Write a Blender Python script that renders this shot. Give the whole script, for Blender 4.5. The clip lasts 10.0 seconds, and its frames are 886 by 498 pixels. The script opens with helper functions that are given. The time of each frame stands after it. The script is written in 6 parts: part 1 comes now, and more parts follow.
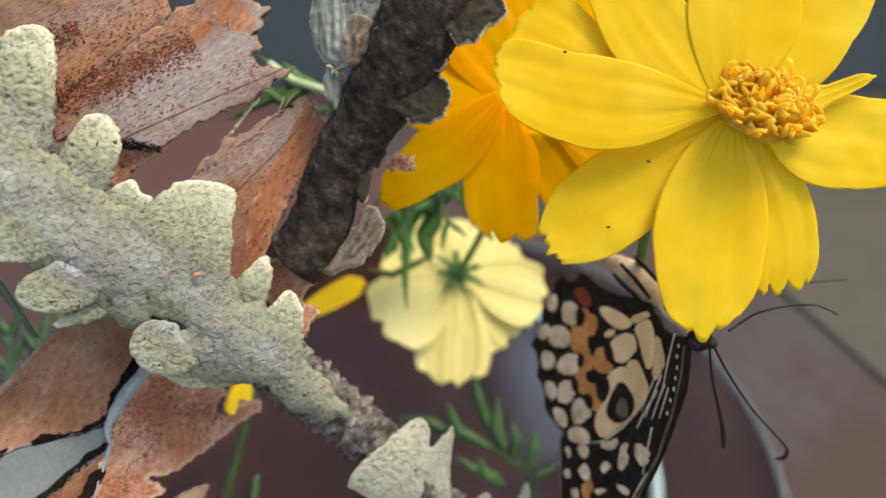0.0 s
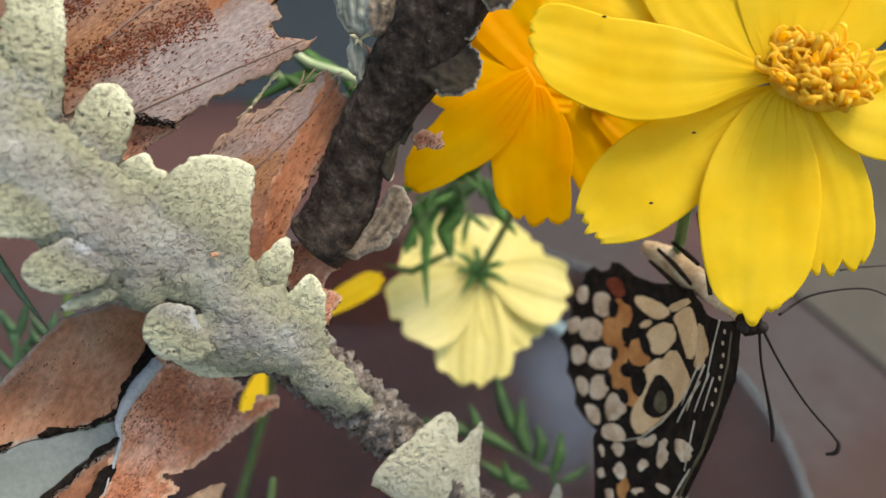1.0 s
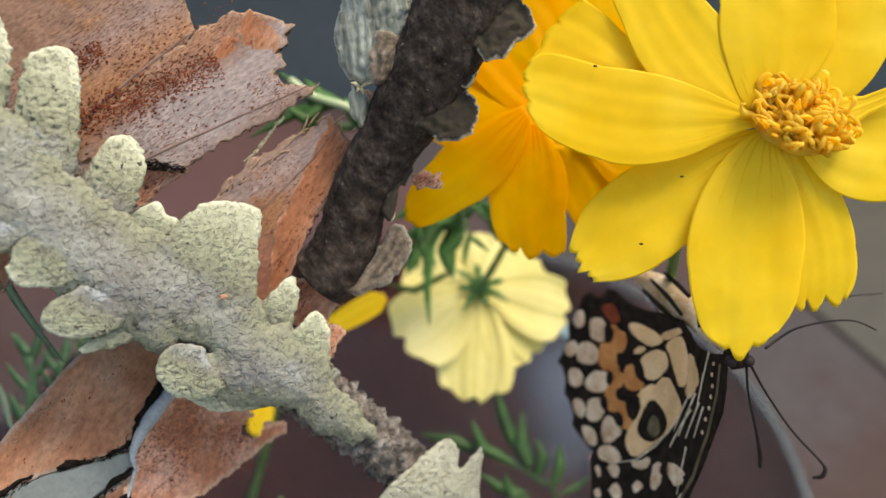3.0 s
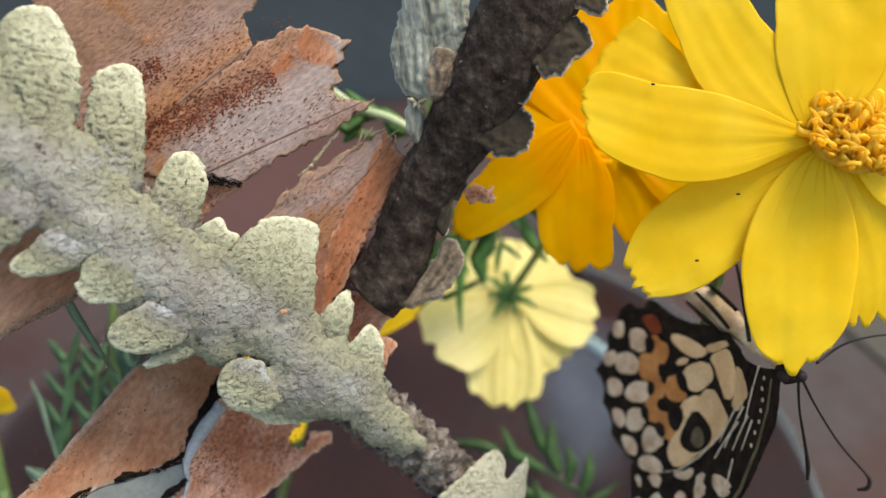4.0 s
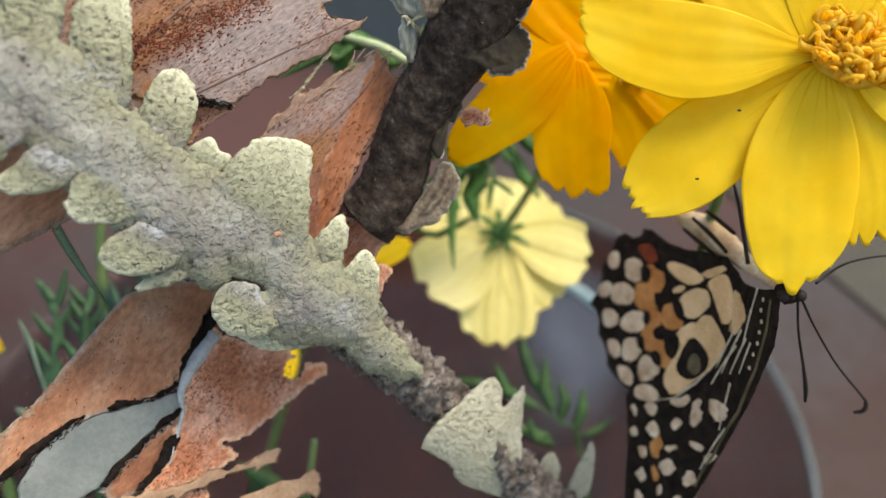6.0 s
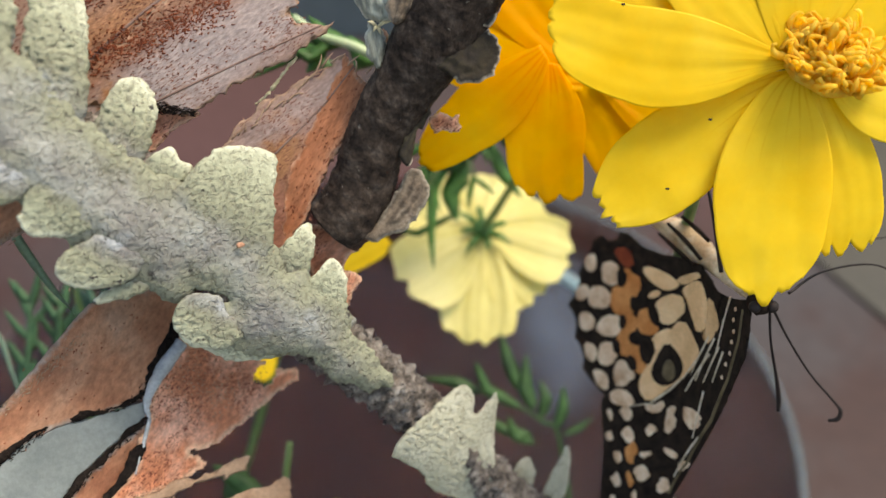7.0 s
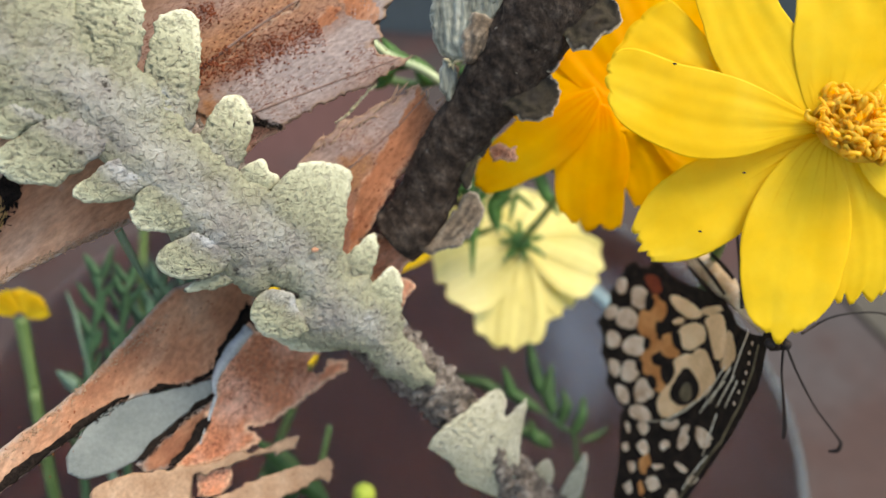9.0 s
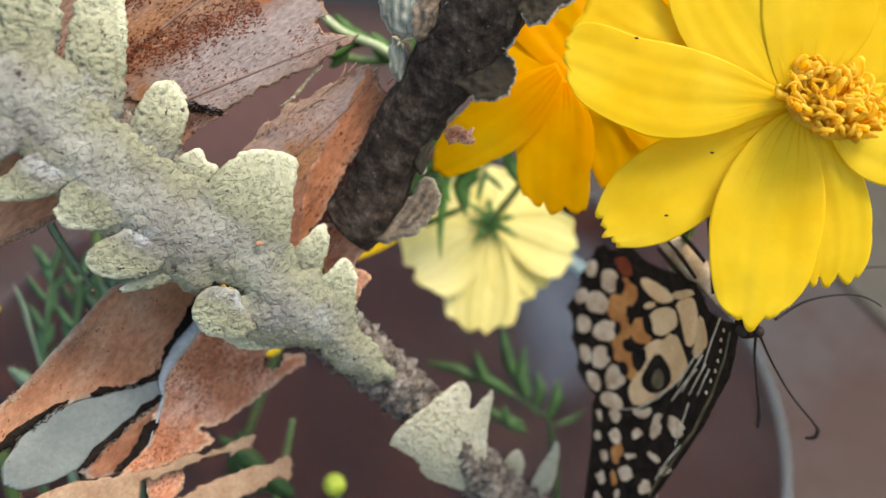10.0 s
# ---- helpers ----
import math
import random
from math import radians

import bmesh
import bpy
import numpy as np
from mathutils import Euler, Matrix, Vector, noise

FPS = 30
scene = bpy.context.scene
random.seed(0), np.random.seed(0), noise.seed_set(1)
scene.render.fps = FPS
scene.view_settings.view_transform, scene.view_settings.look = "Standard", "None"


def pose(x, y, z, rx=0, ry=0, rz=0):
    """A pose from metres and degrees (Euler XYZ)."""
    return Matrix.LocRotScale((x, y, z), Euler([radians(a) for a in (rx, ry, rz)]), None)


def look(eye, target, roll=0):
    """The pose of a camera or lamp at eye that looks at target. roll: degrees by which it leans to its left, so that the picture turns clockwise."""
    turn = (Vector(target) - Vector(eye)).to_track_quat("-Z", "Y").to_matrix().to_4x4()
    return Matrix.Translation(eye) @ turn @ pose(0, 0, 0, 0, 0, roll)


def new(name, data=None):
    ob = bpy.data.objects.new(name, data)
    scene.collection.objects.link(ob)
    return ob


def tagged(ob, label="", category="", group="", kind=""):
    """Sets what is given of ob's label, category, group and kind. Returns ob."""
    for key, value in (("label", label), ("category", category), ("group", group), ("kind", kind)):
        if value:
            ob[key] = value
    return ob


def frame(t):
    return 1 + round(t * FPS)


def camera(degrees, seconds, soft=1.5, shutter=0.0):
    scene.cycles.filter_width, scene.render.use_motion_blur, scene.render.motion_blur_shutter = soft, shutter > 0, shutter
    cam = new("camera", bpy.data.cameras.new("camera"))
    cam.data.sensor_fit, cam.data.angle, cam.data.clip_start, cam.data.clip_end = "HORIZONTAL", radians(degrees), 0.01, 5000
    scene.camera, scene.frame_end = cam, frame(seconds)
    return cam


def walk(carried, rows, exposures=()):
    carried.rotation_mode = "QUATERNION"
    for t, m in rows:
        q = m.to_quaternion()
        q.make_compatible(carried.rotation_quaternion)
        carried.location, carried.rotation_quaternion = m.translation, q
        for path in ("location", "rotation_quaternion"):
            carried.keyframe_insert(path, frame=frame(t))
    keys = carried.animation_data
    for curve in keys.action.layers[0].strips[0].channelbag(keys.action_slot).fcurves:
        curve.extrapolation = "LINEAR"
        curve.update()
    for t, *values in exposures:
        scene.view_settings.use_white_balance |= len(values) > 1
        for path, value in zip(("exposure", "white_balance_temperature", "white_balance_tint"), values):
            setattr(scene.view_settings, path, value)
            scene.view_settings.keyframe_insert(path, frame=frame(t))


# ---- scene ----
cam = camera(50.72, 10.0)
PATH = [
    (0, (0.00340, -0.00065, 0.30346), (-0.0396, 1.6202, -0.8675), -0.51),
    (0.5, (-0.00017, 0.00335, 0.29607), (-0.0541, 1.6403, -0.8518), -0.90),
    (1, (0.00019, 0.00232, 0.29540), (-0.0571, 1.6452, -0.8437), -1.03),
    (1.5, (-0.00068, 0.00054, 0.29810), (-0.0603, 1.6453, -0.8382), -1.18),
    (2, (0.00014, -0.00064, 0.30164), (-0.0663, 1.6347, -0.8478), -1.55),
    (2.5, (0.00032, -0.00183, 0.30783), (-0.0694, 1.6339, -0.8408), -1.65),
    (3, (0.00104, 0.00178, 0.30323), (-0.0660, 1.6337, -0.8511), -1.63),
    (3.2, (-0.00231, 0.00271, 0.30394), (-0.0621, 1.6362, -0.8485), -1.41),
    (4.5, (-0.00791, 0.00194, 0.30618), (-0.0615, 1.6221, -0.8652), -1.08),
    (5, (-0.00992, 0.00052, 0.30288), (-0.0363, 1.6052, -0.8906), -0.78),
    (5.2, (-0.00849, -0.00217, 0.30179), (-0.0416, 1.5870, -0.9120), -0.98),
    (6.5, (-0.00814, 0.00349, 0.30088), (-0.0293, 1.5732, -0.9384), -1.15),
    (7, (-0.00438, 0.00453, 0.30257), (-0.0262, 1.5562, -0.9591), -0.95),
    (7.5, (-0.01394, 0.00508, 0.30982), (-0.0386, 1.5512, -0.9585), 1.30),
    (8, (-0.02592, 0.00765, 0.31050), (-0.1038, 1.5481, -0.9626), 2.84),
    (8.5, (-0.01365, 0.00179, 0.31301), (-0.1086, 1.5386, -0.9634), 3.24),
    (9, (-0.00846, -0.00392, 0.31359), (-0.0759, 1.5356, -0.9612), 2.80),
    (9.5, (-0.00763, 0.00611, 0.31201), (-0.0619, 1.5266, -0.9862), 1.79),
    (10, (-0.00437, 0.00340, 0.31115), (-0.0412, 1.5041, -1.0104), 2.32),
]
walk(cam, [(t, look(eye, target, roll)) for t, eye, target, roll in PATH], exposures=((0, 0.94, 8400, 9), (3.2, 0.93, 8400, 9), (7.0, 1.0, 8400, 9), (8.2, 1.06, 8400, 9), (10, 1.04, 8400, 9)))
cam.data.dof.use_dof = True
cam.data.dof.focus_distance = 0.117
cam.data.dof.aperture_fstop = 18

# ---- daylight: a soft bright sky, the sun veiled and high, beyond the flowers and to their right ----
SUN_UP, SUN_ROUND = 65.0, 84.0
world = bpy.data.worlds.new("sky")
scene.world = world
world.use_nodes = True
wn = world.node_tree
sky = wn.nodes.new("ShaderNodeTexSky")
sky.sky_type, sky.sun_disc = "NISHITA", False
sky.sun_elevation, sky.sun_rotation = radians(SUN_UP), radians(SUN_ROUND)
wn.links.new(sky.outputs[0], wn.nodes["Background"].inputs[0])
wn.nodes["Background"].inputs[1].default_value = 0.17
sun = new("sun", bpy.data.lights.new("sun", "SUN"))
sun.data.energy, sun.data.angle, sun.data.color = 2.1, radians(26), (1.0, 0.96, 0.9)
away = Vector((math.sin(radians(SUN_ROUND)) * math.cos(radians(SUN_UP)), math.cos(radians(SUN_ROUND)) * math.cos(radians(SUN_UP)), math.sin(radians(SUN_UP))))
sun.matrix_world = look(away * 3, (0, 0, 0))


# ---- materials ----
def material(name, ramp, scale=400, rough=0.7, stretch=(1, 1, 1), turn=0.0, fine=None, speck=None, stain=None, bump=0.0, bump_scale=900,
             through_light=0.0, detail=6.0, sheen=0.5, random_shift=0.0, rim=None, edge=None, maze=None, zones=None, across=None, grow=None, pits=None):
    """A surface of one substance. ramp: (position, colour) over a noise of that scale; fine: (scale, strength) of grain
    that darkens and lightens; speck: (scale, threshold, colour, stretch) and, where it lies in patches, their scale and
    threshold; stain: (scale, threshold, colour); rim, edge: (millimetres, colour, scale, wobble): the pigment of the
    growing or torn margin of a sheet; maze: (scale, depth, colour, share) of a labyrinth with darkened pores; zones:
    (millimetres, colour, share) of growth rings; across: (low, high, stops, share, wobble) of colour bands side by side
    over the turned y: wing pigment, or painted light on the floor tiles; grow: (stops, scale, wobble) of pigment from
    the root to the young edge of a lobe; pits: (colour, share) blended in by the depth of the pores."""
    m = bpy.data.materials.new(name)
    m.use_nodes = True
    n, l = m.node_tree.nodes, m.node_tree.links
    shader = n["Principled BSDF"]
    coords = n.new("ShaderNodeTexCoord")

    def placed(size, along=(1, 1, 1)):
        turned_by, mapping = n.new("ShaderNodeMapping"), n.new("ShaderNodeMapping")
        turned_by.inputs["Rotation"].default_value = (0, 0, turn)
        mapping.inputs["Scale"].default_value = [size * a for a in along]
        l.new(coords.outputs["Object"], turned_by.inputs[0])
        l.new(turned_by.outputs[0], mapping.inputs[0])
        return mapping.outputs[0]

    def cloud(size, along=(1, 1, 1), depth=detail, roughness=0.6):
        texture = n.new("ShaderNodeTexNoise")
        texture.inputs["Scale"].default_value = 1.0
        texture.inputs["Detail"].default_value = depth
        texture.inputs["Roughness"].default_value = roughness
        l.new(placed(size, along), texture.inputs["Vector"])
        return texture.outputs[0]

    def step(value, low, high):
        r = n.new("ShaderNodeMapRange")
        r.interpolation_type = "SMOOTHSTEP"
        r.inputs[1].default_value, r.inputs[2].default_value = low, high
        l.new(value, r.inputs[0])
        return r.outputs[0]

    def blend(factor, a, b, kind="MIX"):
        x = n.new("ShaderNodeMix")
        x.data_type, x.blend_type = "RGBA", kind
        if isinstance(factor, float):
            x.inputs[0].default_value = factor
        else:
            l.new(factor, x.inputs[0])
        l.new(a, x.inputs[6])
        if isinstance(b, tuple):
            x.inputs[7].default_value = (*b, 1)
        else:
            l.new(b, x.inputs[7])
        return x.outputs[2]

    colours = n.new("ShaderNodeValToRGB")
    l.new(cloud(scale, stretch), colours.inputs[0])
    while len(colours.color_ramp.elements) < len(ramp):
        colours.color_ramp.elements.new(0.5)
    for e, (p, c) in zip(colours.color_ramp.elements, ramp):
        e.position, e.color = p, (*c, 1)
    out = colours.outputs[0]
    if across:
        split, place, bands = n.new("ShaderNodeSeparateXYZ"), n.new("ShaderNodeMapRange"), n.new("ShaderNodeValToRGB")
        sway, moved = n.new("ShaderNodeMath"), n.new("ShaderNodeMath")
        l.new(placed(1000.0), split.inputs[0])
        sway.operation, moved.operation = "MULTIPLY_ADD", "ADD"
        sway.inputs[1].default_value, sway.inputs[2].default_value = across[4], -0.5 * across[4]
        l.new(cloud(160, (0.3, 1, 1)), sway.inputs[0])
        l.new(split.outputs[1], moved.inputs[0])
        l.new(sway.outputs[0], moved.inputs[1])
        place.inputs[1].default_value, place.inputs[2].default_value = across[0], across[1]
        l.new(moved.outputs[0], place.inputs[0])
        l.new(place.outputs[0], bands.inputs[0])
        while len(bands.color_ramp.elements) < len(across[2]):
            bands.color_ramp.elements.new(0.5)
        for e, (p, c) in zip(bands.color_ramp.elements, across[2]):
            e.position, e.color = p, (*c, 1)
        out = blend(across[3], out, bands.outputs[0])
    if random_shift:
        info, hue = n.new("ShaderNodeObjectInfo"), n.new("ShaderNodeHueSaturation")
        r = n.new("ShaderNodeMapRange")
        r.inputs[3].default_value, r.inputs[4].default_value = 1 - random_shift, 1 + random_shift
        l.new(info.outputs["Random"], r.inputs[0])
        l.new(r.outputs[0], hue.inputs["Value"])
        l.new(out, hue.inputs["Color"])
        out = hue.outputs[0]
    if stain:
        out = blend(step(cloud(stain[0]), stain[1], stain[1] + 0.12), out, stain[2])
    if zones:
        ringed, wave_of, wob = n.new("ShaderNodeAttribute"), n.new("ShaderNodeMath"), n.new("ShaderNodeMath")
        ringed.attribute_name = "margin"
        wob.operation, wave_of.operation = "MULTIPLY_ADD", "SINE"
        wob.inputs[1].default_value = 2 * math.pi / zones[0]
        l.new(ringed.outputs["Fac"], wob.inputs[0])
        l.new(cloud(500), wob.inputs[2])
        l.new(wob.outputs[0], wave_of.inputs[0])
        share = n.new("ShaderNodeMapRange")
        share.inputs[1].default_value, share.inputs[2].default_value, share.inputs[4].default_value = -0.3, 0.9, zones[2]
        l.new(wave_of.outputs[0], share.inputs[0])
        out = blend(share.outputs[0], out, zones[1])
    if grow:
        age, sway, total, tones = n.new("ShaderNodeAttribute"), n.new("ShaderNodeMath"), n.new("ShaderNodeMath"), n.new("ShaderNodeValToRGB")
        age.attribute_name = "growth"
        sway.operation, total.operation = "MULTIPLY_ADD", "ADD"
        sway.inputs[1].default_value, sway.inputs[2].default_value = grow[2], -0.5 * grow[2]
        l.new(cloud(grow[1]), sway.inputs[0])
        l.new(age.outputs["Fac"], total.inputs[0])
        l.new(sway.outputs[0], total.inputs[1])
        l.new(total.outputs[0], tones.inputs[0])
        while len(tones.color_ramp.elements) < len(grow[0]):
            tones.color_ramp.elements.new(0.5)
        for e, (p, c) in zip(tones.color_ramp.elements, grow[0]):
            e.position, e.color = p, (*c, 1)
        out = blend(step(total.outputs[0], 0.02, 0.5), out, tones.outputs[0])
    for band in (rim, edge):
        if not band:
            continue
        margin, wobble, total, flip = (n.new("ShaderNodeAttribute"), n.new("ShaderNodeMath"), n.new("ShaderNodeMath"), n.new("ShaderNodeMath"))
        margin.attribute_name = "margin"
        wobble.operation, total.operation, flip.operation = "MULTIPLY_ADD", "ADD", "SUBTRACT"
        wobble.inputs[1].default_value, wobble.inputs[2].default_value = band[3], -0.5 * band[3]
        l.new(cloud(band[2]), wobble.inputs[0])
        l.new(margin.outputs["Fac"], total.inputs[0])
        l.new(wobble.outputs[0], total.inputs[1])
        flip.inputs[0].default_value = 1.0
        l.new(step(total.outputs[0], 0.0, band[0]), flip.inputs[1])
        out = blend(flip.outputs[0], out, band[1])
    if fine:
        grain = n.new("ShaderNodeMapRange")
        grain.inputs[1].default_value, grain.inputs[2].default_value = 0.25, 0.75
        grain.inputs[3].default_value, grain.inputs[4].default_value = 1 - fine[1], 1 + fine[1]
        l.new(cloud(fine[0], stretch), grain.inputs[0])
        out = blend(1.0, out, grain.outputs[0], "MULTIPLY")
    if speck:
        dots = step(cloud(speck[0], speck[3], 3.0), speck[1], speck[1] + 0.05)
        if len(speck) > 4:
            patch, both = step(cloud(speck[4], (0.5, 1, 1), 4.0), speck[5], speck[5] + 0.12), n.new("ShaderNodeMath")
            both.operation = "MULTIPLY"
            l.new(dots, both.inputs[0])
            l.new(patch, both.inputs[1])
            dots = both.outputs[0]
        out = blend(dots, out, speck[2])
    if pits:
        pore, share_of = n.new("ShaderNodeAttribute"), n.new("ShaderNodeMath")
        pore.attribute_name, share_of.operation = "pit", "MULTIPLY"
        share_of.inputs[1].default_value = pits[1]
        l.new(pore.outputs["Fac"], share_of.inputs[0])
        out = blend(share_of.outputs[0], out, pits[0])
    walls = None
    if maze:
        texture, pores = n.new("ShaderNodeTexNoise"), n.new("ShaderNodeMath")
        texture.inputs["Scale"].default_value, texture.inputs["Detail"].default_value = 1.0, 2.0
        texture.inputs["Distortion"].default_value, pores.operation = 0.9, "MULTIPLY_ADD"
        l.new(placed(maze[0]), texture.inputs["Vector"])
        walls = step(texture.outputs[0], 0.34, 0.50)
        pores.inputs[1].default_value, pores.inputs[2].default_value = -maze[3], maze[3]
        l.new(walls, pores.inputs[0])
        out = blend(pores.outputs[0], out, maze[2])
    l.new(out, shader.inputs["Base Color"])
    shader.inputs["Roughness"].default_value = rough
    shader.inputs["Specular IOR Level"].default_value = sheen
    if bump:
        b = n.new("ShaderNodeBump")
        b.inputs["Strength"].default_value, b.inputs["Distance"].default_value = min(bump, 1.0), 0.0004 * max(bump, 1.0)
        l.new(cloud(bump_scale, stretch), b.inputs["Height"])
        l.new(b.outputs[0], shader.inputs["Normal"])
        if walls is not None:
            b2 = n.new("ShaderNodeBump")
            b2.inputs["Strength"].default_value, b2.inputs["Distance"].default_value = 1.0, 0.001 * maze[1]
            l.new(walls, b2.inputs["Height"])
            l.new(b.outputs[0], b2.inputs["Normal"])
            l.new(b2.outputs[0], shader.inputs["Normal"])
    if through_light:
        t, add = n.new("ShaderNodeBsdfTranslucent"), n.new("ShaderNodeMixShader")
        add.inputs[0].default_value = through_light
        l.new(out, t.inputs[0])
        l.new(shader.outputs[0], add.inputs[1])
        l.new(t.outputs[0], add.inputs[2])
        l.new(add.outputs[0], n["Material Output"].inputs[0])
    return m


def glass(name, colour, rough=0.02, clear=1.0, index=1.5):
    m = bpy.data.materials.new(name)
    m.use_nodes = True
    s = m.node_tree.nodes["Principled BSDF"]
    s.inputs["Base Color"].default_value = (*colour, 1)
    s.inputs["Roughness"].default_value, s.inputs["Transmission Weight"].default_value, s.inputs["IOR"].default_value = rough, clear, index
    return m


LOBE_TONES = ((0.10, (0.255, 0.262, 0.240)), (0.36, (0.225, 0.230, 0.165)), (0.70, (0.335, 0.350, 0.250)), (0.95, (0.420, 0.438, 0.325)))
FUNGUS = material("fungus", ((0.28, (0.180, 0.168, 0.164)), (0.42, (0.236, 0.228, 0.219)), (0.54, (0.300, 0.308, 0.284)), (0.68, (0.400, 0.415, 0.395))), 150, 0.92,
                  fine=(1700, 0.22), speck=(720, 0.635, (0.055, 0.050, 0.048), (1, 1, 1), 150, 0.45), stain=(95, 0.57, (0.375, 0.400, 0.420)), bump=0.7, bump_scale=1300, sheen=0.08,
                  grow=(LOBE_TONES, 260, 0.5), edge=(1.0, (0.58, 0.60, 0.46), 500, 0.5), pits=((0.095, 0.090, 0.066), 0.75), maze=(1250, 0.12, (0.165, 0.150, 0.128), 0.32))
BARK = material("bark", ((0.3, (0.008, 0.006, 0.005)), (0.42, (0.028, 0.020, 0.016)), (0.54, (0.046, 0.034, 0.027)), (0.70, (0.092, 0.072, 0.060))), 520, 0.9, stretch=(1, 0.8, 1), turn=radians(-28), detail=9.0,
                fine=(1500, 0.55), speck=(1000, 0.68, (0.22, 0.195, 0.165), (1, 0.6, 1), 150, 0.44), stain=(80, 0.57, (0.085, 0.044, 0.029)), bump=1.3, bump_scale=1000, sheen=0.15)
GREY_BARK = material("grey_bark", ((0.32, (0.035, 0.028, 0.023)), (0.5, (0.16, 0.135, 0.118)), (0.72, (0.36, 0.33, 0.295))), 620, 0.9, fine=(2400, 0.6), speck=(800, 0.60, (0.02, 0.016, 0.014), (1, 1, 1)), bump=1.6, bump_scale=1400)
# cream fungus, its colour lightened for the light on upward-facing brackets
LIT_FUNGUS = material("lit_fungus", ((0.3, (0.36, 0.355, 0.26)), (0.5, (0.46, 0.455, 0.35)), (0.72, (0.56, 0.555, 0.45))), 200, 0.9,
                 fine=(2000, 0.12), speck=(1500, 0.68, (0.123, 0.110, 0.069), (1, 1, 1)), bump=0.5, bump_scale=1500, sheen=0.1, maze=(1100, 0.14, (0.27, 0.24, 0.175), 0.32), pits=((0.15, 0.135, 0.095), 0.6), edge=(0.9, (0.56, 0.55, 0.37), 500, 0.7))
SHELF = material("shelf_fungus", ((0.3, (0.105, 0.105, 0.082)), (0.48, (0.215, 0.228, 0.188)), (0.62, (0.31, 0.33, 0.285)), (0.8, (0.43, 0.455, 0.40))), 900, 0.85, stretch=(1, 0.12, 1), turn=radians(-12), fine=(1300, 0.45), bump=0.9, bump_scale=1300,
                 rim=(0.5, (0.42, 0.44, 0.38), 700, 0.4))
DARK_SHELF = material("dark_shelf_fungus", ((0.3, (0.016, 0.011, 0.007)), (0.55, (0.045, 0.034, 0.018)), (0.85, (0.105, 0.088, 0.048))), 300, 0.85, fine=(1500, 0.35), bump=0.6, bump_scale=900,
                      zones=(2.4, (0.024, 0.018, 0.014), 0.6), rim=(0.45, (0.62, 0.55, 0.43), 500, 0.35), through_light=0.15)
TAN_SHELF = material("tan_shelf_fungus", ((0.3, (0.102, 0.075, 0.051)), (0.55, (0.190, 0.143, 0.102)), (0.85, (0.286, 0.238, 0.184))), 500, 0.85, fine=(2000, 0.35), bump=0.8, bump_scale=1500,
                     zones=(1.3, (0.068, 0.048, 0.034), 0.6), rim=(0.6, (0.374, 0.326, 0.258), 700, 0.4))
HUSK = material("dry_husk", ((0.3, (0.42, 0.36, 0.20)), (0.7, (0.62, 0.55, 0.36))), 500, 0.8, fine=(1500, 0.2))
WING_TURN = radians(-36)
MOTH = material("moth_scales", ((0.3, (0.31, 0.18, 0.13)), (0.45, (0.36, 0.25, 0.21)), (0.62, (0.44, 0.36, 0.34))), 150, 0.75, stretch=(0.4, 1, 1), turn=WING_TURN,
                fine=(2600, 0.34), speck=(4600, 0.55, (0.20, 0.08, 0.055), (0.35, 1.2, 1), 150, 0.44), stain=(85, 0.55, (0.41, 0.20, 0.10)), bump=0.6, bump_scale=1800, through_light=0.25, sheen=0.25, rim=(0.6, (0.42, 0.28, 0.20), 900, 1.6),
                across=(-10.0, 30.0, ((0.0, (0.34, 0.13, 0.08)), (0.18, (0.36, 0.16, 0.10)), (0.27, (0.42, 0.31, 0.28)), (0.38, (0.38, 0.22, 0.17)), (0.50, (0.44, 0.36, 0.345)), (0.63, (0.45, 0.375, 0.36)), (0.69, (0.33, 0.16, 0.10)), (0.80, (0.47, 0.21, 0.09)), (0.90, (0.40, 0.26, 0.21)), (1.0, (0.36, 0.20, 0.13))), 0.8, 6.0))
MOTH_RED = material("moth_red_scales", ((0.3, (0.42, 0.135, 0.065)), (0.5, (0.62, 0.255, 0.145)), (0.7, (0.78, 0.45, 0.335))), 150, 0.75, stretch=(0.45, 1, 1), turn=WING_TURN,
                    fine=(1600, 0.45), speck=(3000, 0.54, (0.20, 0.058, 0.038), (0.6, 1.2, 1), 170, 0.46), stain=(110, 0.62, (0.60, 0.17, 0.05)), bump=1.6, bump_scale=900, through_light=0.2, sheen=0.25,
                    rim=(0.7, (0.767, 0.488, 0.334), 700, 1.0))
MOTH_TAN = material("moth_tan_scales", ((0.28, (0.25, 0.098, 0.058)), (0.45, (0.43, 0.205, 0.122)), (0.58, (0.51, 0.295, 0.195)), (0.72, (0.51, 0.36, 0.28))), 95, 0.75, stretch=(0.22, 1, 1), turn=radians(-42),
                    fine=(1400, 0.35), speck=(1500, 0.66, (0.12, 0.058, 0.035), (0.5, 1, 1), 160, 0.45), stain=(120, 0.62, (0.44, 0.33, 0.28)), bump=1.2, bump_scale=1100, through_light=0.2, sheen=0.2,
                    rim=(0.9, (0.40, 0.33, 0.285), 900, 2.0))
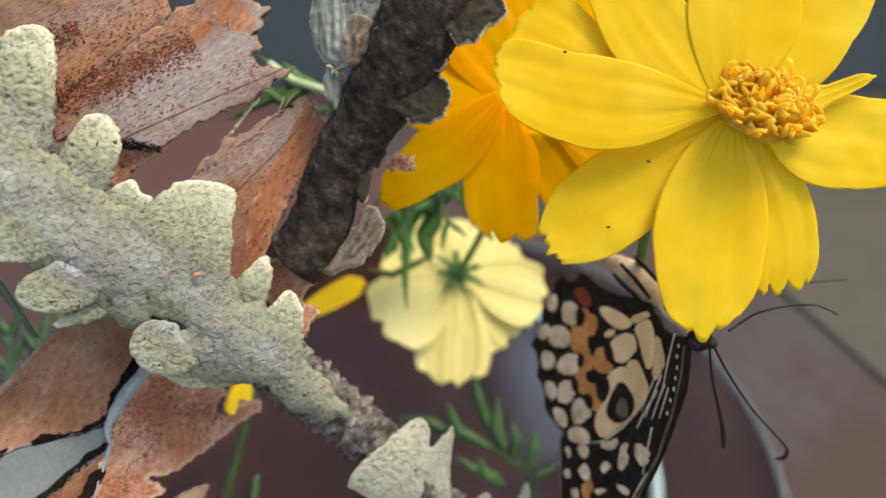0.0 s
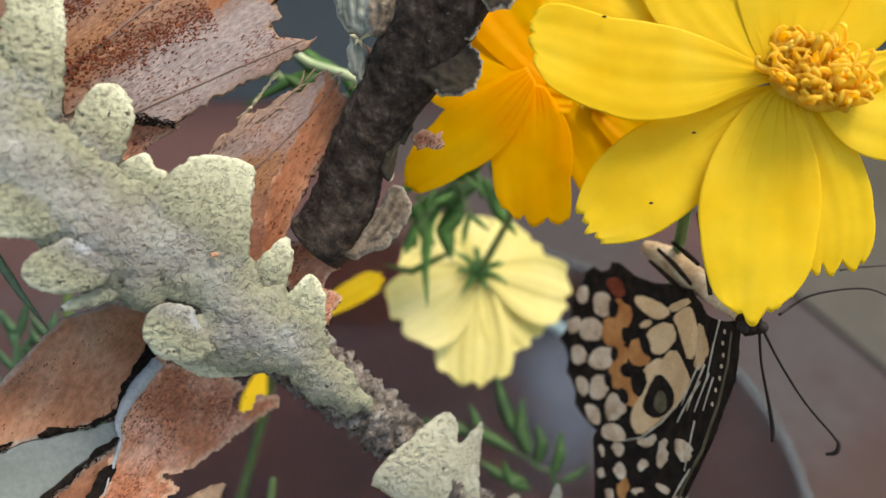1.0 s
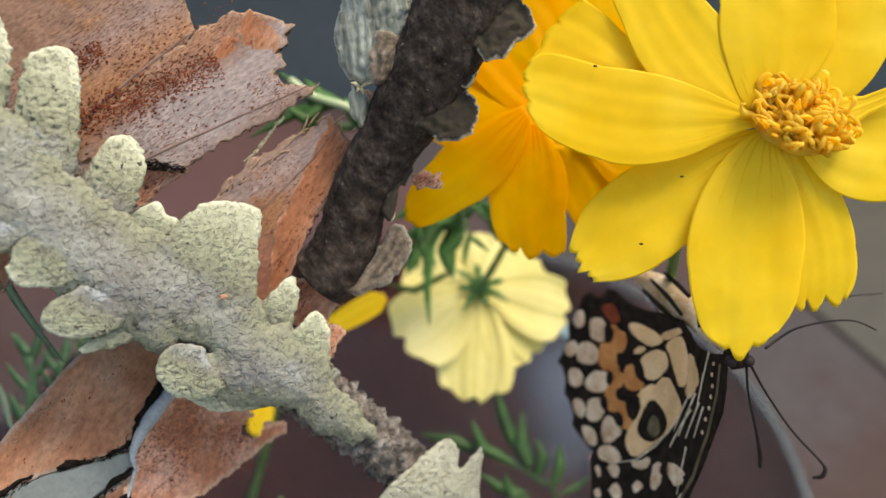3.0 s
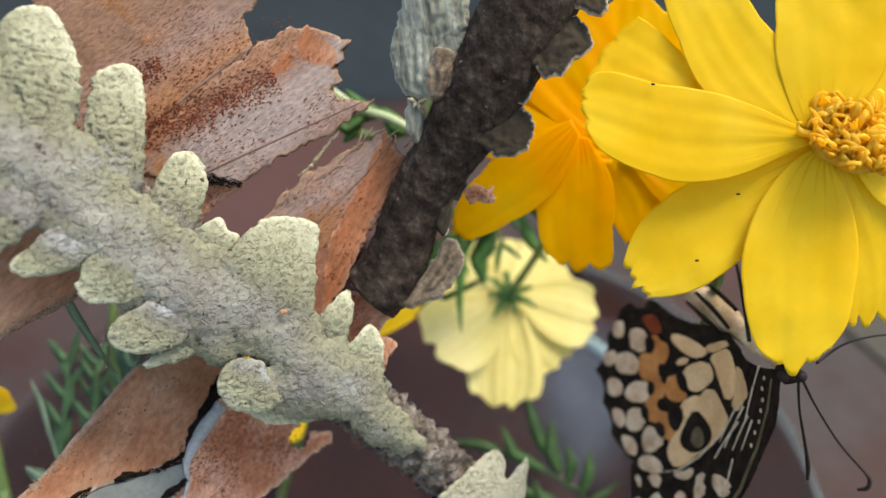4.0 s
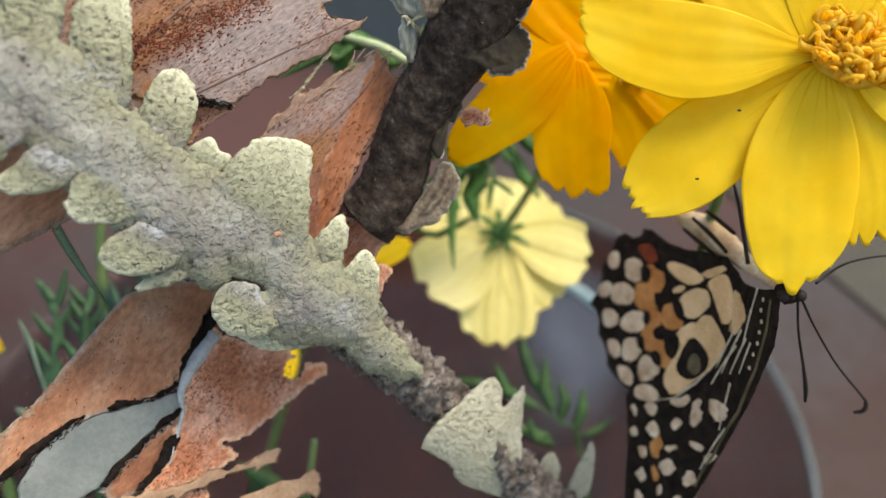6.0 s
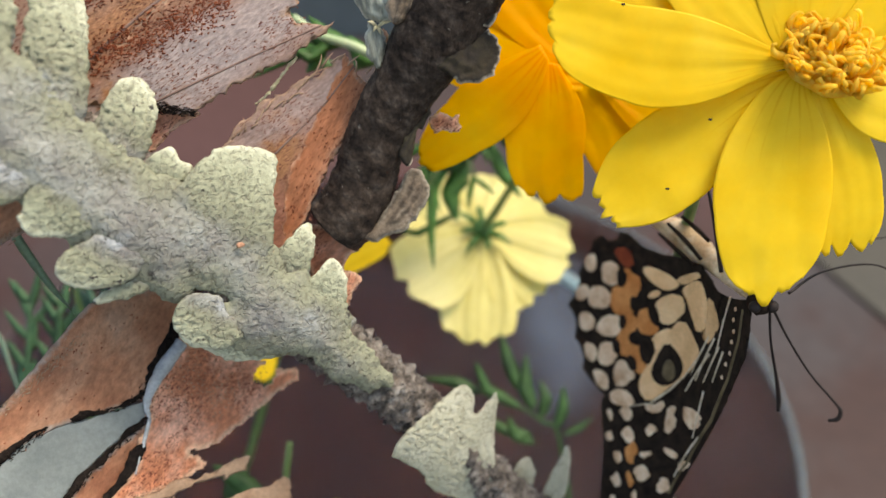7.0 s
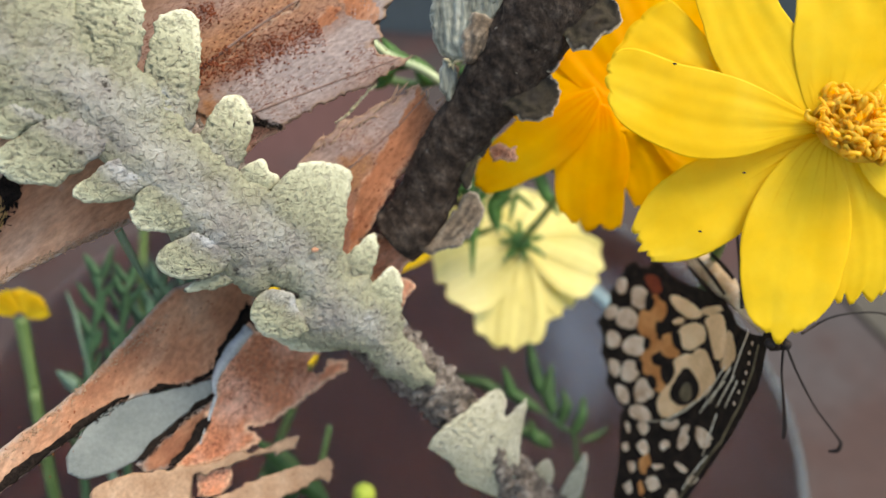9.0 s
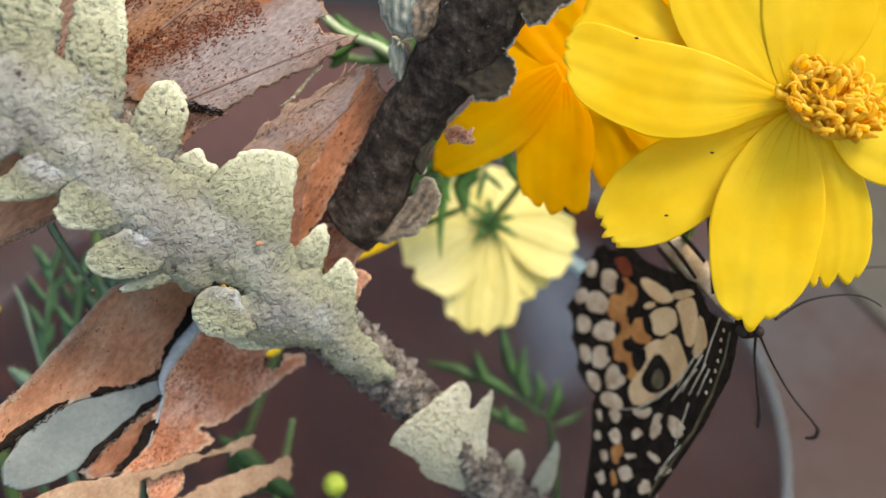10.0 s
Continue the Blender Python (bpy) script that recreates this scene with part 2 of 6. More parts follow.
MOTH_RUST = material("moth_rust_scales", ((0.3, (0.36, 0.125, 0.060)), (0.48, (0.46, 0.185, 0.095)), (0.66, (0.52, 0.275, 0.180))), 150, 0.75, stretch=(0.3, 1, 1), turn=radians(-58),
                     fine=(1900, 0.35), speck=(2600, 0.58, (0.20, 0.055, 0.028), (0.5, 1.2, 1), 160, 0.46), stain=(140, 0.60, (0.50, 0.35, 0.28)), bump=0.9, bump_scale=1300, through_light=0.2, sheen=0.25, rim=(0.5, (0.52, 0.29, 0.19), 900, 1.2))
MOTH_SCALE = material("moth_dark_scale", ((0.3, (0.14, 0.034, 0.018)), (0.7, (0.33, 0.095, 0.042))), 900, 0.8, sheen=0.2)
MOTH_EDGE = material("torn_edge", ((0.3, (0.33, 0.20, 0.125)), (0.6, (0.42, 0.285, 0.195)), (0.8, (0.48, 0.36, 0.27))), 300, 0.8, fine=(1800, 0.3), through_light=0.2)
MOTH_BLACK = material("moth_black", ((0.35, (0.006, 0.005, 0.005)), (0.7, (0.025, 0.018, 0.015))), 700, 0.9, sheen=0.08, fine=(2500, 0.5), bump=0.8, bump_scale=1700)
MOTH_CLEAR = material("moth_window", ((0.3, (0.215, 0.250, 0.250)), (0.55, (0.290, 0.330, 0.330)), (0.75, (0.37, 0.40, 0.40))), 110, 0.5, fine=(1500, 0.15), stain=(90, 0.6, (0.205, 0.250, 0.215)), bump=0.5, bump_scale=900, through_light=0.35)
MOTH_YELLOW = material("moth_yellow_window", ((0.3, (0.42, 0.225, 0.07)), (0.7, (0.57, 0.35, 0.135))), 180, 0.5, fine=(1800, 0.15), bump=0.3, through_light=0.35)
VEIN = material("pale_vein", ((0.3, (0.24, 0.185, 0.150)), (0.7, (0.37, 0.31, 0.265))), 300, 0.8, fine=(1500, 0.25))
BLUE_VEIN = material("bluish_vein", ((0.3, (0.30, 0.33, 0.35)), (0.7, (0.46, 0.49, 0.51))), 500, 0.8, fine=(1800, 0.25), bump=0.6, bump_scale=1500)
DARK_VEIN = material("dark_vein", ((0.3, (0.15, 0.085, 0.065)), (0.7, (0.25, 0.16, 0.13))), 500, 0.7)
PETAL = material("yellow_petal", ((0.3, (0.85, 0.575, 0.014)), (0.55, (0.89, 0.66, 0.038)), (0.8, (0.92, 0.74, 0.085))), 70, 0.55, fine=(500, 0.03), bump=0.05, bump_scale=500, through_light=0.45, sheen=0.2, random_shift=0.03, rim=(0.05, (0.79, 0.50, 0.008), 350, 0.06))
ORANGE = material("orange_petal", ((0.3, (0.94, 0.53, 0.006)), (0.55, (0.95, 0.61, 0.012)), (0.8, (0.96, 0.71, 0.025))), 80, 0.55, fine=(500, 0.03), bump=0.05, bump_scale=500, through_light=0.58, sheen=0.2, random_shift=0.06, rim=(0.05, (0.86, 0.40, 0.004), 350, 0.06))
PALE = material("pale_petal", ((0.3, (0.80, 0.73, 0.28)), (0.55, (0.86, 0.81, 0.40)), (0.8, (0.90, 0.87, 0.56))), 50, 0.55, fine=(400, 0.03), bump=0.06, bump_scale=400, through_light=0.5, sheen=0.25, random_shift=0.06,
                rim=(0.07, (0.72, 0.66, 0.24), 350, 0.05))
FLORET = material("floret", ((0.3, (0.92, 0.57, 0.04)), (0.55, (0.95, 0.72, 0.10)), (0.8, (0.97, 0.84, 0.28))), 700, 0.6, fine=(1500, 0.1), through_light=0.6, random_shift=0.12)
GREEN = material("leaf_green", ((0.3, (0.045, 0.13, 0.028)), (0.6, (0.075, 0.21, 0.05)), (0.8, (0.12, 0.29, 0.075))), 300, 0.5, fine=(1200, 0.2), bump=0.3, through_light=0.35, random_shift=0.25)
BLUE_GREEN = material("blue_green_leaf", ((0.3, (0.038, 0.096, 0.066)), (0.6, (0.062, 0.150, 0.106)), (0.8, (0.10, 0.21, 0.155))), 200, 0.6, fine=(900, 0.2), through_light=0.25, random_shift=0.25)
GREEN_HERB = material("herb_leaf", ((0.3, (0.046, 0.122, 0.058)), (0.6, (0.076, 0.190, 0.092)), (0.8, (0.12, 0.26, 0.135))), 200, 0.6, fine=(900, 0.2), through_light=0.3, random_shift=0.25)
PALE_BLADE = material("pale_blade", ((0.3, (0.16, 0.27, 0.19)), (0.7, (0.26, 0.40, 0.29))), 250, 0.6, fine=(900, 0.15), through_light=0.3)
DARK_LEAF = material("dark_leaf", ((0.3, (0.026, 0.075, 0.020)), (0.6, (0.046, 0.125, 0.032)), (0.8, (0.080, 0.190, 0.050))), 300, 0.5, fine=(1200, 0.2), bump=0.3, through_light=0.3, random_shift=0.3)
STEM = material("stem_green", ((0.3, (0.060, 0.120, 0.030)), (0.7, (0.125, 0.205, 0.068))), 250, 0.5, fine=(1200, 0.15))
WHITE_PITH = material("pale_stem", ((0.3, (0.30, 0.42, 0.22)), (0.7, (0.50, 0.58, 0.38))), 250, 0.5, fine=(1200, 0.15))
BUD = material("bud", ((0.3, (0.30, 0.42, 0.03)), (0.7, (0.52, 0.60, 0.08))), 300, 0.5, fine=(900, 0.2))
BLACK_SCALES = material("wing_black", ((0.3, (0.008, 0.0055, 0.0045)), (0.7, (0.032, 0.021, 0.015))), 500, 0.9, fine=(3000, 0.4), bump=0.3, bump_scale=2500, sheen=0.1)
CREAM_CELL = material("wing_cream_cell", ((0.3, (0.60, 0.35, 0.17)), (0.5, (0.75, 0.47, 0.25)), (0.75, (0.88, 0.63, 0.38))), 160, 0.75, fine=(2800, 0.2), sheen=0.2, random_shift=0.1)
WHITE_SCALES = material("wing_white", ((0.3, (0.46, 0.27, 0.155)), (0.48, (0.67, 0.47, 0.32)), (0.7, (0.83, 0.69, 0.52))), 420, 0.75, fine=(2800, 0.15), sheen=0.2, random_shift=0.08)
AMBER = material("wing_amber", ((0.3, (0.42, 0.140, 0.035)), (0.7, (0.66, 0.29, 0.10))), 250, 0.75, fine=(2800, 0.25), sheen=0.2)
RED_SCALES = material("wing_red", ((0.3, (0.12, 0.018, 0.008)), (0.7, (0.30, 0.06, 0.02))), 300, 0.75, fine=(2800, 0.3), sheen=0.2)
TAN_SCALES = material("wing_tan", ((0.3, (0.06, 0.045, 0.025)), (0.7, (0.20, 0.15, 0.085))), 300, 0.75, fine=(2800, 0.3), sheen=0.2)
FUR = material("body_fur", ((0.3, (0.50, 0.38, 0.25)), (0.5, (0.66, 0.55, 0.41)), (0.7, (0.82, 0.74, 0.60))), 400, 0.9, fine=(3000, 0.3), bump=0.8, bump_scale=2500, sheen=0.1)
BODY = material("tan_fur", ((0.3, (0.40, 0.25, 0.13)), (0.5, (0.60, 0.44, 0.28)), (0.7, (0.80, 0.69, 0.53))), 260, 0.9, fine=(3000, 0.3), bump=0.8, bump_scale=2500, sheen=0.1)
HORN = material("antenna_black", ((0.3, (0.010, 0.008, 0.008)), (0.7, (0.03, 0.022, 0.02))), 700, 0.65, sheen=0.2)
# across paints the light on the floor: darker near, brighter towards the wall
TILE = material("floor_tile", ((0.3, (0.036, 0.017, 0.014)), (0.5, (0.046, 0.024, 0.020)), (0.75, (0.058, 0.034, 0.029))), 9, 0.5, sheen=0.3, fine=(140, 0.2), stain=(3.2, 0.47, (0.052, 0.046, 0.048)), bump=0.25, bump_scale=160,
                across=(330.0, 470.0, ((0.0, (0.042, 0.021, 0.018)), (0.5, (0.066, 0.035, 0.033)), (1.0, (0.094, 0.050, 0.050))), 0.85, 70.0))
STONE = material("grey_slab", ((0.3, (0.040, 0.038, 0.030)), (0.5, (0.053, 0.049, 0.039)), (0.75, (0.066, 0.062, 0.052))), 12, 0.6, fine=(160, 0.15), bump=0.3, bump_scale=160)
GROUT = material("grout", ((0.3, (0.025, 0.022, 0.022)), (0.7, (0.05, 0.045, 0.045))), 60, 0.9, fine=(300, 0.3))
WALL = material("wall_paint", ((0.3, (0.060, 0.078, 0.088)), (0.5, (0.078, 0.098, 0.108)), (0.75, (0.10, 0.12, 0.13))), 6, 0.55, fine=(90, 0.12), stain=(11, 0.66, (0.11, 0.13, 0.14)), bump=0.2, bump_scale=120)
DISH = glass("dish_glass", (0.71, 0.58, 0.54), 0.03, 1.0, 1.22)
RIM = glass("rim_glass", (0.50, 0.70, 0.72), 0.3, 0.45)
CLEAR_RIM = glass("clear_rim_glass", (0.62, 0.74, 0.75), 0.12, 0.92)



def painted_reflection(name, colour, reach, share, scale):
    """A painted reflection that thins out towards its edge, over reach millimetres."""
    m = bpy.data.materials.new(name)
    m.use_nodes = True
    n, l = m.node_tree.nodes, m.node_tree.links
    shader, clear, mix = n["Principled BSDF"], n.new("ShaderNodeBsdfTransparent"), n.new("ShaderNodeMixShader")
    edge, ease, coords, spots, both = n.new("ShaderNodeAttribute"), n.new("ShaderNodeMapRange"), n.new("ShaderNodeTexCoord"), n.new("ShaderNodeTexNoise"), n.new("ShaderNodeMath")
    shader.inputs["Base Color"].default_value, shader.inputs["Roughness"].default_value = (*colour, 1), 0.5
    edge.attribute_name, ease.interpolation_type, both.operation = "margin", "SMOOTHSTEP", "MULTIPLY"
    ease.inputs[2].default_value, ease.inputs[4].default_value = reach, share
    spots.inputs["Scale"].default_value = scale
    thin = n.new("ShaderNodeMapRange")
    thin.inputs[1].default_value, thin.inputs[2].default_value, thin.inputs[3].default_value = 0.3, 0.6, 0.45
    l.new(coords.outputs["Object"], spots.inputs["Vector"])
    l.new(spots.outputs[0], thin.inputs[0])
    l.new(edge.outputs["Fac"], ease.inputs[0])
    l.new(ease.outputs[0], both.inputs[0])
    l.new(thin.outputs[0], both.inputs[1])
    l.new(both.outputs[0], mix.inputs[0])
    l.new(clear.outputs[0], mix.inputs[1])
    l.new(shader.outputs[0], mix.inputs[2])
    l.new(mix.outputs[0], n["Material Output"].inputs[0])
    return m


# bluish colour painted in for the sky's reflection in the dish
SKY_SHEEN = painted_reflection("painted_sky_sheen", (0.085, 0.108, 0.150), 46.0, 0.7, 30.0)

# ---- builders: lengths in millimetres in a frame that leans back 35 degrees: x right, y up the slope, z out of it ----
SLANT = Matrix(((1, 0, 0, 0), (0, math.sin(radians(35)), -math.cos(radians(35)), 0.1), (0, math.cos(radians(35)), math.sin(radians(35)), 0.24), (0, 0, 0, 1)))
BASES = {}


def thing(name, base, label, category, group="", frame_of=None):
    """An Empty at the base of a thing, in the leaning frame (millimetres) or, with frame_of, in that frame."""
    ob = tagged(new(name), label, category, group)
    ob.empty_display_size = 0.005
    ob.matrix_world = (SLANT if frame_of is None else frame_of) @ Matrix.Translation(Vector(base) * 0.001)
    BASES[ob] = np.array(base, float)
    return ob


def part(name, shape, mat, parent, label="", smooth=True):
    """One mesh under a thing or a part. shape: vertices in the thing's millimetre frame, and faces."""
    verts, faces = shape[:2]
    root = parent
    while root.parent:
        root = root.parent
    me = bpy.data.meshes.new(name)
    me.from_pydata(((np.asarray(verts, float) - BASES[root]) * 0.001).tolist(), [], [tuple(int(i) for i in f) for f in faces])
    me.update()
    bm = bmesh.new()
    bm.from_mesh(me)
    bmesh.ops.recalc_face_normals(bm, faces=bm.faces)
    bm.to_mesh(me)
    bm.free()
    if len(shape) > 2:
        me.attributes.new("margin", "FLOAT", "POINT").data.foreach_set("value", np.asarray(shape[2], np.float32))
    if len(shape) > 3:
        for key, values in shape[3].items():
            me.attributes.new(key, "FLOAT", "POINT").data.foreach_set("value", np.asarray(values, np.float32))
    me.materials.append(mat)
    me.shade_smooth() if smooth else me.shade_flat()
    ob = new(name, me)
    ob.parent = parent
    if label:
        ob["label"] = label
    return ob


def joined(shapes):
    verts, faces, n = [], [], 0
    for v, f in shapes:
        v = np.asarray(v, float)
        verts.append(v)
        faces += [tuple(i + n for i in q) for q in f]
        n += len(v)
    return np.concatenate(verts), faces


def rough_line(points, jag, step, seed, closed=True):
    """A polyline, resampled every step and pushed about by fractal noise of size jag."""
    p = np.array(points, float)
    if closed:
        p = np.vstack([p, p[:1]])
    out = []
    for a, b in zip(p[:-1], p[1:]):
        k = max(1, int(np.hypot(*(b - a)[:2]) / step))
        out += [a + (b - a) * i / k for i in range(k)]
    if not closed:
        out.append(p[-1])
    out = np.array(out)
    if jag:
        for q in out:
            s = Vector((q[0] * 0.45 + seed * 7.3, q[1] * 0.45, seed))
            q[0] += jag * (noise.noise(s) + 0.7 * noise.noise(s * 2.7) + 0.5 * noise.noise(s * 6.1))
            s.z += 31
            q[1] += jag * (noise.noise(s) + 0.7 * noise.noise(s * 2.7) + 0.5 * noise.noise(s * 6.1))
    return out


def rounded(points, times=2):
    """A closed outline with its corners cut (Chaikin)."""
    p = np.array(points, float)
    for _ in range(times):
        q = np.roll(p, -1, axis=0)
        p = np.stack([0.75 * p + 0.25 * q, 0.25 * p + 0.75 * q], 1).reshape(-1, 2)
    return p


def slab(outline, level, step=0.5, thick=0.15, edge=0.3, dome=0.0, dome_reach=3.0, relief=None, jag=0.0, seed=0, soft=False, hollow=None):
    """A closed sheet over an outline in x and y: level(x, y) is its middle, thick half its thickness with a rounded edge;
    dome lifts the middle; relief(x, y, d) adds fine height on the front at distance d from the edge."""
    line = rounded(outline) if soft else np.array(outline, float)
    line = rough_line(line, jag, min(step, 0.35), seed)
    low, high = line.min(0) - step, line.max(0) + step
    xs, ys = np.arange(low[0], high[0] + step, step), np.arange(low[1], high[1] + step, step)
    gx, gy = np.meshgrid(xs, ys, indexing="ij")
    p = np.stack([gx.ravel(), gy.ravel()], 1)
    inside = np.zeros(len(p), bool)
    a, b = line, np.roll(line, -1, axis=0)
    for (x0, y0), (x1, y1) in zip(a, b):
        if y0 != y1:
            cross = ((y0 > p[:, 1]) != (y1 > p[:, 1])) & (p[:, 0] < (x1 - x0) * (p[:, 1] - y0) / (y1 - y0) + x0)
            inside ^= cross
    dist = np.full(len(p), 1e9)
    near = np.zeros(len(p), int)
    for i in range(0, len(p), 4000):
        d = ((p[i:i + 4000, None] - line[None]) ** 2).sum(2)
        near[i:i + 4000] = d.argmin(1)
        dist[i:i + 4000] = np.sqrt(d.min(1))
    if hollow is not None:
        hollow_in = np.array([hollow(x, y) for x, y in p])
        inside &= ~hollow_in
    nx, ny = len(xs), len(ys)
    index = np.arange(nx * ny).reshape(nx, ny)
    quads = np.stack([index[:-1, :-1], index[1:, :-1], index[1:, 1:], index[:-1, 1:]], -1).reshape(-1, 4)
    quads = quads[inside[quads].sum(1) >= 1]
    used = np.unique(quads)
    outer = ~inside
    if hollow is None:
        p[outer] = line[near[outer]]
    dist[outer] = 0
    verts_top, verts_low, margin = [], [], []
    slot = {}
    for i in used:
        x, y = p[i]
        d = dist[i]
        z = level(x, y) + dome * (1 - math.exp(-d / dome_reach))
        h = thick * math.sqrt(max(0.0, 1 - (1 - min(d / edge, 1.0)) ** 2))
        r = relief(x, y, d) * min(1.0, d / edge) if relief else 0.0
        slot[i] = len(verts_top)
        margin.append(d)
        verts_top.append((x, y, z + h + r))
        verts_low.append((x, y, z - h - (dome * 0.4 * (1 - math.exp(-d / dome_reach)))))
    n = len(verts_top)
    faces, low_faces = [], []
    rim = {slot[i] for i in used if outer[i]} if hollow is None else set()
    for q in quads:
        f = [slot[i] for i in q]
        faces.append(tuple(f))
        low_faces.append(tuple(k if k in rim else k + n for k in reversed(f)))
    faces = [tuple(dict.fromkeys(f)) for f in faces + low_faces]
    return np.array(verts_top + verts_low), [f for f in faces if len(f) > 2], margin * 2


def tube(points, radii, sides=12, step=0.6, rough=0.0, seed=0, coarse=0.3):
    """A round rod along points, with its radius at each, its ends closed; rough: the height of its bark."""
    p = np.array(points, float)
    r = np.interp(np.linspace(0, 1, len(p)), np.linspace(0, 1, len(radii)), radii)
    way = np.concatenate([[0], np.cumsum(np.linalg.norm(np.diff(p, axis=0), axis=1))])
    count = max(4, int(way[-1] / step))
    ext = np.vstack([2 * p[0] - p[1], p, 2 * p[-1] - p[-2]])
    rows = []
    for s in np.linspace(0, way[-1], count):
        i = min(max(int(np.searchsorted(way, s, side="right")) - 1, 0), len(p) - 2)
        u = (s - way[i]) / (way[i + 1] - way[i])
        a, b, c, d = ext[i:i + 4]
        q = 0.5 * (2 * b + (c - a) * u + (2 * a - 5 * b + 4 * c - d) * u * u + (3 * b - a - 3 * c + d) * u ** 3)
        rows.append((q, r[i] + (r[i + 1] - r[i]) * u))
    verts, faces = [], []
    side = None
    for k, (q, rad) in enumerate(rows):
        t = rows[min(k + 1, count - 1)][0] - rows[max(k - 1, 0)][0]
        t = t / np.linalg.norm(t)
        if side is None:
            side = np.cross(t, (0.3, 0.2, 1.0))
        side = side - t * (side @ t)
        side = side / np.linalg.norm(side)
        other = np.cross(t, side)
        for j in range(sides):
            w = 2 * math.pi * j / sides
            out = math.cos(w) * side + math.sin(w) * other
            h = rad
            if rough:
                v = Vector(q + out * rad)
                h += rough * (noise.noise(v * coarse + Vector((seed, 0, 0))) + 0.6 * noise.noise(v * coarse * 3) + 0.35 * noise.noise(v * coarse * 8))
            verts.append(q + out * h)
    for k in range(count - 1):
        for j in range(sides):
            a, b = k * sides + j, k * sides + (j + 1) % sides
            faces.append((a, b, b + sides, a + sides))
    faces.append(tuple(range(sides)))
    faces.append(tuple(range((count - 1) * sides, count * sides)))
    return np.array(verts), faces


def ball(centre, radii, axis=(0, 0, 1), rings=10, sides=14, rough=0.0, seed=0):
    """A rounded body with half-lengths radii, its third along axis."""
    turn = Vector((0, 0, 1)).rotation_difference(Vector(axis)).to_matrix()
    verts, faces = [], []
    for i in range(rings + 1):
        a = math.pi * i / rings
        for j in range(sides):
            b = 2 * math.pi * j / sides
            v = Vector((math.sin(a) * math.cos(b), math.sin(a) * math.sin(b), math.cos(a)))
            k = 1 + rough * noise.noise(v * 2.5 + Vector((seed, 0, 0)))
            verts.append(Vector(centre) + turn @ Vector([c * q * k for c, q in zip(v, radii)]))
    for i in range(rings):
        for j in range(sides):
            a, b = i * sides + j, i * sides + (j + 1) % sides
            faces.append((a, b, b + sides, a + sides))
    return np.array(verts), faces


def blade(points, width, up=(0, 0, 1), thick=0.12, fold=0.15, taper=0.8, steps=14):
    """A narrow leaf along points: width is its half-width at the widest, with a folded midrib."""
    p = np.array(points, float)
    way = np.linspace(0, 1, len(p))
    verts, faces = [], []
    for i in range(steps + 1):
        s = i / steps
        q = np.array([np.interp(s, way, p[:, k]) for k in range(3)])
        t = np.array([np.interp(min(s + 0.05, 1), way, p[:, k]) - np.interp(max(s - 0.05, 0), way, p[:, k]) for k in range(3)])
        t = t / (np.linalg.norm(t) + 1e-9)
        side = np.cross(t, up)
        side = side / (np.linalg.norm(side) + 1e-9)
        out = np.cross(side, t)
        w = width * (math.sin(math.pi * s ** taper) ** 0.8 if 0 < s < 1 else 0.0) + 0.12 * width * (1 - s)
        verts += [q - side * w + out * fold * w, q + out * thick, q + side * w + out * fold * w, q - out * thick]
    for i in range(steps):
        a = i * 4
        for j in range(4):
            faces.append((a + j, a + (j + 1) % 4, a + 4 + (j + 1) % 4, a + 4 + j))
    faces += [(0, 1, 2, 3), (steps * 4, steps * 4 + 1, steps * 4 + 2, steps * 4 + 3)]
    return np.array(verts), faces


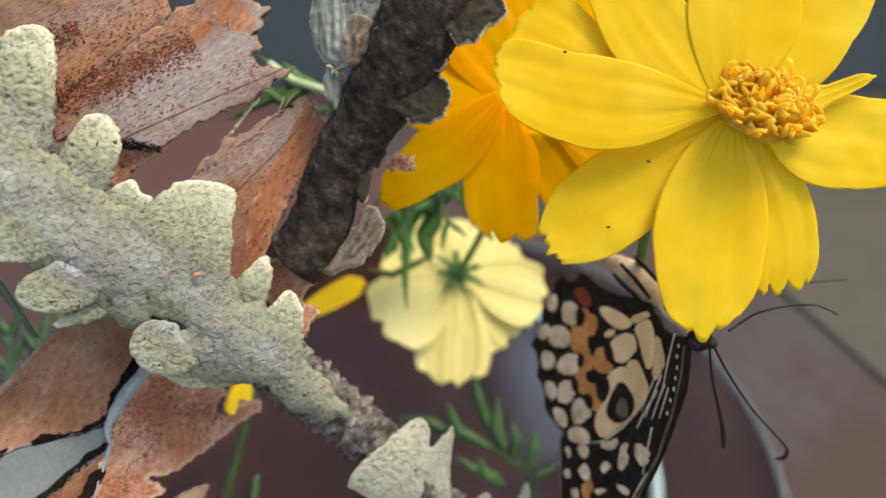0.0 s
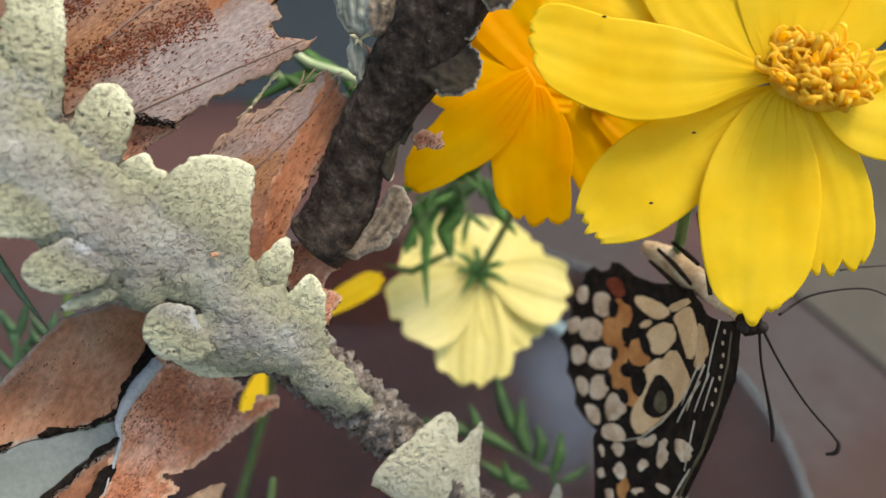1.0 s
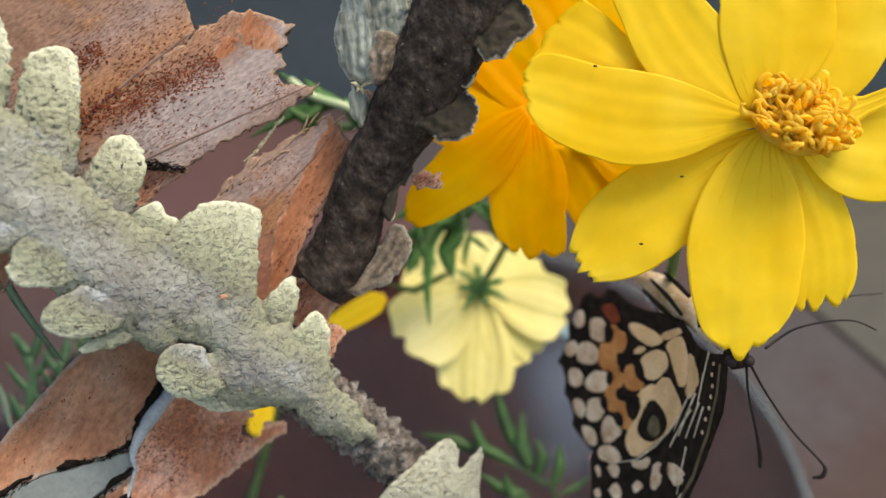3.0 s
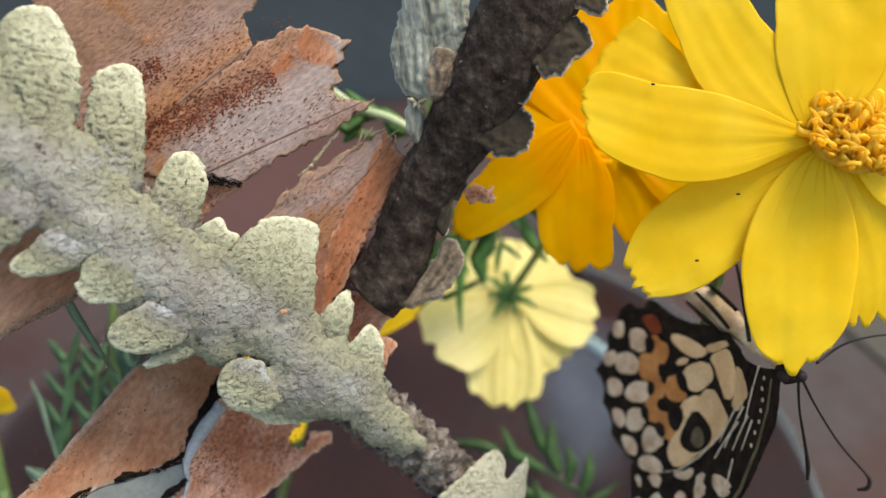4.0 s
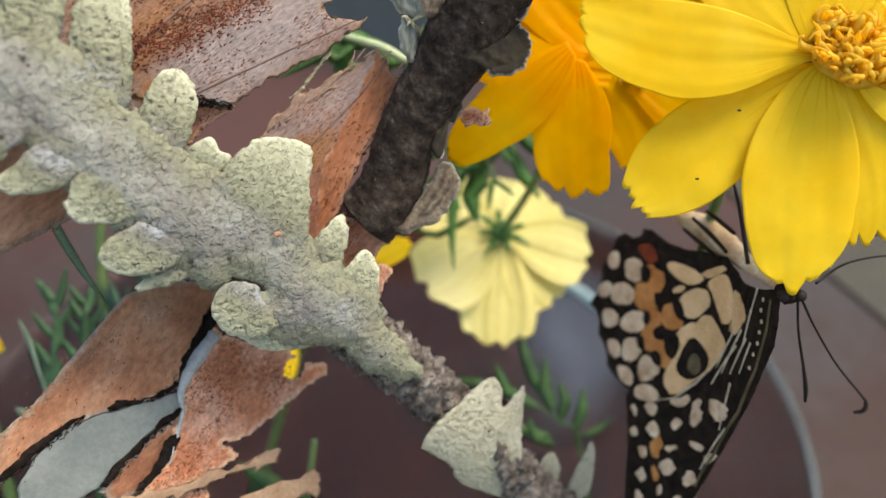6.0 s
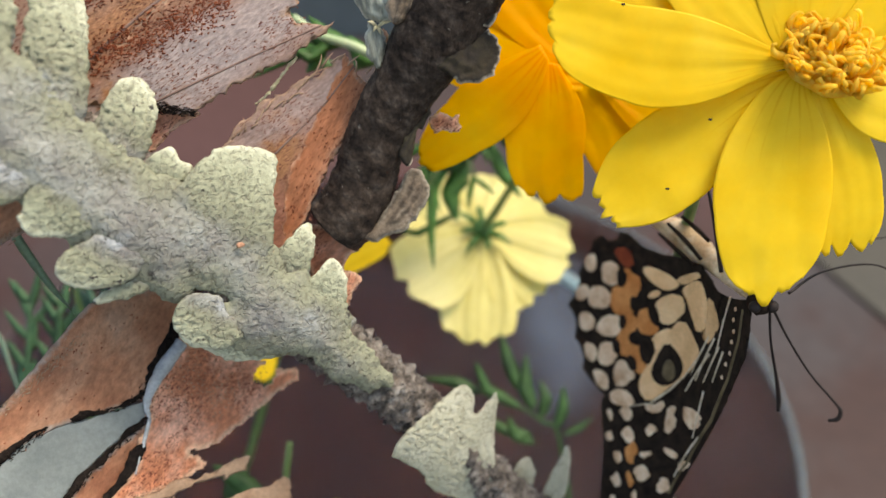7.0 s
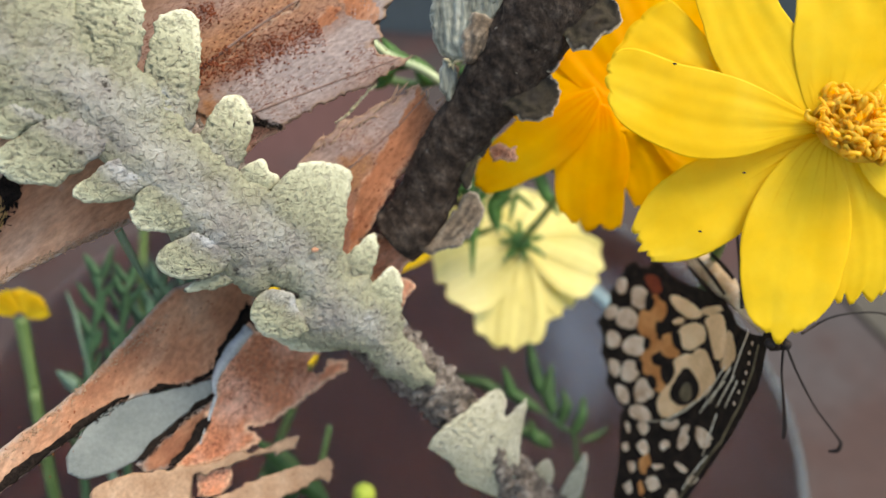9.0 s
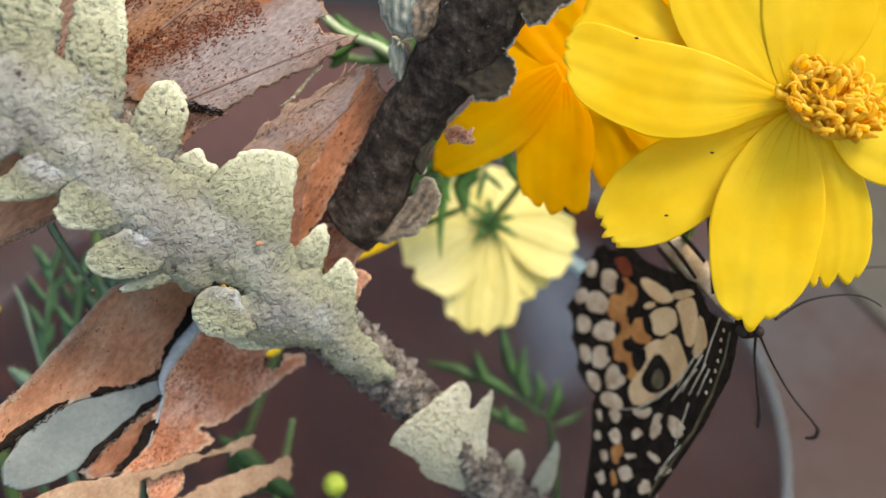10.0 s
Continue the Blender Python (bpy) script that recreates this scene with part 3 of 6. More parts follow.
def petal(root, tip, up, width, cup=0.0, droop=0.0, teeth=3, tooth=0.05, groove=0.25, narrow=0.25, seed=0, nu=34, nv=43, thick=0.12, twist=0.0, wave=0.3, full=0.70, point=0.30):
    """A ray petal from root to tip, width its half-width at the widest, ending in blunt teeth; cup lifts its edges, droop
    bends its tip down, groove is the depth of its lengthwise folds."""
    root, tip, up = np.array(root, float), np.array(tip, float), np.array(up, float)
    along = tip - root
    length = np.linalg.norm(along)
    along = along / length
    side = np.cross(along, up)
    side = side / np.linalg.norm(side)
    out = np.cross(side, along)
    rng = random.Random(seed)
    shift = [rng.uniform(-0.2, 0.2) for _ in range(4)]
    tops, lows, veins = [], [], []
    lines = [-0.62 + shift[0] * 0.4, -0.28 + shift[1] * 0.3, 0.06 + shift[2] * 0.3, 0.36 + shift[3] * 0.3, 0.68 + shift[0] * 0.3]
    for i in range(nu + 1):
        s = i / nu
        for j in range(nv + 1):
            v = 2 * j / nv - 1
            end = 1 - 0.13 * abs(v + shift[0] * 0.4) ** 2.4 - tooth * (0.5 - 0.5 * math.cos(teeth * math.pi * (v + 1 + shift[1] * 0.5))) * (0.6 + 0.4 * math.cos(v * 5 + shift[3] * 9)) * (1 - abs(v) ** 6) - 0.014 * abs(math.sin(17 * v + seed)) * (0.5 + 0.5 * math.sin(7 * v + 2.3 * seed))
            u = s * end
            w = narrow + (1 - narrow) * math.sin(0.5 * math.pi * min(u / full, 1.0)) ** 1.15
            if u > full:
                w *= 1 - point * ((u - full) / (1 - full)) ** 2.0
            lift = cup * width * v * v * u + droop * length * u * u
            lift += groove * (0.5 + 0.5 * u) * (math.cos(v * 6.5 + shift[2] * 6) * 0.55 + 0.16 * math.cos(v * 19 + shift[3] * 9)) * (1 - 0.55 * u)
            lift += wave * math.sin(u * 5 + v * 2.2 + seed) * u * abs(v)
            lift += twist * v * width * u
            q = root + along * (u * length) + side * (v * w * width) + out * lift
            body = thick * (0.4 + 0.6 * (1 - u)) * max(0.0, 1 - abs(v) ** 6)
            tops.append(q + out * body)
            veins.append(min(abs(v - k) * (0.35 + 0.65 * u) for k in lines) + 0.07 * u)
            lows.append(q - out * body)
    n = len(tops)
    faces = []
    row = nv + 1
    for i in range(nu):
        for j in range(nv):
            a = i * row + j
            faces.append((a, a + 1, a + row + 1, a + row))
            faces.append((n + a + row, n + a + row + 1, n + a + 1, n + a))
    for i in range(nu):
        for j in (0, nv):
            a = i * row + j
            faces.append((a, a + row, n + a + row, n + a))
    for j in range(nv):
        a = nu * row + j
        faces.append((a, a + 1, n + a + 1, n + a))
        faces.append((j, j + 1, n + j + 1, n + j))
    return np.array(tops + lows), faces, veins * 2


def ray_petal(left, right, level, bulge=2.0, tooth=1.2, teeth=3, groove=0.22, cup=0.0, seed=0, nu=40, nv=40, thick=0.1):
    """A ray petal between its two side lines, which run from the root to the corners of the tip; bulge is how far its toothed end
    reaches past the corners, level(x, y) the height of its middle, cup the rise of its sides."""
    def along(line, count):
        p = np.array(line, float)
        for _ in range(2):
            q = np.stack([0.75 * p[:-1] + 0.25 * p[1:], 0.25 * p[:-1] + 0.75 * p[1:]], 1).reshape(-1, 2)
            p = np.vstack([p[:1], q, p[-1:]])
        way = np.concatenate([[0], np.cumsum(np.linalg.norm(np.diff(p, axis=0), axis=1))])
        at = np.linspace(0, way[-1], count)
        return np.stack([np.interp(at, way, p[:, 0]), np.interp(at, way, p[:, 1])], 1)
    a, b = along(left, nu + 1), along(right, nu + 1)
    # broader near the root, where the petals overlap
    spread = (1.2 * np.sin(np.pi * np.clip(np.linspace(0, 1, nu + 1) / 0.7, 0, 1)))[:, None] * (b - a) / np.linalg.norm(b - a, axis=1, keepdims=True)
    a, b = a - spread, b + spread
    out = (a[-1] + b[-1]) / 2 - (a[0] + b[0]) / 2
    out = out / np.linalg.norm(out)
    rng = random.Random(seed)
    shift = [rng.uniform(-0.2, 0.2) for _ in range(5)]
    lines = [-0.66 + shift[0] * 0.4, -0.30 + shift[1] * 0.4, 0.05 + shift[2] * 0.4, 0.36 + shift[3] * 0.4, 0.70 + shift[4] * 0.4]
    tops, lows, veins = [], [], []
    for i in range(nu + 1):
        u = i / nu
        half = np.linalg.norm(b[i] - a[i]) / 2
        for j in range(nv + 1):
            v = 2 * j / nv - 1
            notch = abs(math.sin(0.5 * teeth * math.pi * (v + 1 + shift[0] * 0.3))) ** 0.7 * (0.75 + 0.25 * math.cos(5 * v + seed)) + 0.25 * noise.noise(Vector((v * 7, seed, 0)))
            end = bulge * (1 - v * v) - tooth * (1 - notch) * (1 - abs(v) ** 5)
            x, y = (a[i] * (1 - v) + b[i] * (1 + v)) / 2 + out * end * u ** 5
            z = level(x, y) + cup * half * v * v * u
            z += groove * (0.55 * math.cos(v * 7.5 + shift[1] * 8) + 0.2 * math.cos(v * 17 + shift[2] * 9)) * (1 - 0.5 * u) * min(1.0, 4 * u)
            z += 0.55 * noise.noise(Vector((x * 0.09, y * 0.09, seed * 3.1))) + 0.25 * u * noise.noise(Vector((x * 0.3, y * 0.3, seed * 1.7)))
            body = thick * (0.4 + 0.6 * (1 - u)) * max(0.0, 1 - abs(v) ** 6)
            tops.append((x, y, z + body))
            lows.append((x, y, z - body - 0.01))
            veins.append(min(abs(v - k) * (0.35 + 0.65 * u) for k in lines) + 0.08 * u)
    n, row, faces = len(tops), nv + 1, []
    for i in range(nu):
        for j in range(nv):
            k = i * row + j
            faces += [(k, k + 1, k + row + 1, k + row), (n + k + row, n + k + row + 1, n + k + 1, n + k)]
        for j in (0, nv):
            k = i * row + j
            faces.append((k, k + row, n + k + row, n + k))
    for j in range(nv):
        k = nu * row + j
        faces += [(k, k + 1, n + k + 1, n + k), (j, j + 1, n + j + 1, n + j)]
    return np.array(tops + lows), faces, veins * 2


def ridges(height, size, seed=0, across=1.0):
    """Fine uneven relief, for slab()."""
    def relief(x, y, d):
        v = Vector((x * size * across, y * size, seed * 3.7))
        return height * (noise.noise(v) + 0.6 * noise.noise(v * 2.3) + 0.4 * noise.noise(v * 5.1))
    return relief


def box_mesh(name, low, high, mat, parent=None, bevel=0.0):
    bm = bmesh.new()
    bmesh.ops.create_cube(bm, size=1)
    for v in bm.verts:
        v.co = [l + (c + 0.5) * (h - l) for c, l, h in zip(v.co, low, high)]
    if bevel:
        bmesh.ops.bevel(bm, geom=bm.edges[:], offset=bevel, segments=2, affect="EDGES")
    me = bpy.data.meshes.new(name)
    bm.to_mesh(me)
    bm.free()
    me.materials.append(mat)
    ob = new(name, me)
    ob.parent = parent
    return ob


# ---- the terrace: ground, tiled floor, wall behind ----
def build_terrace():
    ground = tagged(box_mesh("ground", (-60, -60, -0.08), (60, 60, -0.010), GROUT), "dark earth-coloured ground under the terrace tiles", "ground", kind="structure")
    floor = tagged(box_mesh("floor", (-2.2, -1.6, -0.010), (2.6, 0.62, -0.003), GROUT), "dark grouted floor laid with reddish-brown tiles", "floor", kind="structure")
    # 0.60 m tiles
    size, gap = 0.600, 0.005
    for i in range(-3, 5):
        for j in range(-2, 3):
            x0, y0 = -0.38 + i * size, -0.58 + j * size
            x1, y1 = x0 + size, min(y0 + size, 0.62)
            if y1 - y0 < 0.03:
                continue
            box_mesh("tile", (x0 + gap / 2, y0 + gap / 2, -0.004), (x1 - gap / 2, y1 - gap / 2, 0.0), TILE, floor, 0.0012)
    wall = tagged(box_mesh("wall_north", (-2.4, 0.62, -0.05), (2.8, 0.78, 0.22), WALL), "low blue-grey painted wall behind the terrace floor", "wall", kind="structure")
    slab_ob = tagged(new("paving_slab", None), "olive-grey stone slab lying on the floor", "paving slab")
    slab_ob.matrix_world = pose(0.178, 0.36, 0.0, 0, 0, -66)
    # its far corner is cut along the wall
    outline = ((-0.278, 0.0), (0.45, 0.0), (0.45, 0.5), (-0.053, 0.5))
    bm = bmesh.new()
    low = [bm.verts.new((x, y, 0.0005)) for x, y in outline]
    high = [bm.verts.new((x, y, 0.0022)) for x, y in outline]
    bm.faces.new(low[::-1])
    bm.faces.new(high)
    for i in range(4):
        bm.faces.new((low[i], low[(i + 1) % 4], high[(i + 1) % 4], high[i]))
    bmesh.ops.bevel(bm, geom=bm.edges[:], offset=0.0006, segments=2, affect="EDGES")
    me = bpy.data.meshes.new("slab_body")
    bm.to_mesh(me)
    bm.free()
    me.materials.append(STONE)
    new("slab_body", me).parent = slab_ob
    return wall


def arc(radius, z, r, first, last, sides=10, steps=120):
    """A bent round rod, from first to last in degrees."""
    verts, faces = [], []
    for i in range(steps):
        a = radians(first + (last - first) * i / (steps - 1))
        for j in range(sides):
            b = 2 * math.pi * j / sides
            verts.append(((radius + r * math.cos(b)) * math.cos(a), (radius + r * math.cos(b)) * math.sin(a), z + r * math.sin(b)))
    for i in range(steps - 1):
        for j in range(sides):
            k = (i + 1) * sides
            faces.append((i * sides + j, i * sides + (j + 1) % sides, k + (j + 1) % sides, k + j))
    faces += [tuple(range(sides)), tuple(range((steps - 1) * sides, steps * sides))]
    return np.array(verts), faces


def turned(profile, steps=160):
    """A closed body of revolution from (radius, height) pairs."""
    verts, faces = [], []
    n = len(profile)
    for i in range(steps):
        a = 2 * math.pi * i / steps
        verts += [(r * math.cos(a), r * math.sin(a), z) for r, z in profile]
    for i in range(steps):
        k = ((i + 1) % steps) * n
        for j in range(n):
            faces.append((i * n + j, i * n + (j + 1) % n, k + (j + 1) % n, k + j))
    return np.array(verts), faces


def build_dish():
    dish = thing("glass_dish", (0, 0, 0), "wide shallow clear glass dish lying on the tiled floor", "glass dish", frame_of=Matrix.Translation((-0.041, 0.263, 0.0005)))
    part("bowl", turned([(0.01, 0.0), (120, 0.0), (165, 0.3), (173, 1.5), (173, 5), (164, 3.8), (120, 3.5), (0.01, 3.5)]), DISH, dish, smooth=False)
    # thin sheet added over the glass to carry the painted sky reflection
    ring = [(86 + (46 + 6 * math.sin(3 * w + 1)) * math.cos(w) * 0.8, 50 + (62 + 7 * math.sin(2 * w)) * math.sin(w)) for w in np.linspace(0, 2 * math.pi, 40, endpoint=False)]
    part("sky_sheen", slab(ring, lambda x, y: 4.2, 2.5, 0.05, 1.0), SKY_SHEEN, dish, "bluish sheet standing in for sky reflected in the glass")
    part("handle", arc(123.5, 5.4, 2.3, -110, 80), RIM, dish, "thick bent pale blue-green glass rod")
    part("rim", arc(174.0, 4.2, 1.7, -110, 80), CLEAR_RIM, dish, "pale blue-green glass rim")


# ---- the branch crusted with pale fungus ----
def build_fungus_branch():
    level = lambda x, y: -17.0 - 0.662 * x + 0.216 * y - 0.022 * (0.587 * (x + 37) + 0.81 * (y + 10)) ** 2
    branch = thing("fungus_branch", (150, -190, -148), "dead branch crusted with pale grey-green bracket fungus", "branch")
    points = [(-78.1, 22.4, 12.1), (-58.7, 6.8, 4.1), (-38.5, -10.0, -7.9), (-19.3, -28.3, -17.4), (-7.3, -39.7, -24.0), (-0.5, -48.3, -29.0), (5.8, -56.5, -35.0)]
    points += [(40.0, -95.0, -72.0), (90.0, -160.0, -118.0), (150.0, -190.0, -148.0)]
    part("stick", tube(points, (6, 5.5, 5, 4.0, 3.6, 3.4, 3.6, 4, 4.5, 5), 36, 0.35, 1.5, 3, 0.8), GREY_BARK, branch, "rough grey-brown bark")
    lumps = ridges(0.32, 0.2, 1)
    across = lambda x, y: 0.587 * (x + 37) + 0.81 * (y + 10)
    part("fleck", ball((-29.9, -10.9, 2.45), (0.6, 0.35, 0.2), (0.5, -0.2, 0.8), 6, 10, 0.5), MOTH_RUST, branch, "small reddish fleck")

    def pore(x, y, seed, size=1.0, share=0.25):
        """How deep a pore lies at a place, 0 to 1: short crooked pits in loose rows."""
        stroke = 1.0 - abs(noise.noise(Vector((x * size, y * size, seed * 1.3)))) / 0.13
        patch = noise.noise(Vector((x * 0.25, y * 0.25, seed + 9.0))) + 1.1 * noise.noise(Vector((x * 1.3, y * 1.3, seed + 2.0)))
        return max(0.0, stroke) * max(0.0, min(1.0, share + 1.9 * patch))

    def felted(x, y, d):
        return lumps(x, y, d) + 0.13 * noise.noise(Vector((x * 1.1, y * 1.1, 2.0))) + 0.10 * noise.noise(Vector((x * 2.4, y * 2.4, 5.0))) - 0.22 * pore(x, y, 4)

    lower_side = [(-73.5, 22.1), (-76.4, 1.6), (-69.3, 1.9), (-65.9, 3.2), (-62.7, 3.5), (-61.0, 1.1), (-56.6, 1.5), (-51.5, -3.1), (-50.2, -6.2), (-48.3, -8.4), (-45.7, -10.5), (-45.2, -13.3), (-40.1, -15.0), (-38.3, -17.7), (-36.6, -17.6), (-35.7, -16.4), (-33.2, -16.5), (-31.8, -17.5), (-32.4, -18.4), (-34.6, -18.3), (-36.6, -19.4), (-36.6, -22.6), (-33.4, -24.5), (-28.1, -26.0), (-23.1, -25.9), (-23.0, -27.6), (-20.8, -29.8), (-18.4, -31.4), (-16.9, -33.2), (-15.2, -32.0), (-12.9, -32.6), (-12.6, -30.6), (-14.9, -28.4), (-15.6, -26.2)]
    upper_side = [(-17.5, -24.6), (-18.6, -19.3), (-20.7, -16.4), (-22.1, -17.4), (-23.1, -14.0), (-24.8, -15.2), (-26.5, -12.6), (-28.4, -7.4), (-31.2, -3.6), (-34.8, -4.2), (-36.7, -2.4), (-39.9, -1.6), (-41.4, 1.2), (-44.0, 2.6), (-46.0, 5.8), (-47.4, 9.4), (-49.4, 10.2), (-52.0, 13.2), (-54.8, 14.8), (-56.0, 18.8), (-57.6, 21.8), (-62.5, 22.5)]
    shape = slab(lower_side + upper_side, level, 0.24, 0.45, 1.6, 1.8, 4.0, felted, 0.6, 5, soft=True)
    # the pit values also darken the colour in the pores
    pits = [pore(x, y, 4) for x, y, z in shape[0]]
    # growth here: lobe tones near the edge, and olive-darker towards the left end
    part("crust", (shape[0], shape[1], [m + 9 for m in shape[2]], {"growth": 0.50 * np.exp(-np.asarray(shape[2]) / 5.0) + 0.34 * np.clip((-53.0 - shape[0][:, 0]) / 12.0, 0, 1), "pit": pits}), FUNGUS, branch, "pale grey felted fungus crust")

    def bracket(outline, lift, dome, seed, fall=0.0, dive=2.4, mat=FUNGUS, label="yellow-green velvety bracket", root=3.2, scaly=0.06):
        """A lobe that grows out of the crust: its inner end dives under the crust, its outer edge stands free."""
        fine = ridges(0.07, 1.2, seed)
        reach = [across(x, y) for x, y in outline]
        outer, inner = (max(reach), min(reach)) if sum(reach) > 0 else (min(reach), max(reach))
        # the root runs on under the crust
        deep = [root * ((r - outer) / (inner - outer)) ** 1.5 * (-1 if outer > inner else 1) for r in reach]
        outline = [(x + 0.587 * d, y + 0.81 * d) for (x, y), d in zip(outline, deep)]

        def middle(x, y):
            s = (across(x, y) - outer) / (inner - outer)
            return level(x, y) + lift - (dive if outer > 0 else 0.62 * dive) * max(0.0, s) ** 2.2 - fall * max(0.0, abs(across(x, y)) - 5.0)

        def relief(x, y, d):
            scales = 1.0 - 3.2 * abs(noise.noise(Vector((x * 1.2 + 0.4 * y, y * 1.9, seed)))) + 0.4 * noise.noise(Vector((x * 3.1, y * 3.1, seed)))
            return scaly * scales * min(1, d / 0.8) + fine(x, y, d) - 0.24 * pore(x, y, seed, 1.25, 0.55) * min(1.0, d / 1.5)
        shape = slab(outline, middle, 0.2, 0.55 if outer > 0 else 0.42, 0.35, dome if scaly > 0.2 else 0.5 * dome, 2.0, relief, 0.3, seed, soft=True)
        age = 0.08 + 0.92 * np.clip([1.0 - (across(x, y) - outer) / (inner - outer) for x, y, z in shape[0]], 0.0, 1.0)
        margin = np.asarray(shape[2]) + 7.0 * (1 - age) ** 2
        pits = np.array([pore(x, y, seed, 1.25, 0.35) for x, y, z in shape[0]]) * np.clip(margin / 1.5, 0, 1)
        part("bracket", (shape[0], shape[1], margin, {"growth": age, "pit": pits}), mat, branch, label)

    bracket([(-72.4, 19.5), (-72.9, 12.4), (-68.2, 11.6), (-63.3, 15.5), (-60.5, 22.7)], 0.6, 1.4, 40, 0)
    bracket([(-56.0, 22.9), (-55.8, 18.2), (-54.7, 14.3), (-53.3, 11.1), (-51.3, 10.2), (-49.1, 12.0), (-50.0, 17.1), (-51.1, 20.6), (-52.7, 24.0)], -0.2, 2.0, 41, 0)
    bracket([(-75.4, 1.7), (-71.8, 1.3), (-69.0, 1.4), (-65.5, 3.0), (-62.7, 3.5), (-62.9, 6.5), (-66.8, 7.7), (-74.1, 6.9)], 0.1, 1.6, 42, 0)
    bracket([(-63.0, 2.4), (-62.6, 3.1), (-61.7, 3.6), (-59.4, 4.1), (-57.4, 3.5), (-57.6, 2.1), (-59.1, 1.8), (-60.1, 1.6), (-60.7, 1.0), (-61.5, 0.6), (-62.6, 1.2)], 1.2, 0.8, 43, -0.22, 0.8)
    bracket([(-62.6, -0.7), (-61.7, -0.1), (-61.0, 0.2), (-60.2, 1.2), (-58.6, 2.3), (-55.7, 2.5), (-53.1, 0.4), (-54.4, -2.3), (-56.5, -3.3), (-57.5, -4.5), (-59.1, -4.3), (-60.8, -4.2), (-62.0, -3.5), (-62.4, -2.2)], 1.3, 0.9, 44, -0.22, 0.7)
    bracket([(-55.4, 16.0), (-55.5, 20.3), (-54.2, 23.4), (-52.6, 22.6), (-51.0, 20.4), (-50.0, 17.4), (-49.6, 14.8), (-49.6, 11.6), (-50.4, 7.6), (-54.1, 4.9), (-55.4, 10.7)], 0.3, 2.2, 45, 0.1, scaly=0.34)
    bracket([(-49.1, 14.6), (-48.9, 17.1), (-48.1, 18.4), (-47.1, 18.9), (-45.9, 18.3), (-45.1, 16.6), (-44.6, 14.4), (-44.2, 12.0), (-43.8, 9.6), (-43.5, 6.6), (-44.0, 3.4), (-45.6, 2.2), (-48.0, 5.3), (-48.9, 11.4)], 0.3, 2.3, 46, 0.2, scaly=0.30)
    bracket([(-43.1, 5.6), (-42.7, 7.3), (-42.2, 8.4), (-41.3, 9.0), (-40.1, 8.7), (-39.1, 7.0), (-38.6, 4.9), (-38.5, 2.5), (-38.8, 0.4), (-39.8, -0.9), (-42.0, -1.0), (-43.6, 0.9)], -0.1, 2.2, 47, 0.4, scaly=0.26)
    bracket([(-40.4, -3.6), (-39.8, -1.0), (-37.9, 0.7), (-36.8, 0.6), (-36.0, -0.9), (-34.8, -1.3), (-35.4, -3.0), (-37.1, -5.7)], -0.3, 1.6, 48, 0.1)
    bracket([(-36.3, -5.2), (-35.8, -3.2), (-34.6, -1.6), (-33.3, 0.0), (-31.7, 1.0), (-29.4, 1.4), (-27.5, 0.8), (-26.1, -0.4), (-26.2, -2.2), (-26.4, -3.8), (-26.0, -5.9), (-26.0, -8.8), (-26.6, -12.6), (-31.3, -13.7), (-35.7, -9.2)], 1.3, 1.6, 49, 0, 1.8)
    bracket([(-26.8, -11.5), (-25.5, -10.8), (-23.8, -8.7), (-22.8, -8.3), (-22.1, -9.9), (-22.2, -12.9), (-22.8, -15.9), (-24.9, -18.7), (-26.9, -15.5)], -0.4, 1.5, 50, 0.1)
    bracket([(-23.2, -16.6), (-22.1, -15.2), (-20.6, -13.0), (-19.3, -13.9), (-18.4, -16.2), (-18.4, -19.3), (-17.9, -24.2), (-19.4, -25.7), (-23.0, -23.7)], 0, 1.5, 51, 0)
    bracket([(-37.8, -19.6), (-37.1, -17.4), (-35.3, -16.6), (-33.1, -17.3), (-32.5, -18.9), (-31.1, -21.3), (-30.6, -22.9), (-33.4, -24.3), (-36.0, -23.3), (-37.4, -21.6)], 1.7, 1.2, 52, -0.2, 0.8, root=0.6)
    bracket([(-36.7, -23.7), (-34.8, -24.6), (-32.3, -26.5), (-28.1, -26.6), (-23.1, -26.5), (-18.7, -25.1), (-22.3, -22.9), (-29.2, -22.3), (-34.6, -22.6)], -0.4, 1.4, 53, 0)
    bracket([(-48.2, -13.5), (-48.1, -12.1), (-46.8, -11.0), (-44.3, -10.6), (-41.4, -10.7), (-39.9, -13.2), (-41.9, -15.3), (-44.4, -15.7), (-47.2, -14.7)], 1.4, 0.9, 54, -0.22, 0.7)
    bracket([(-46.2, -17.2), (-44.4, -15.9), (-41.3, -15.0), (-38.5, -14.4), (-38.0, -15.6), (-40.9, -16.8), (-44.1, -17.4)], 0.0, 0.8, 55, -0.2, 1.0)
    bracket([(-56.0, -4.5), (-55.5, -3.9), (-54.2, -2.8), (-53.0, -1.9), (-50.6, -1.8), (-49.0, -3.8), (-49.9, -5.2), (-50.7, -5.8), (-52.3, -6.0), (-54.1, -6.2), (-55.6, -5.7)], 1.2, 0.8, 56, -0.22, 0.8)
    bracket([(-50.2, -5.1), (-49.6, -4.4), (-47.2, -3.4), (-43.9, -3.6), (-43.3, -6.1), (-44.1, -9.1), (-46.4, -9.3), (-48.9, -9.3), (-50.3, -8.3), (-50.6, -7.0)], 1.1, 0.8, 57, -0.22, 0.8)
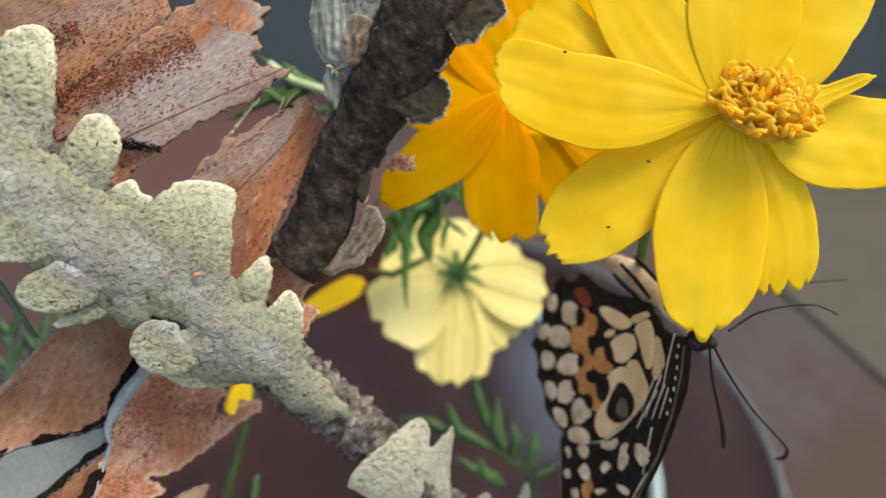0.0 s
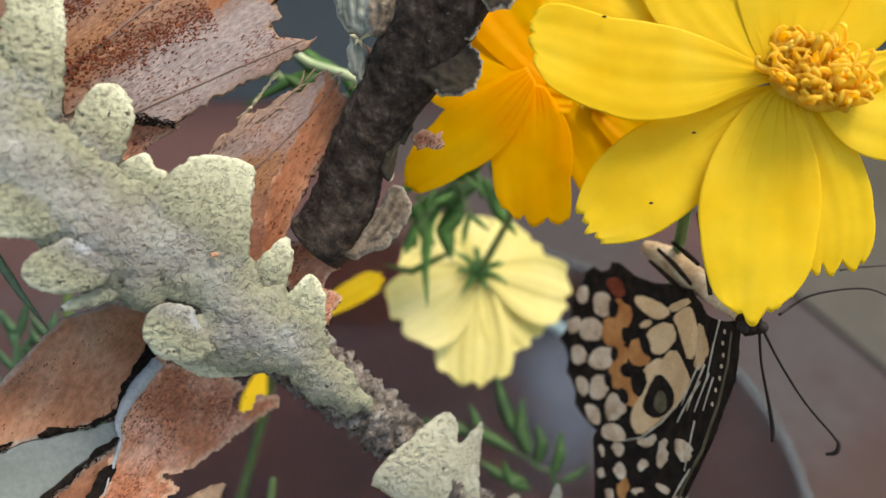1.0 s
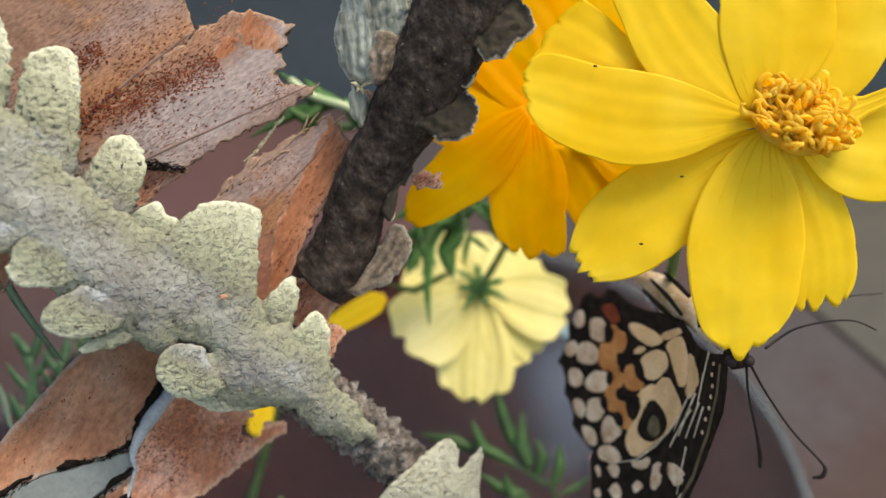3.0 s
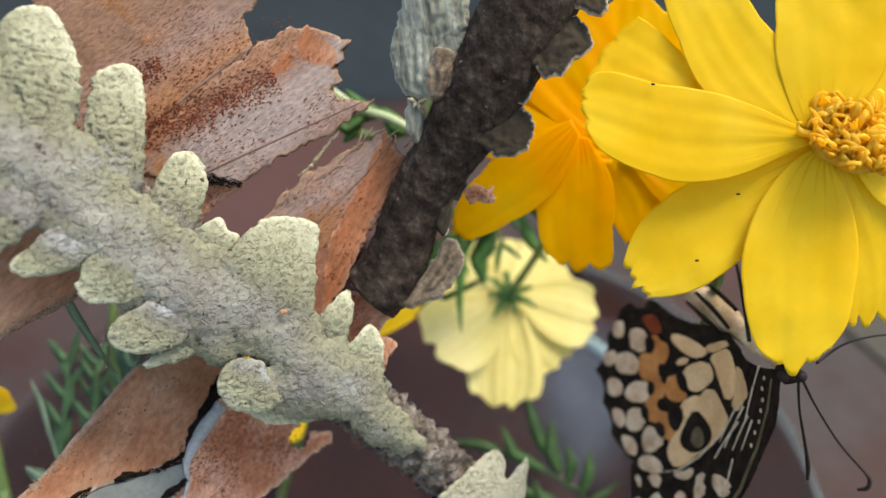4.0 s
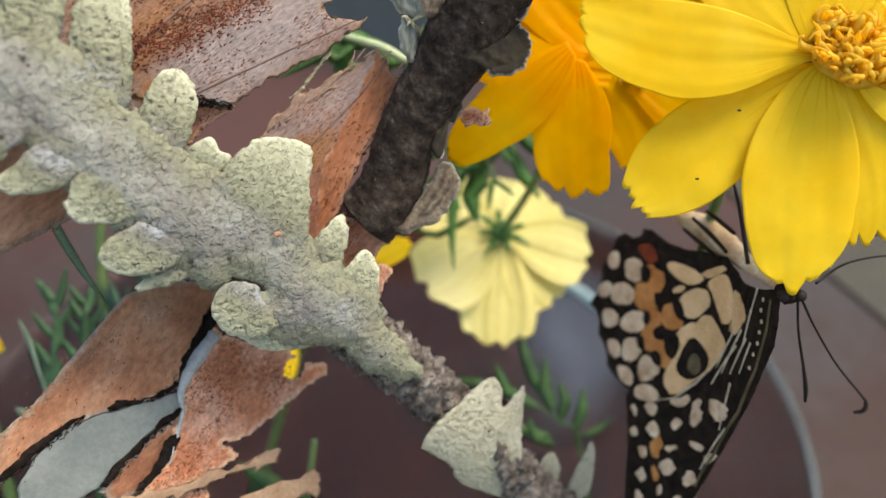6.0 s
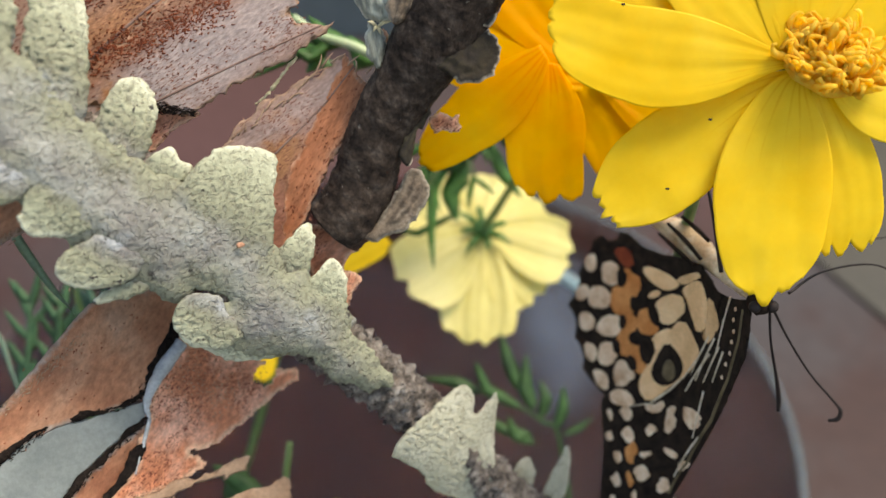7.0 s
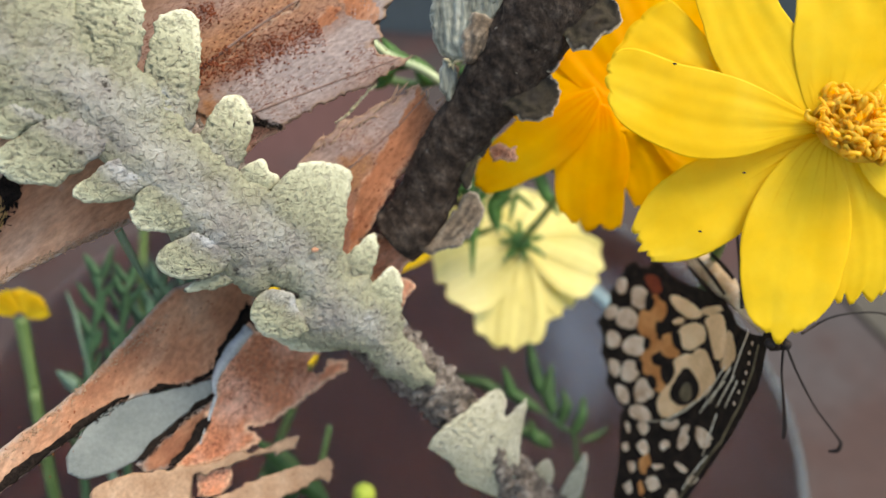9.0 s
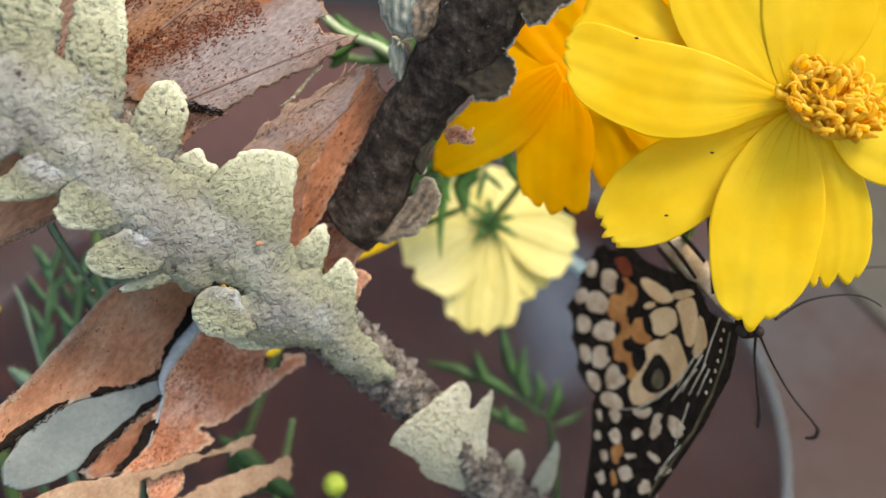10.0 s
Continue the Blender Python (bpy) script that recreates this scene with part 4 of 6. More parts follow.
    bracket([(-14.1, -42.4), (-11.8, -39.7), (-8.1, -37.0), (-4.8, -35.0), (-3.1, -36.4), (-2.8, -40.1), (-1.4, -38.9), (-0.0, -37.5), (0.5, -38.3), (0.3, -42.5), (1.5, -50.4), (1.1, -55.0), (-2.5, -53.3), (-8.7, -49.6), (-9.5, -46.1), (-12.0, -44.2)], 3.2, 0.6, 58, 0, mat=LIT_FUNGUS, label="pale cream bracket, its colour lightened for the light on it")
    bracket([(9.4, -55.7), (11.8, -51.7), (12.5, -50.6), (13.6, -51.3), (14.2, -58.4), (10.1, -58.9)], -1, 1, 59, 0, mat=LIT_FUNGUS, label="pale cream bracket, its colour lightened for the light on it")
    bracket([(3.1, -54.1), (4.8, -51.0), (7.3, -52.5), (8.0, -57.3), (4.2, -58.0)], -1.5, 1, 60, 0, mat=LIT_FUNGUS, label="pale cream bracket, its colour lightened for the light on it")


# ---- the dark twig with small shelf fungi ----
def build_twig():
    twig = thing("dark_twig", (-20.6, -9.6, -12.9), "dark brown pitted twig with pale shelf fungi on its sides", "twig")
    part("stem", tube([(-20.6, -9.6, -12.9), (-18.5, -7.4, -12.5), (-16.4, -3.3, -11.9), (-13.9, 3.7, -9.5), (-9.8, 9.8, -7.5), (-6.0, 15.7, -5.2), (-1.1, 24.2, -2.2), (4.8, 35.5, 1.1), (9.3, 44.1, 4.1)], (4.4, 4.6, 4.3, 3.9, 4.4, 5.2, 5.8, 6.1, 6.4), 56, 0.3, 0.26, 9, 0.7), BARK, twig, "dark pitted bark")

    def shelf(outline, z, mat, label, seed, dome=2.0, lean=0.0, bands=2.2, crease=0.32):
        fine = ridges(0.2, 0.8, seed)
        line = np.array(outline)
        cx = line[:, 0].mean()

        def relief(x, y, d):
            return crease * abs(math.sin(x * bands + 1.6 * noise.noise(Vector((x * 0.3, y * 0.3, seed))))) + 0.12 * math.sin(d * 4) + fine(x, y, d)
        shape = slab(line, lambda x, y: z + lean * (x - cx), 0.25, 0.25, 0.5, dome, 2.0, relief, 0.5, seed, soft=True)
        # only the free edge is pale: the rest is grown to the bark
        off = np.abs((shape[0][:, 0] + 18.8) * 0.875 - (shape[0][:, 1] + 6.7) * 0.485)
        part("shelf", (shape[0], shape[1], np.asarray(shape[2]) + 3.0 * np.clip(5.0 - off, 0, 5)), mat, twig, label)
    shelf([(-15.3, 30.0), (-16.8, 25.3), (-17.3, 22.7), (-16.7, 19.8), (-15.4, 17.0), (-13.4, 16.0), (-11.5, 16.3), (-9.7, 19.0), (-7.7, 22.6), (-6.6, 27.0), (-7.6, 31.0)], -3.9, SHELF, "pale ridged shelf fungus", 11, 1.4, 0.30, bands=3.4, crease=0.22)
    shelf([(-14.6, 24.4), (-15.6, 28.0), (-15.0, 32.7), (-10.0, 33.4), (-6.3, 29.8), (-7.4, 25.0), (-10.0, 22.3), (-12.9, 22.8)], -2.9, SHELF, "pale ridged shelf fungus", 12, 1.2, 0.30, bands=3.4, crease=0.22)
    shelf([(-12.1, 22.2), (-9.6, 23.4), (-7.4, 21.3), (-8.4, 18.0), (-10.4, 15.6), (-12.0, 15.9), (-12.6, 18.8)], -2.4, TAN_SHELF, "small brown shelf fungus", 17, 1.4)
    shelf([(-14.9, 16.4), (-13.9, 16.5), (-12.6, 14.8), (-12.8, 12.3), (-13.8, 10.4), (-14.6, 11.1), (-15.3, 13.5)], -5.2, SHELF, "small pale shelf fungus", 13, 1.0, bands=3.4)
    shelf([(-16.6, -10.6), (-15.6, -11.4), (-13.3, -10.9), (-10.5, -9.7), (-8.7, -7.8), (-7.5, -5.8), (-7.6, -3.5), (-8.8, -1.7), (-10.6, -2.0), (-12.0, -4.3), (-13.4, -7.0), (-15.2, -9.2)], -10.9, TAN_SHELF, "tan curled shelf fungus", 14, 1.4, 0.0, crease=0.04)
    shelf([(0.6, 20.3), (1.5, 19.3), (2.5, 18.2), (4.6, 18.3), (5.9, 19.1), (5.5, 20.0), (7.0, 20.5), (8.2, 21.5), (8.6, 22.8), (8.2, 24.4), (7.2, 25.9), (5.0, 26.6), (1.8, 24.1)], 0.4, DARK_SHELF, "dark shelf fungus with a pale edge", 15, 0.8, -0.2, crease=0.12)
    shelf([(4.6, 27.4), (7.0, 26.2), (9.2, 25.4), (10.6, 27.0), (11.4, 30.0), (10.2, 32.4), (7.0, 32.0)], 1.4, DARK_SHELF, "dark shelf fungus with a pale edge", 18, 0.8, -0.2, crease=0.12)
    shelf([(-5.2, 9.7), (-3.9, 8.9), (-2.5, 8.4), (-0.9, 8.9), (0.8, 9.7), (1.7, 11.4), (1.8, 13.1), (1.2, 14.8), (-0.6, 15.2), (-4.4, 15.0), (-7.6, 11.6)], -3.4, DARK_SHELF, "dark shelf fungus with a pale edge", 16, 0.8, -0.2, crease=0.12)
    shelf([(0.2, 15.0), (1.0, 16.2), (1.8, 18.4), (1.2, 19.4), (-0.8, 18.0), (-1.2, 15.8)], -2.4, DARK_SHELF, "narrow dark shelf fungus with a pale edge", 19, 0.4, -0.2, crease=0.08)
    shelf([(-6.2, 9.0), (-7.0, 6.7), (-8.0, 3.9), (-9.1, 2.7), (-9.6, 0.9), (-9.6, -1.8), (-11.4, -1.2), (-11.2, 2.6), (-9.6, 6.0), (-7.8, 9.4)], -8.6, DARK_SHELF, "narrow dark shelf fungus with a pale edge", 20, 0.4, -0.2, crease=0.08)

    for tip in ((-14.9, 16.5, -4.0), (-11.9, 16.4, -3.6), (-14.1, 15.2, -3.9), (-13.2, 14.9, -4.2)):
        part("husk", blade([(-13.6, 15.9, -4.2), (np.array((-13.6, 16.2, -3.6)) + np.array(tip)) / 2, tip], 0.22, (0, 0, 1), thick=0.08), HUSK, twig, "pale straw-coloured husk")
    part("scrap", slab([(-7.9, 4.9), (-6.2, 5.6), (-4.8, 5.3), (-3.1, 5.6), (-3.2, 3.5), (-4.6, 3.0), (-6.6, 3.1), (-7.4, 4.1)], lambda x, y: -11.5 + 0.4 * noise.noise(Vector((x, y, 0))), 0.25, 0.12, 0.2, 0, 3, ridges(0.3, 0.8, 4), 0.5, 3), MOTH_RED, twig, "crumpled pinkish scrap")


# ---- the tattered moth ----
def build_moth():
    upper = lambda x, y: -14.3 - 0.221 * x + 0.144 * y
    lower = lambda x, y: -64.2 - 1.041 * x - 0.169 * y
    far = lambda x, y: -22.0 - 0.55 * x
    moth = thing("tattered_moth", (-42, -8, -8), "dead moth with torn reddish-brown wings and black-edged windows", "moth")
    wave = ridges(0.35, 0.10, 21)

    def piece(name, outline, level, mat, label, seed, jag=0.25, thick=0.13, step=0.5, up=0.0):
        return part(name, slab(outline, lambda x, y: level(x, y) + up + wave(x, y, 0), step, thick, 0.3, 0, 3, None, jag, seed), mat, moth, label)

    def veins(parent, level, lines, mat, radius=0.16, up=0.15):
        for line in lines:
            pts = [(x, y, level(x, y) + up + wave(x, y, 0)) for x, y in rough_line(line, 0.0, 1.0, 0, closed=False)]
            part("vein", tube(pts, (radius, radius * 0.7), 6, 0.8), mat, parent)
    fore = piece("forewing", [(-61.0, 37.8), (-33.1, 38.9), (-34.1, 30.5), (-34.3, 27.8), (-36.1, 26.4), (-35.3, 25.2), (-34.6, 23.6), (-38.0, 17.6), (-43.9, 10.9), (-47.7, 3.6), (-57.0, 9.3), (-60.9, 20.3)], upper, MOTH, "frayed brown forewing dusted with dark red scales", 1, 0.7)
    fore_low = piece("forewing_lobe", [(-34.9, 23.3), (-32.1, 24.6), (-28.9, 25.8), (-24.6, 25.0), (-22.3, 24.0), (-24.1, 23.1), (-23.0, 21.9), (-24.4, 20.9), (-24.2, 19.5), (-25.1, 18.0), (-22.2, 16.2), (-19.6, 17.4), (-20.2, 16.2), (-24.1, 13.4), (-24.8, 12.1), (-29.7, 10.5), (-36.3, 5.9), (-37.8, 5.2), (-42.0, 6.2), (-44.9, 5.1), (-49.6, 6.5), (-49.8, 10.1), (-41.5, 17.5)], upper, MOTH, "frayed pinkish-brown wing lobe", 2, 0.7, up=0.3)
    for line in ([(-30.5, 23.4), (-29.2, 25.4), (-27.5, 25.6), (-24.6, 24.4), (-23.6, 22.6), (-24.6, 20.8), (-27.6, 20.6)], [(-33.6, 20.8), (-31.6, 22.8), (-29.4, 22.6), (-29.6, 20.4), (-32.0, 19.4)]):
        piece("rust_patch", line, upper, MOTH_RUST, "orange-rust dusted patch", 25, 1.1, 0.03, up=0.405)
    veins(fore, upper, [[(-52, 9), (-43, 17), (-35.4, 23)]], DARK_VEIN, 0.3, 0.0)
    veins(fore_low, upper, [[(-46, 4.6), (-36, 9.5), (-21, 16.6)]], DARK_VEIN, 0.17, 0.4)
    piece("wing_fold", [(-43.1, 7.1), (-37.4, 6.4), (-36.8, 5.4), (-40.3, 3.3), (-42.5, 0.8), (-44.8, -0.1), (-47.6, 0.7), (-47.4, 5.9)], upper, MOTH_RED, "dark red-brown folded scrap", 3, 0.2, up=-1.5)
    def tufts(name, mat, parent, level, a, b, spread, count, seed, up, size=0.55):
        """Short upright scales, loosely in line, strewn along a line from a to b."""
        rng, shapes = random.Random(seed), []
        a, b = np.array(a), np.array(b)
        way = (b - a) / np.linalg.norm(b - a)
        for _ in range(count):
            s = rng.random()
            q = a + (b - a) * s + np.array((-way[1], way[0])) * rng.gauss(0, 1) * np.interp(s, (0, 1), spread)
            w = math.atan2(way[1], way[0]) + rng.gauss(0, 0.4)
            d, e = np.array((math.cos(w), math.sin(w))) * size * rng.uniform(0.5, 1.2), np.array((-math.sin(w), math.cos(w))) * rng.uniform(0.06, 0.13)
            z = level(*q) + up + wave(q[0], q[1], 0)
            shapes.append((np.array([(*(q - d / 2 - e), z), (*(q - d / 2 + e), z), (*(q + d / 2), z + 0.02), (*q, z + 0.16)]), [(0, 2, 3), (2, 1, 3), (1, 0, 3), (0, 1, 2)]))
        part(name, joined(shapes), mat, parent, "dark red wing scales")["kind"] = "stuff"
    tufts("scale_dust", MOTH_SCALE, fore_low, upper, (-51, 10.6), (-32.0, 19.2), (1.3, 1.1), 1100, 1, 0.43, 0.6)
    tufts("scale_dust", MOTH_SCALE, fore, upper, (-52.5, 17.4), (-46.0, 20.4), (1.0, 0.8), 300, 21, 0.14, 0.6)
    tufts("scale_dust", MOTH_SCALE, fore, upper, (-46, 17.5), (-29, 24.0), (2.2, 2.0), 150, 2, 0.14)
    tufts("scale_dust", MOTH_SCALE, fore_low, upper, (-40, 10.0), (-22, 17.0), (1.2, 1.0), 60, 3, 0.46, 0.4)
    tufts("scale_dust", MOTH_BLACK, fore_low, upper, (-41.6, 6.1), (-36.9, 5.5), (0.4, 0.2), 150, 14, 0.45, 0.8)
    hind = piece("hindwing", [(-34.6, 0.9), (-33.0, 3.0), (-31.5, 4.5), (-29.0, 6.7), (-25.4, 8.8), (-23.4, 10.7), (-22.3, 9.8), (-20.5, 11.7), (-18.6, 13.5), (-17.5, 12.0), (-16.6, 9.9), (-15.1, 9.5), (-14.4, 14.3), (-14.1, 16.8), (-13.0, 16.8), (-12.8, 12.1), (-14.4, 7.8), (-16.7, 5.5), (-18.7, 2.3), (-21.1, -1.6), (-22.7, -4.7), (-25.8, -11.0), (-28.2, -14.9), (-34.9, -10.1), (-37.6, -2.3)], upper, MOTH, "torn red-brown wing scrap", 5, 0.7, up=-1.0)
    piece("rust_patch", [(-18.3, 13.2), (-17.4, 11.7), (-16.6, 9.7), (-15.1, 9.3), (-14.4, 7.9), (-16.7, 5.6), (-18.6, 2.5), (-21.0, -1.4), (-22.5, -4.5), (-25.5, -10.6), (-27.4, -13.3), (-26.8, -4.7), (-24.1, 2.1), (-21.2, 7.3)], upper, MOTH_RUST, "rusty orange scaled patch", 24, 0.5, 0.03, up=-0.885)
    veins(hind, upper, [[(-28, 0), (-21, 7), (-17.2, 11.8)]], DARK_VEIN, 0.15, -0.88)
    tufts("scale_dust", MOTH_SCALE, hind, upper, (-25.5, -8.0), (-20.5, 4.0), (0.9, 1.2), 70, 4, -0.8, 0.3)
    tufts("scale_dust", MOTH_SCALE, hind, upper, (-26.0, 0.0), (-17.0, 10.0), (1.5, 1.5), 25, 5, -0.8, 0.35)
    low_wing = piece("lower_wing", [(-52.1, -19.0), (-47.8, -17.3), (-42.3, -18.7), (-42.0, -23.1), (-44.4, -27.5), (-46.1, -31.9), (-48.6, -33.2), (-52.9, -33.6), (-56.9, -34.9), (-59.6, -37.4), (-64.0, -41.7), (-70.4, -48.0), (-70.7, -41.9), (-64.4, -36.0), (-60.5, -31.9), (-58.2, -28.4), (-54.8, -23.1)], lower, MOTH_TAN, "brown wing strip with a ragged pale edge", 6, 0.2)
    piece("clear_window", [(-42.3, -25.0), (-44.3, -29.0), (-46.3, -32.8), (-50.0, -33.5), (-54.5, -33.9), (-57.7, -35.2), (-59.9, -38.0), (-61.1, -41.0), (-60.8, -43.3), (-59.0, -44.6), (-56.3, -44.2), (-54.0, -43.1), (-52.2, -40.7), (-49.7, -38.0), (-46.1, -35.1), (-45.2, -32.5), (-42.5, -27.3)], lower, MOTH_CLEAR, "grey translucent wing window", 7, 0.1, up=-0.15)
    part("wing_scrap", slab([(-43.4, -24.8), (-40.3, -26.7), (-35.3, -28.4), (-31.7, -31.5), (-28.7, -32.7), (-29.0, -34.0), (-32.4, -35.8), (-35.6, -38.4), (-36.6, -39.2), (-39.5, -40.9), (-41.4, -41.0), (-40.1, -43.2), (-43.0, -45.0), (-48.6, -45.5), (-49.7, -44.7), (-47.0, -41.4), (-45.9, -36.1), (-45.7, -32.0)], lambda x, y: lower(x, y) + wave(x, y, 0), 0.3, 0.12, 0.3, 0, 3, None, 0.5, 8,
                            hollow=lambda x, y: ((x + 33.0) / 1.8) ** 2 + ((y + 32.4) / 1.7) ** 2 < 1 + 0.6 * noise.noise(Vector((x, y, 2.0)))), MOTH_RED, moth, "rusty torn wing scrap with a hole")
    tufts("scale_dust", MOTH_SCALE, low_wing, lower, (-43, -28), (-34, -34), (2.6, 1.2), 420, 6, 0.13, 0.4)
    tufts("scale_dust", MOTH_EDGE, low_wing, lower, (-43, -29), (-36, -35), (2.8, 1.6), 260, 16, 0.13, 0.5)
    tufts("scale_dust", MOTH_SCALE, low_wing, lower, (-47, -20), (-66, -42), (2.0, 2.0), 70, 17, 0.13, 0.45)
    tufts("scale_dust", MOTH_EDGE, low_wing, lower, (-52.6, -23.0), (-67.6, -41.0), (0.35, 0.35), 170, 18, 0.13, 0.9)
    piece("wing_scrap", [(-46.0, -35.9), (-46.7, -40.8), (-48.9, -45.3), (-52.9, -45.4), (-54.2, -43.7), (-51.5, -40.5), (-48.7, -37.6)], lower, MOTH_TAN, "rusty scrap between black bands", 9, 0.2, up=-0.8)
    for k, outline in enumerate(([(-42.8, -21.5), (-42.3, -24.0), (-44.0, -26.6), (-44.4, -28.9), (-45.9, -31.7), (-46.9, -32.6), (-47.9, -32.9), (-49.9, -33.0), (-52.5, -33.9), (-53.4, -33.3), (-52.3, -32.5), (-49.3, -32.8), (-47.6, -32.1), (-46.3, -31.4), (-46.0, -28.6), (-44.8, -25.5)], [(-55.2, -33.8), (-57.1, -35.1), (-58.8, -36.6), (-61.1, -39.0), (-64.0, -41.6), (-67.6, -45.1), (-67.7, -43.8), (-64.1, -40.0), (-61.2, -37.8), (-59.6, -35.9), (-57.7, -34.5)], [(-45.8, -34.9), (-46.7, -36.4), (-49.0, -37.6), (-50.2, -39.6), (-51.5, -41.0), (-52.9, -43.2), (-53.7, -42.8), (-52.8, -40.9), (-50.9, -39.4), (-49.4, -37.6), (-47.8, -35.9)], [(-45.9, -37.9), (-46.7, -41.4), (-48.0, -42.9), (-49.5, -44.5), (-50.3, -44.5), (-49.4, -42.9), (-48.1, -41.0), (-47.6, -38.9)])):
        piece("black_band", outline, lower, MOTH_BLACK, "black hairy wing band", 10 + k, 0.4, up=0.25, step=0.3)
    for k, (a, b, spread, count) in enumerate((((-42.8, -22.0), (-45.2, -29.5), (0.4, 0.4), 130), ((-45.2, -29.5), (-47.2, -32.6), (0.35, 0.3), 60), ((-47.2, -32.6), (-53.2, -33.5), (0.25, 0.2), 70), ((-55.4, -34.0), (-60.0, -37.4), (0.25, 0.25), 60), ((-60.0, -37.4), (-67.4, -44.4), (0.3, 0.25), 90), ((-46.0, -35.2), (-49.8, -38.6), (0.3, 0.3), 60), ((-49.8, -38.6), (-53.2, -42.9), (0.25, 0.25), 60))):
        tufts("hair", MOTH_BLACK, low_wing, lower, a, b, spread, count, 40 + k, 0.3, 0.7)
    part("vein", tube([(-42.6, -25.7, -15.2), (-44.5, -28.7, -12.7), (-45.8, -31.7, -10.8), (-46.1, -33.5, -10.2), (-45.8, -35.5, -10.2), (-46.5, -39.0, -8.9), (-47.0, -42.1, -7.8)], (0.95, 1.1, 0.7, 0.42, 0.3, 0.24, 0.18), 10, 0.4, 0.2, 5, 0.8), BLUE_VEIN, low_wing, "pale bluish wing vein")
    piece("torn_strip", [(-57.7, -45.3), (-53.0, -44.5), (-47.4, -45.3), (-43.5, -44.5), (-39.5, -44.0), (-35.9, -43.6), (-34.8, -43.2), (-34.2, -45.6), (-37.4, -45.6), (-42.8, -45.6), (-45.9, -46.9), (-46.9, -47.0), (-47.1, -50.1), (-51.4, -49.5), (-57.6, -48.3)], lower, MOTH_EDGE, "pale torn wing strip", 15, 0.9, up=1.0)
    piece("torn_strip", [(-45.4, -50.8), (-42.6, -49.9), (-36.5, -48.5), (-29.8, -48.0), (-29.1, -48.8), (-29.4, -51.5), (-32.2, -51.2), (-35.5, -52.6), (-39.0, -54.9), (-45.2, -54.1)], lower, MOTH_EDGE, "pale torn wing strip", 16, 0.9, up=0.5)
    piece("wing_scrap", [(-47.5, -47.2), (-43.3, -46.6), (-43.1, -49.5), (-44.5, -51.0), (-47.0, -50.1)], lower, MOTH_RED, "rusty torn wing scrap", 17, 0.3, up=-1.5)
    piece("wing_scrap", [(-24.1, -8.7), (-18.9, -10.5), (-16.4, -11.2), (-17.1, -12.8), (-18.9, -13.6), (-19.4, -15.9), (-17.7, -15.7), (-16.7, -16.7), (-17.9, -18.1), (-18.7, -20.3), (-22.9, -20.3), (-24.5, -13.5)], lambda x, y: -13.0, MOTH_RED, "small rusty wing scrap", 23, 0.4)
    fray = random.Random(5)
    for line in ([(-23.0, 10.2), (-20.8, 12.0), (-18.6, 12.9), (-16.6, 11.4), (-15.2, 11.2), (-14.8, 9.4)], [(-32.6, 2.6), (-30.0, 4.0), (-28.3, 6.2), (-26.0, 6.8), (-23.4, 9.6)]):
        edge_line = rough_line(line, 0.0, 0.9, 0, closed=False)
        for x, y in edge_line:
            w, size = fray.gauss(0.9, 0.5), fray.uniform(0.5, 1.8)
            z = upper(x, y) - 0.9 + wave(x, y, 0)
            part("fibre", tube([(x - 0.5, y - 0.4, z), (x + 0.4 * size * math.cos(w), y + 0.5 * size * math.sin(w), z + 0.1), (x + size * math.cos(w), y + size * math.sin(w), z + fray.uniform(-0.3, 0.4))], (0.16, 0.12, 0.05), 5, 0.4), MOTH_EDGE, moth)
    part("thread", tube([(-24.4, 12.8, -7.9), (-26.2, 10.7, -8.1), (-28.5, 8.0, -8.5), (-30.1, 6.8, -8.9)], (0.17, 0.24, 0.15), 7, 0.2, 0.24, 7, 2.4), HUSK, moth, "pale beaded thread")
    side = piece("side_wing", [(-52.2, -5.7), (-52.8, -8.5), (-58.5, -11.7), (-61.8, -14.0), (-69.5, -19.0), (-72.9, -22.6), (-75.2, -25.5), (-78.4, -28.5), (-83.0, -28.2), (-83.6, -4.7), (-78.3, -0.8), (-74.7, 1.8), (-70.4, 4.6), (-65.8, 5.0), (-60.3, 2.4), (-54.5, -1.8), (-51.0, -4.6)], far, MOTH_TAN, "brown wing with a black-edged yellow window", 18, 0.25)
    piece("yellow_window", [(-67.4, -4.7), (-66.4, -6.3), (-66.0, -8.7), (-67.2, -10.6), (-70.2, -12.8), (-73.1, -13.7), (-71.7, -11.1), (-70.0, -8.8), (-68.6, -6.1)], far, MOTH_YELLOW, "yellow translucent window", 19, 0.15, up=0.25, step=0.35)
    piece("black_band", [(-67.0, -1.7), (-65.8, -2.3), (-65.1, -4.2), (-64.8, -6.2), (-66.0, -7.8), (-66.5, -6.3), (-67.3, -5.4), (-67.4, -3.5)], far, MOTH_BLACK, "black hairy wing band", 20, 0.5, up=0.45, step=0.3)
    piece("black_band", [(-74.7, -15.0), (-73.2, -14.0), (-70.6, -13.4), (-67.8, -12.1), (-68.2, -13.6), (-70.5, -15.4), (-73.0, -16.5), (-74.6, -16.6)], far, MOTH_BLACK, "black hairy wing band", 21, 0.5, up=0.45, step=0.3)
    piece("black_band", [(-75.6, -17.7), (-74.9, -16.6), (-73.8, -17.1), (-73.1, -18.1), (-74.3, -18.8), (-75.4, -18.6)], far, MOTH_BLACK, "black hairy wing band", 22, 0.5, up=0.45, step=0.3)
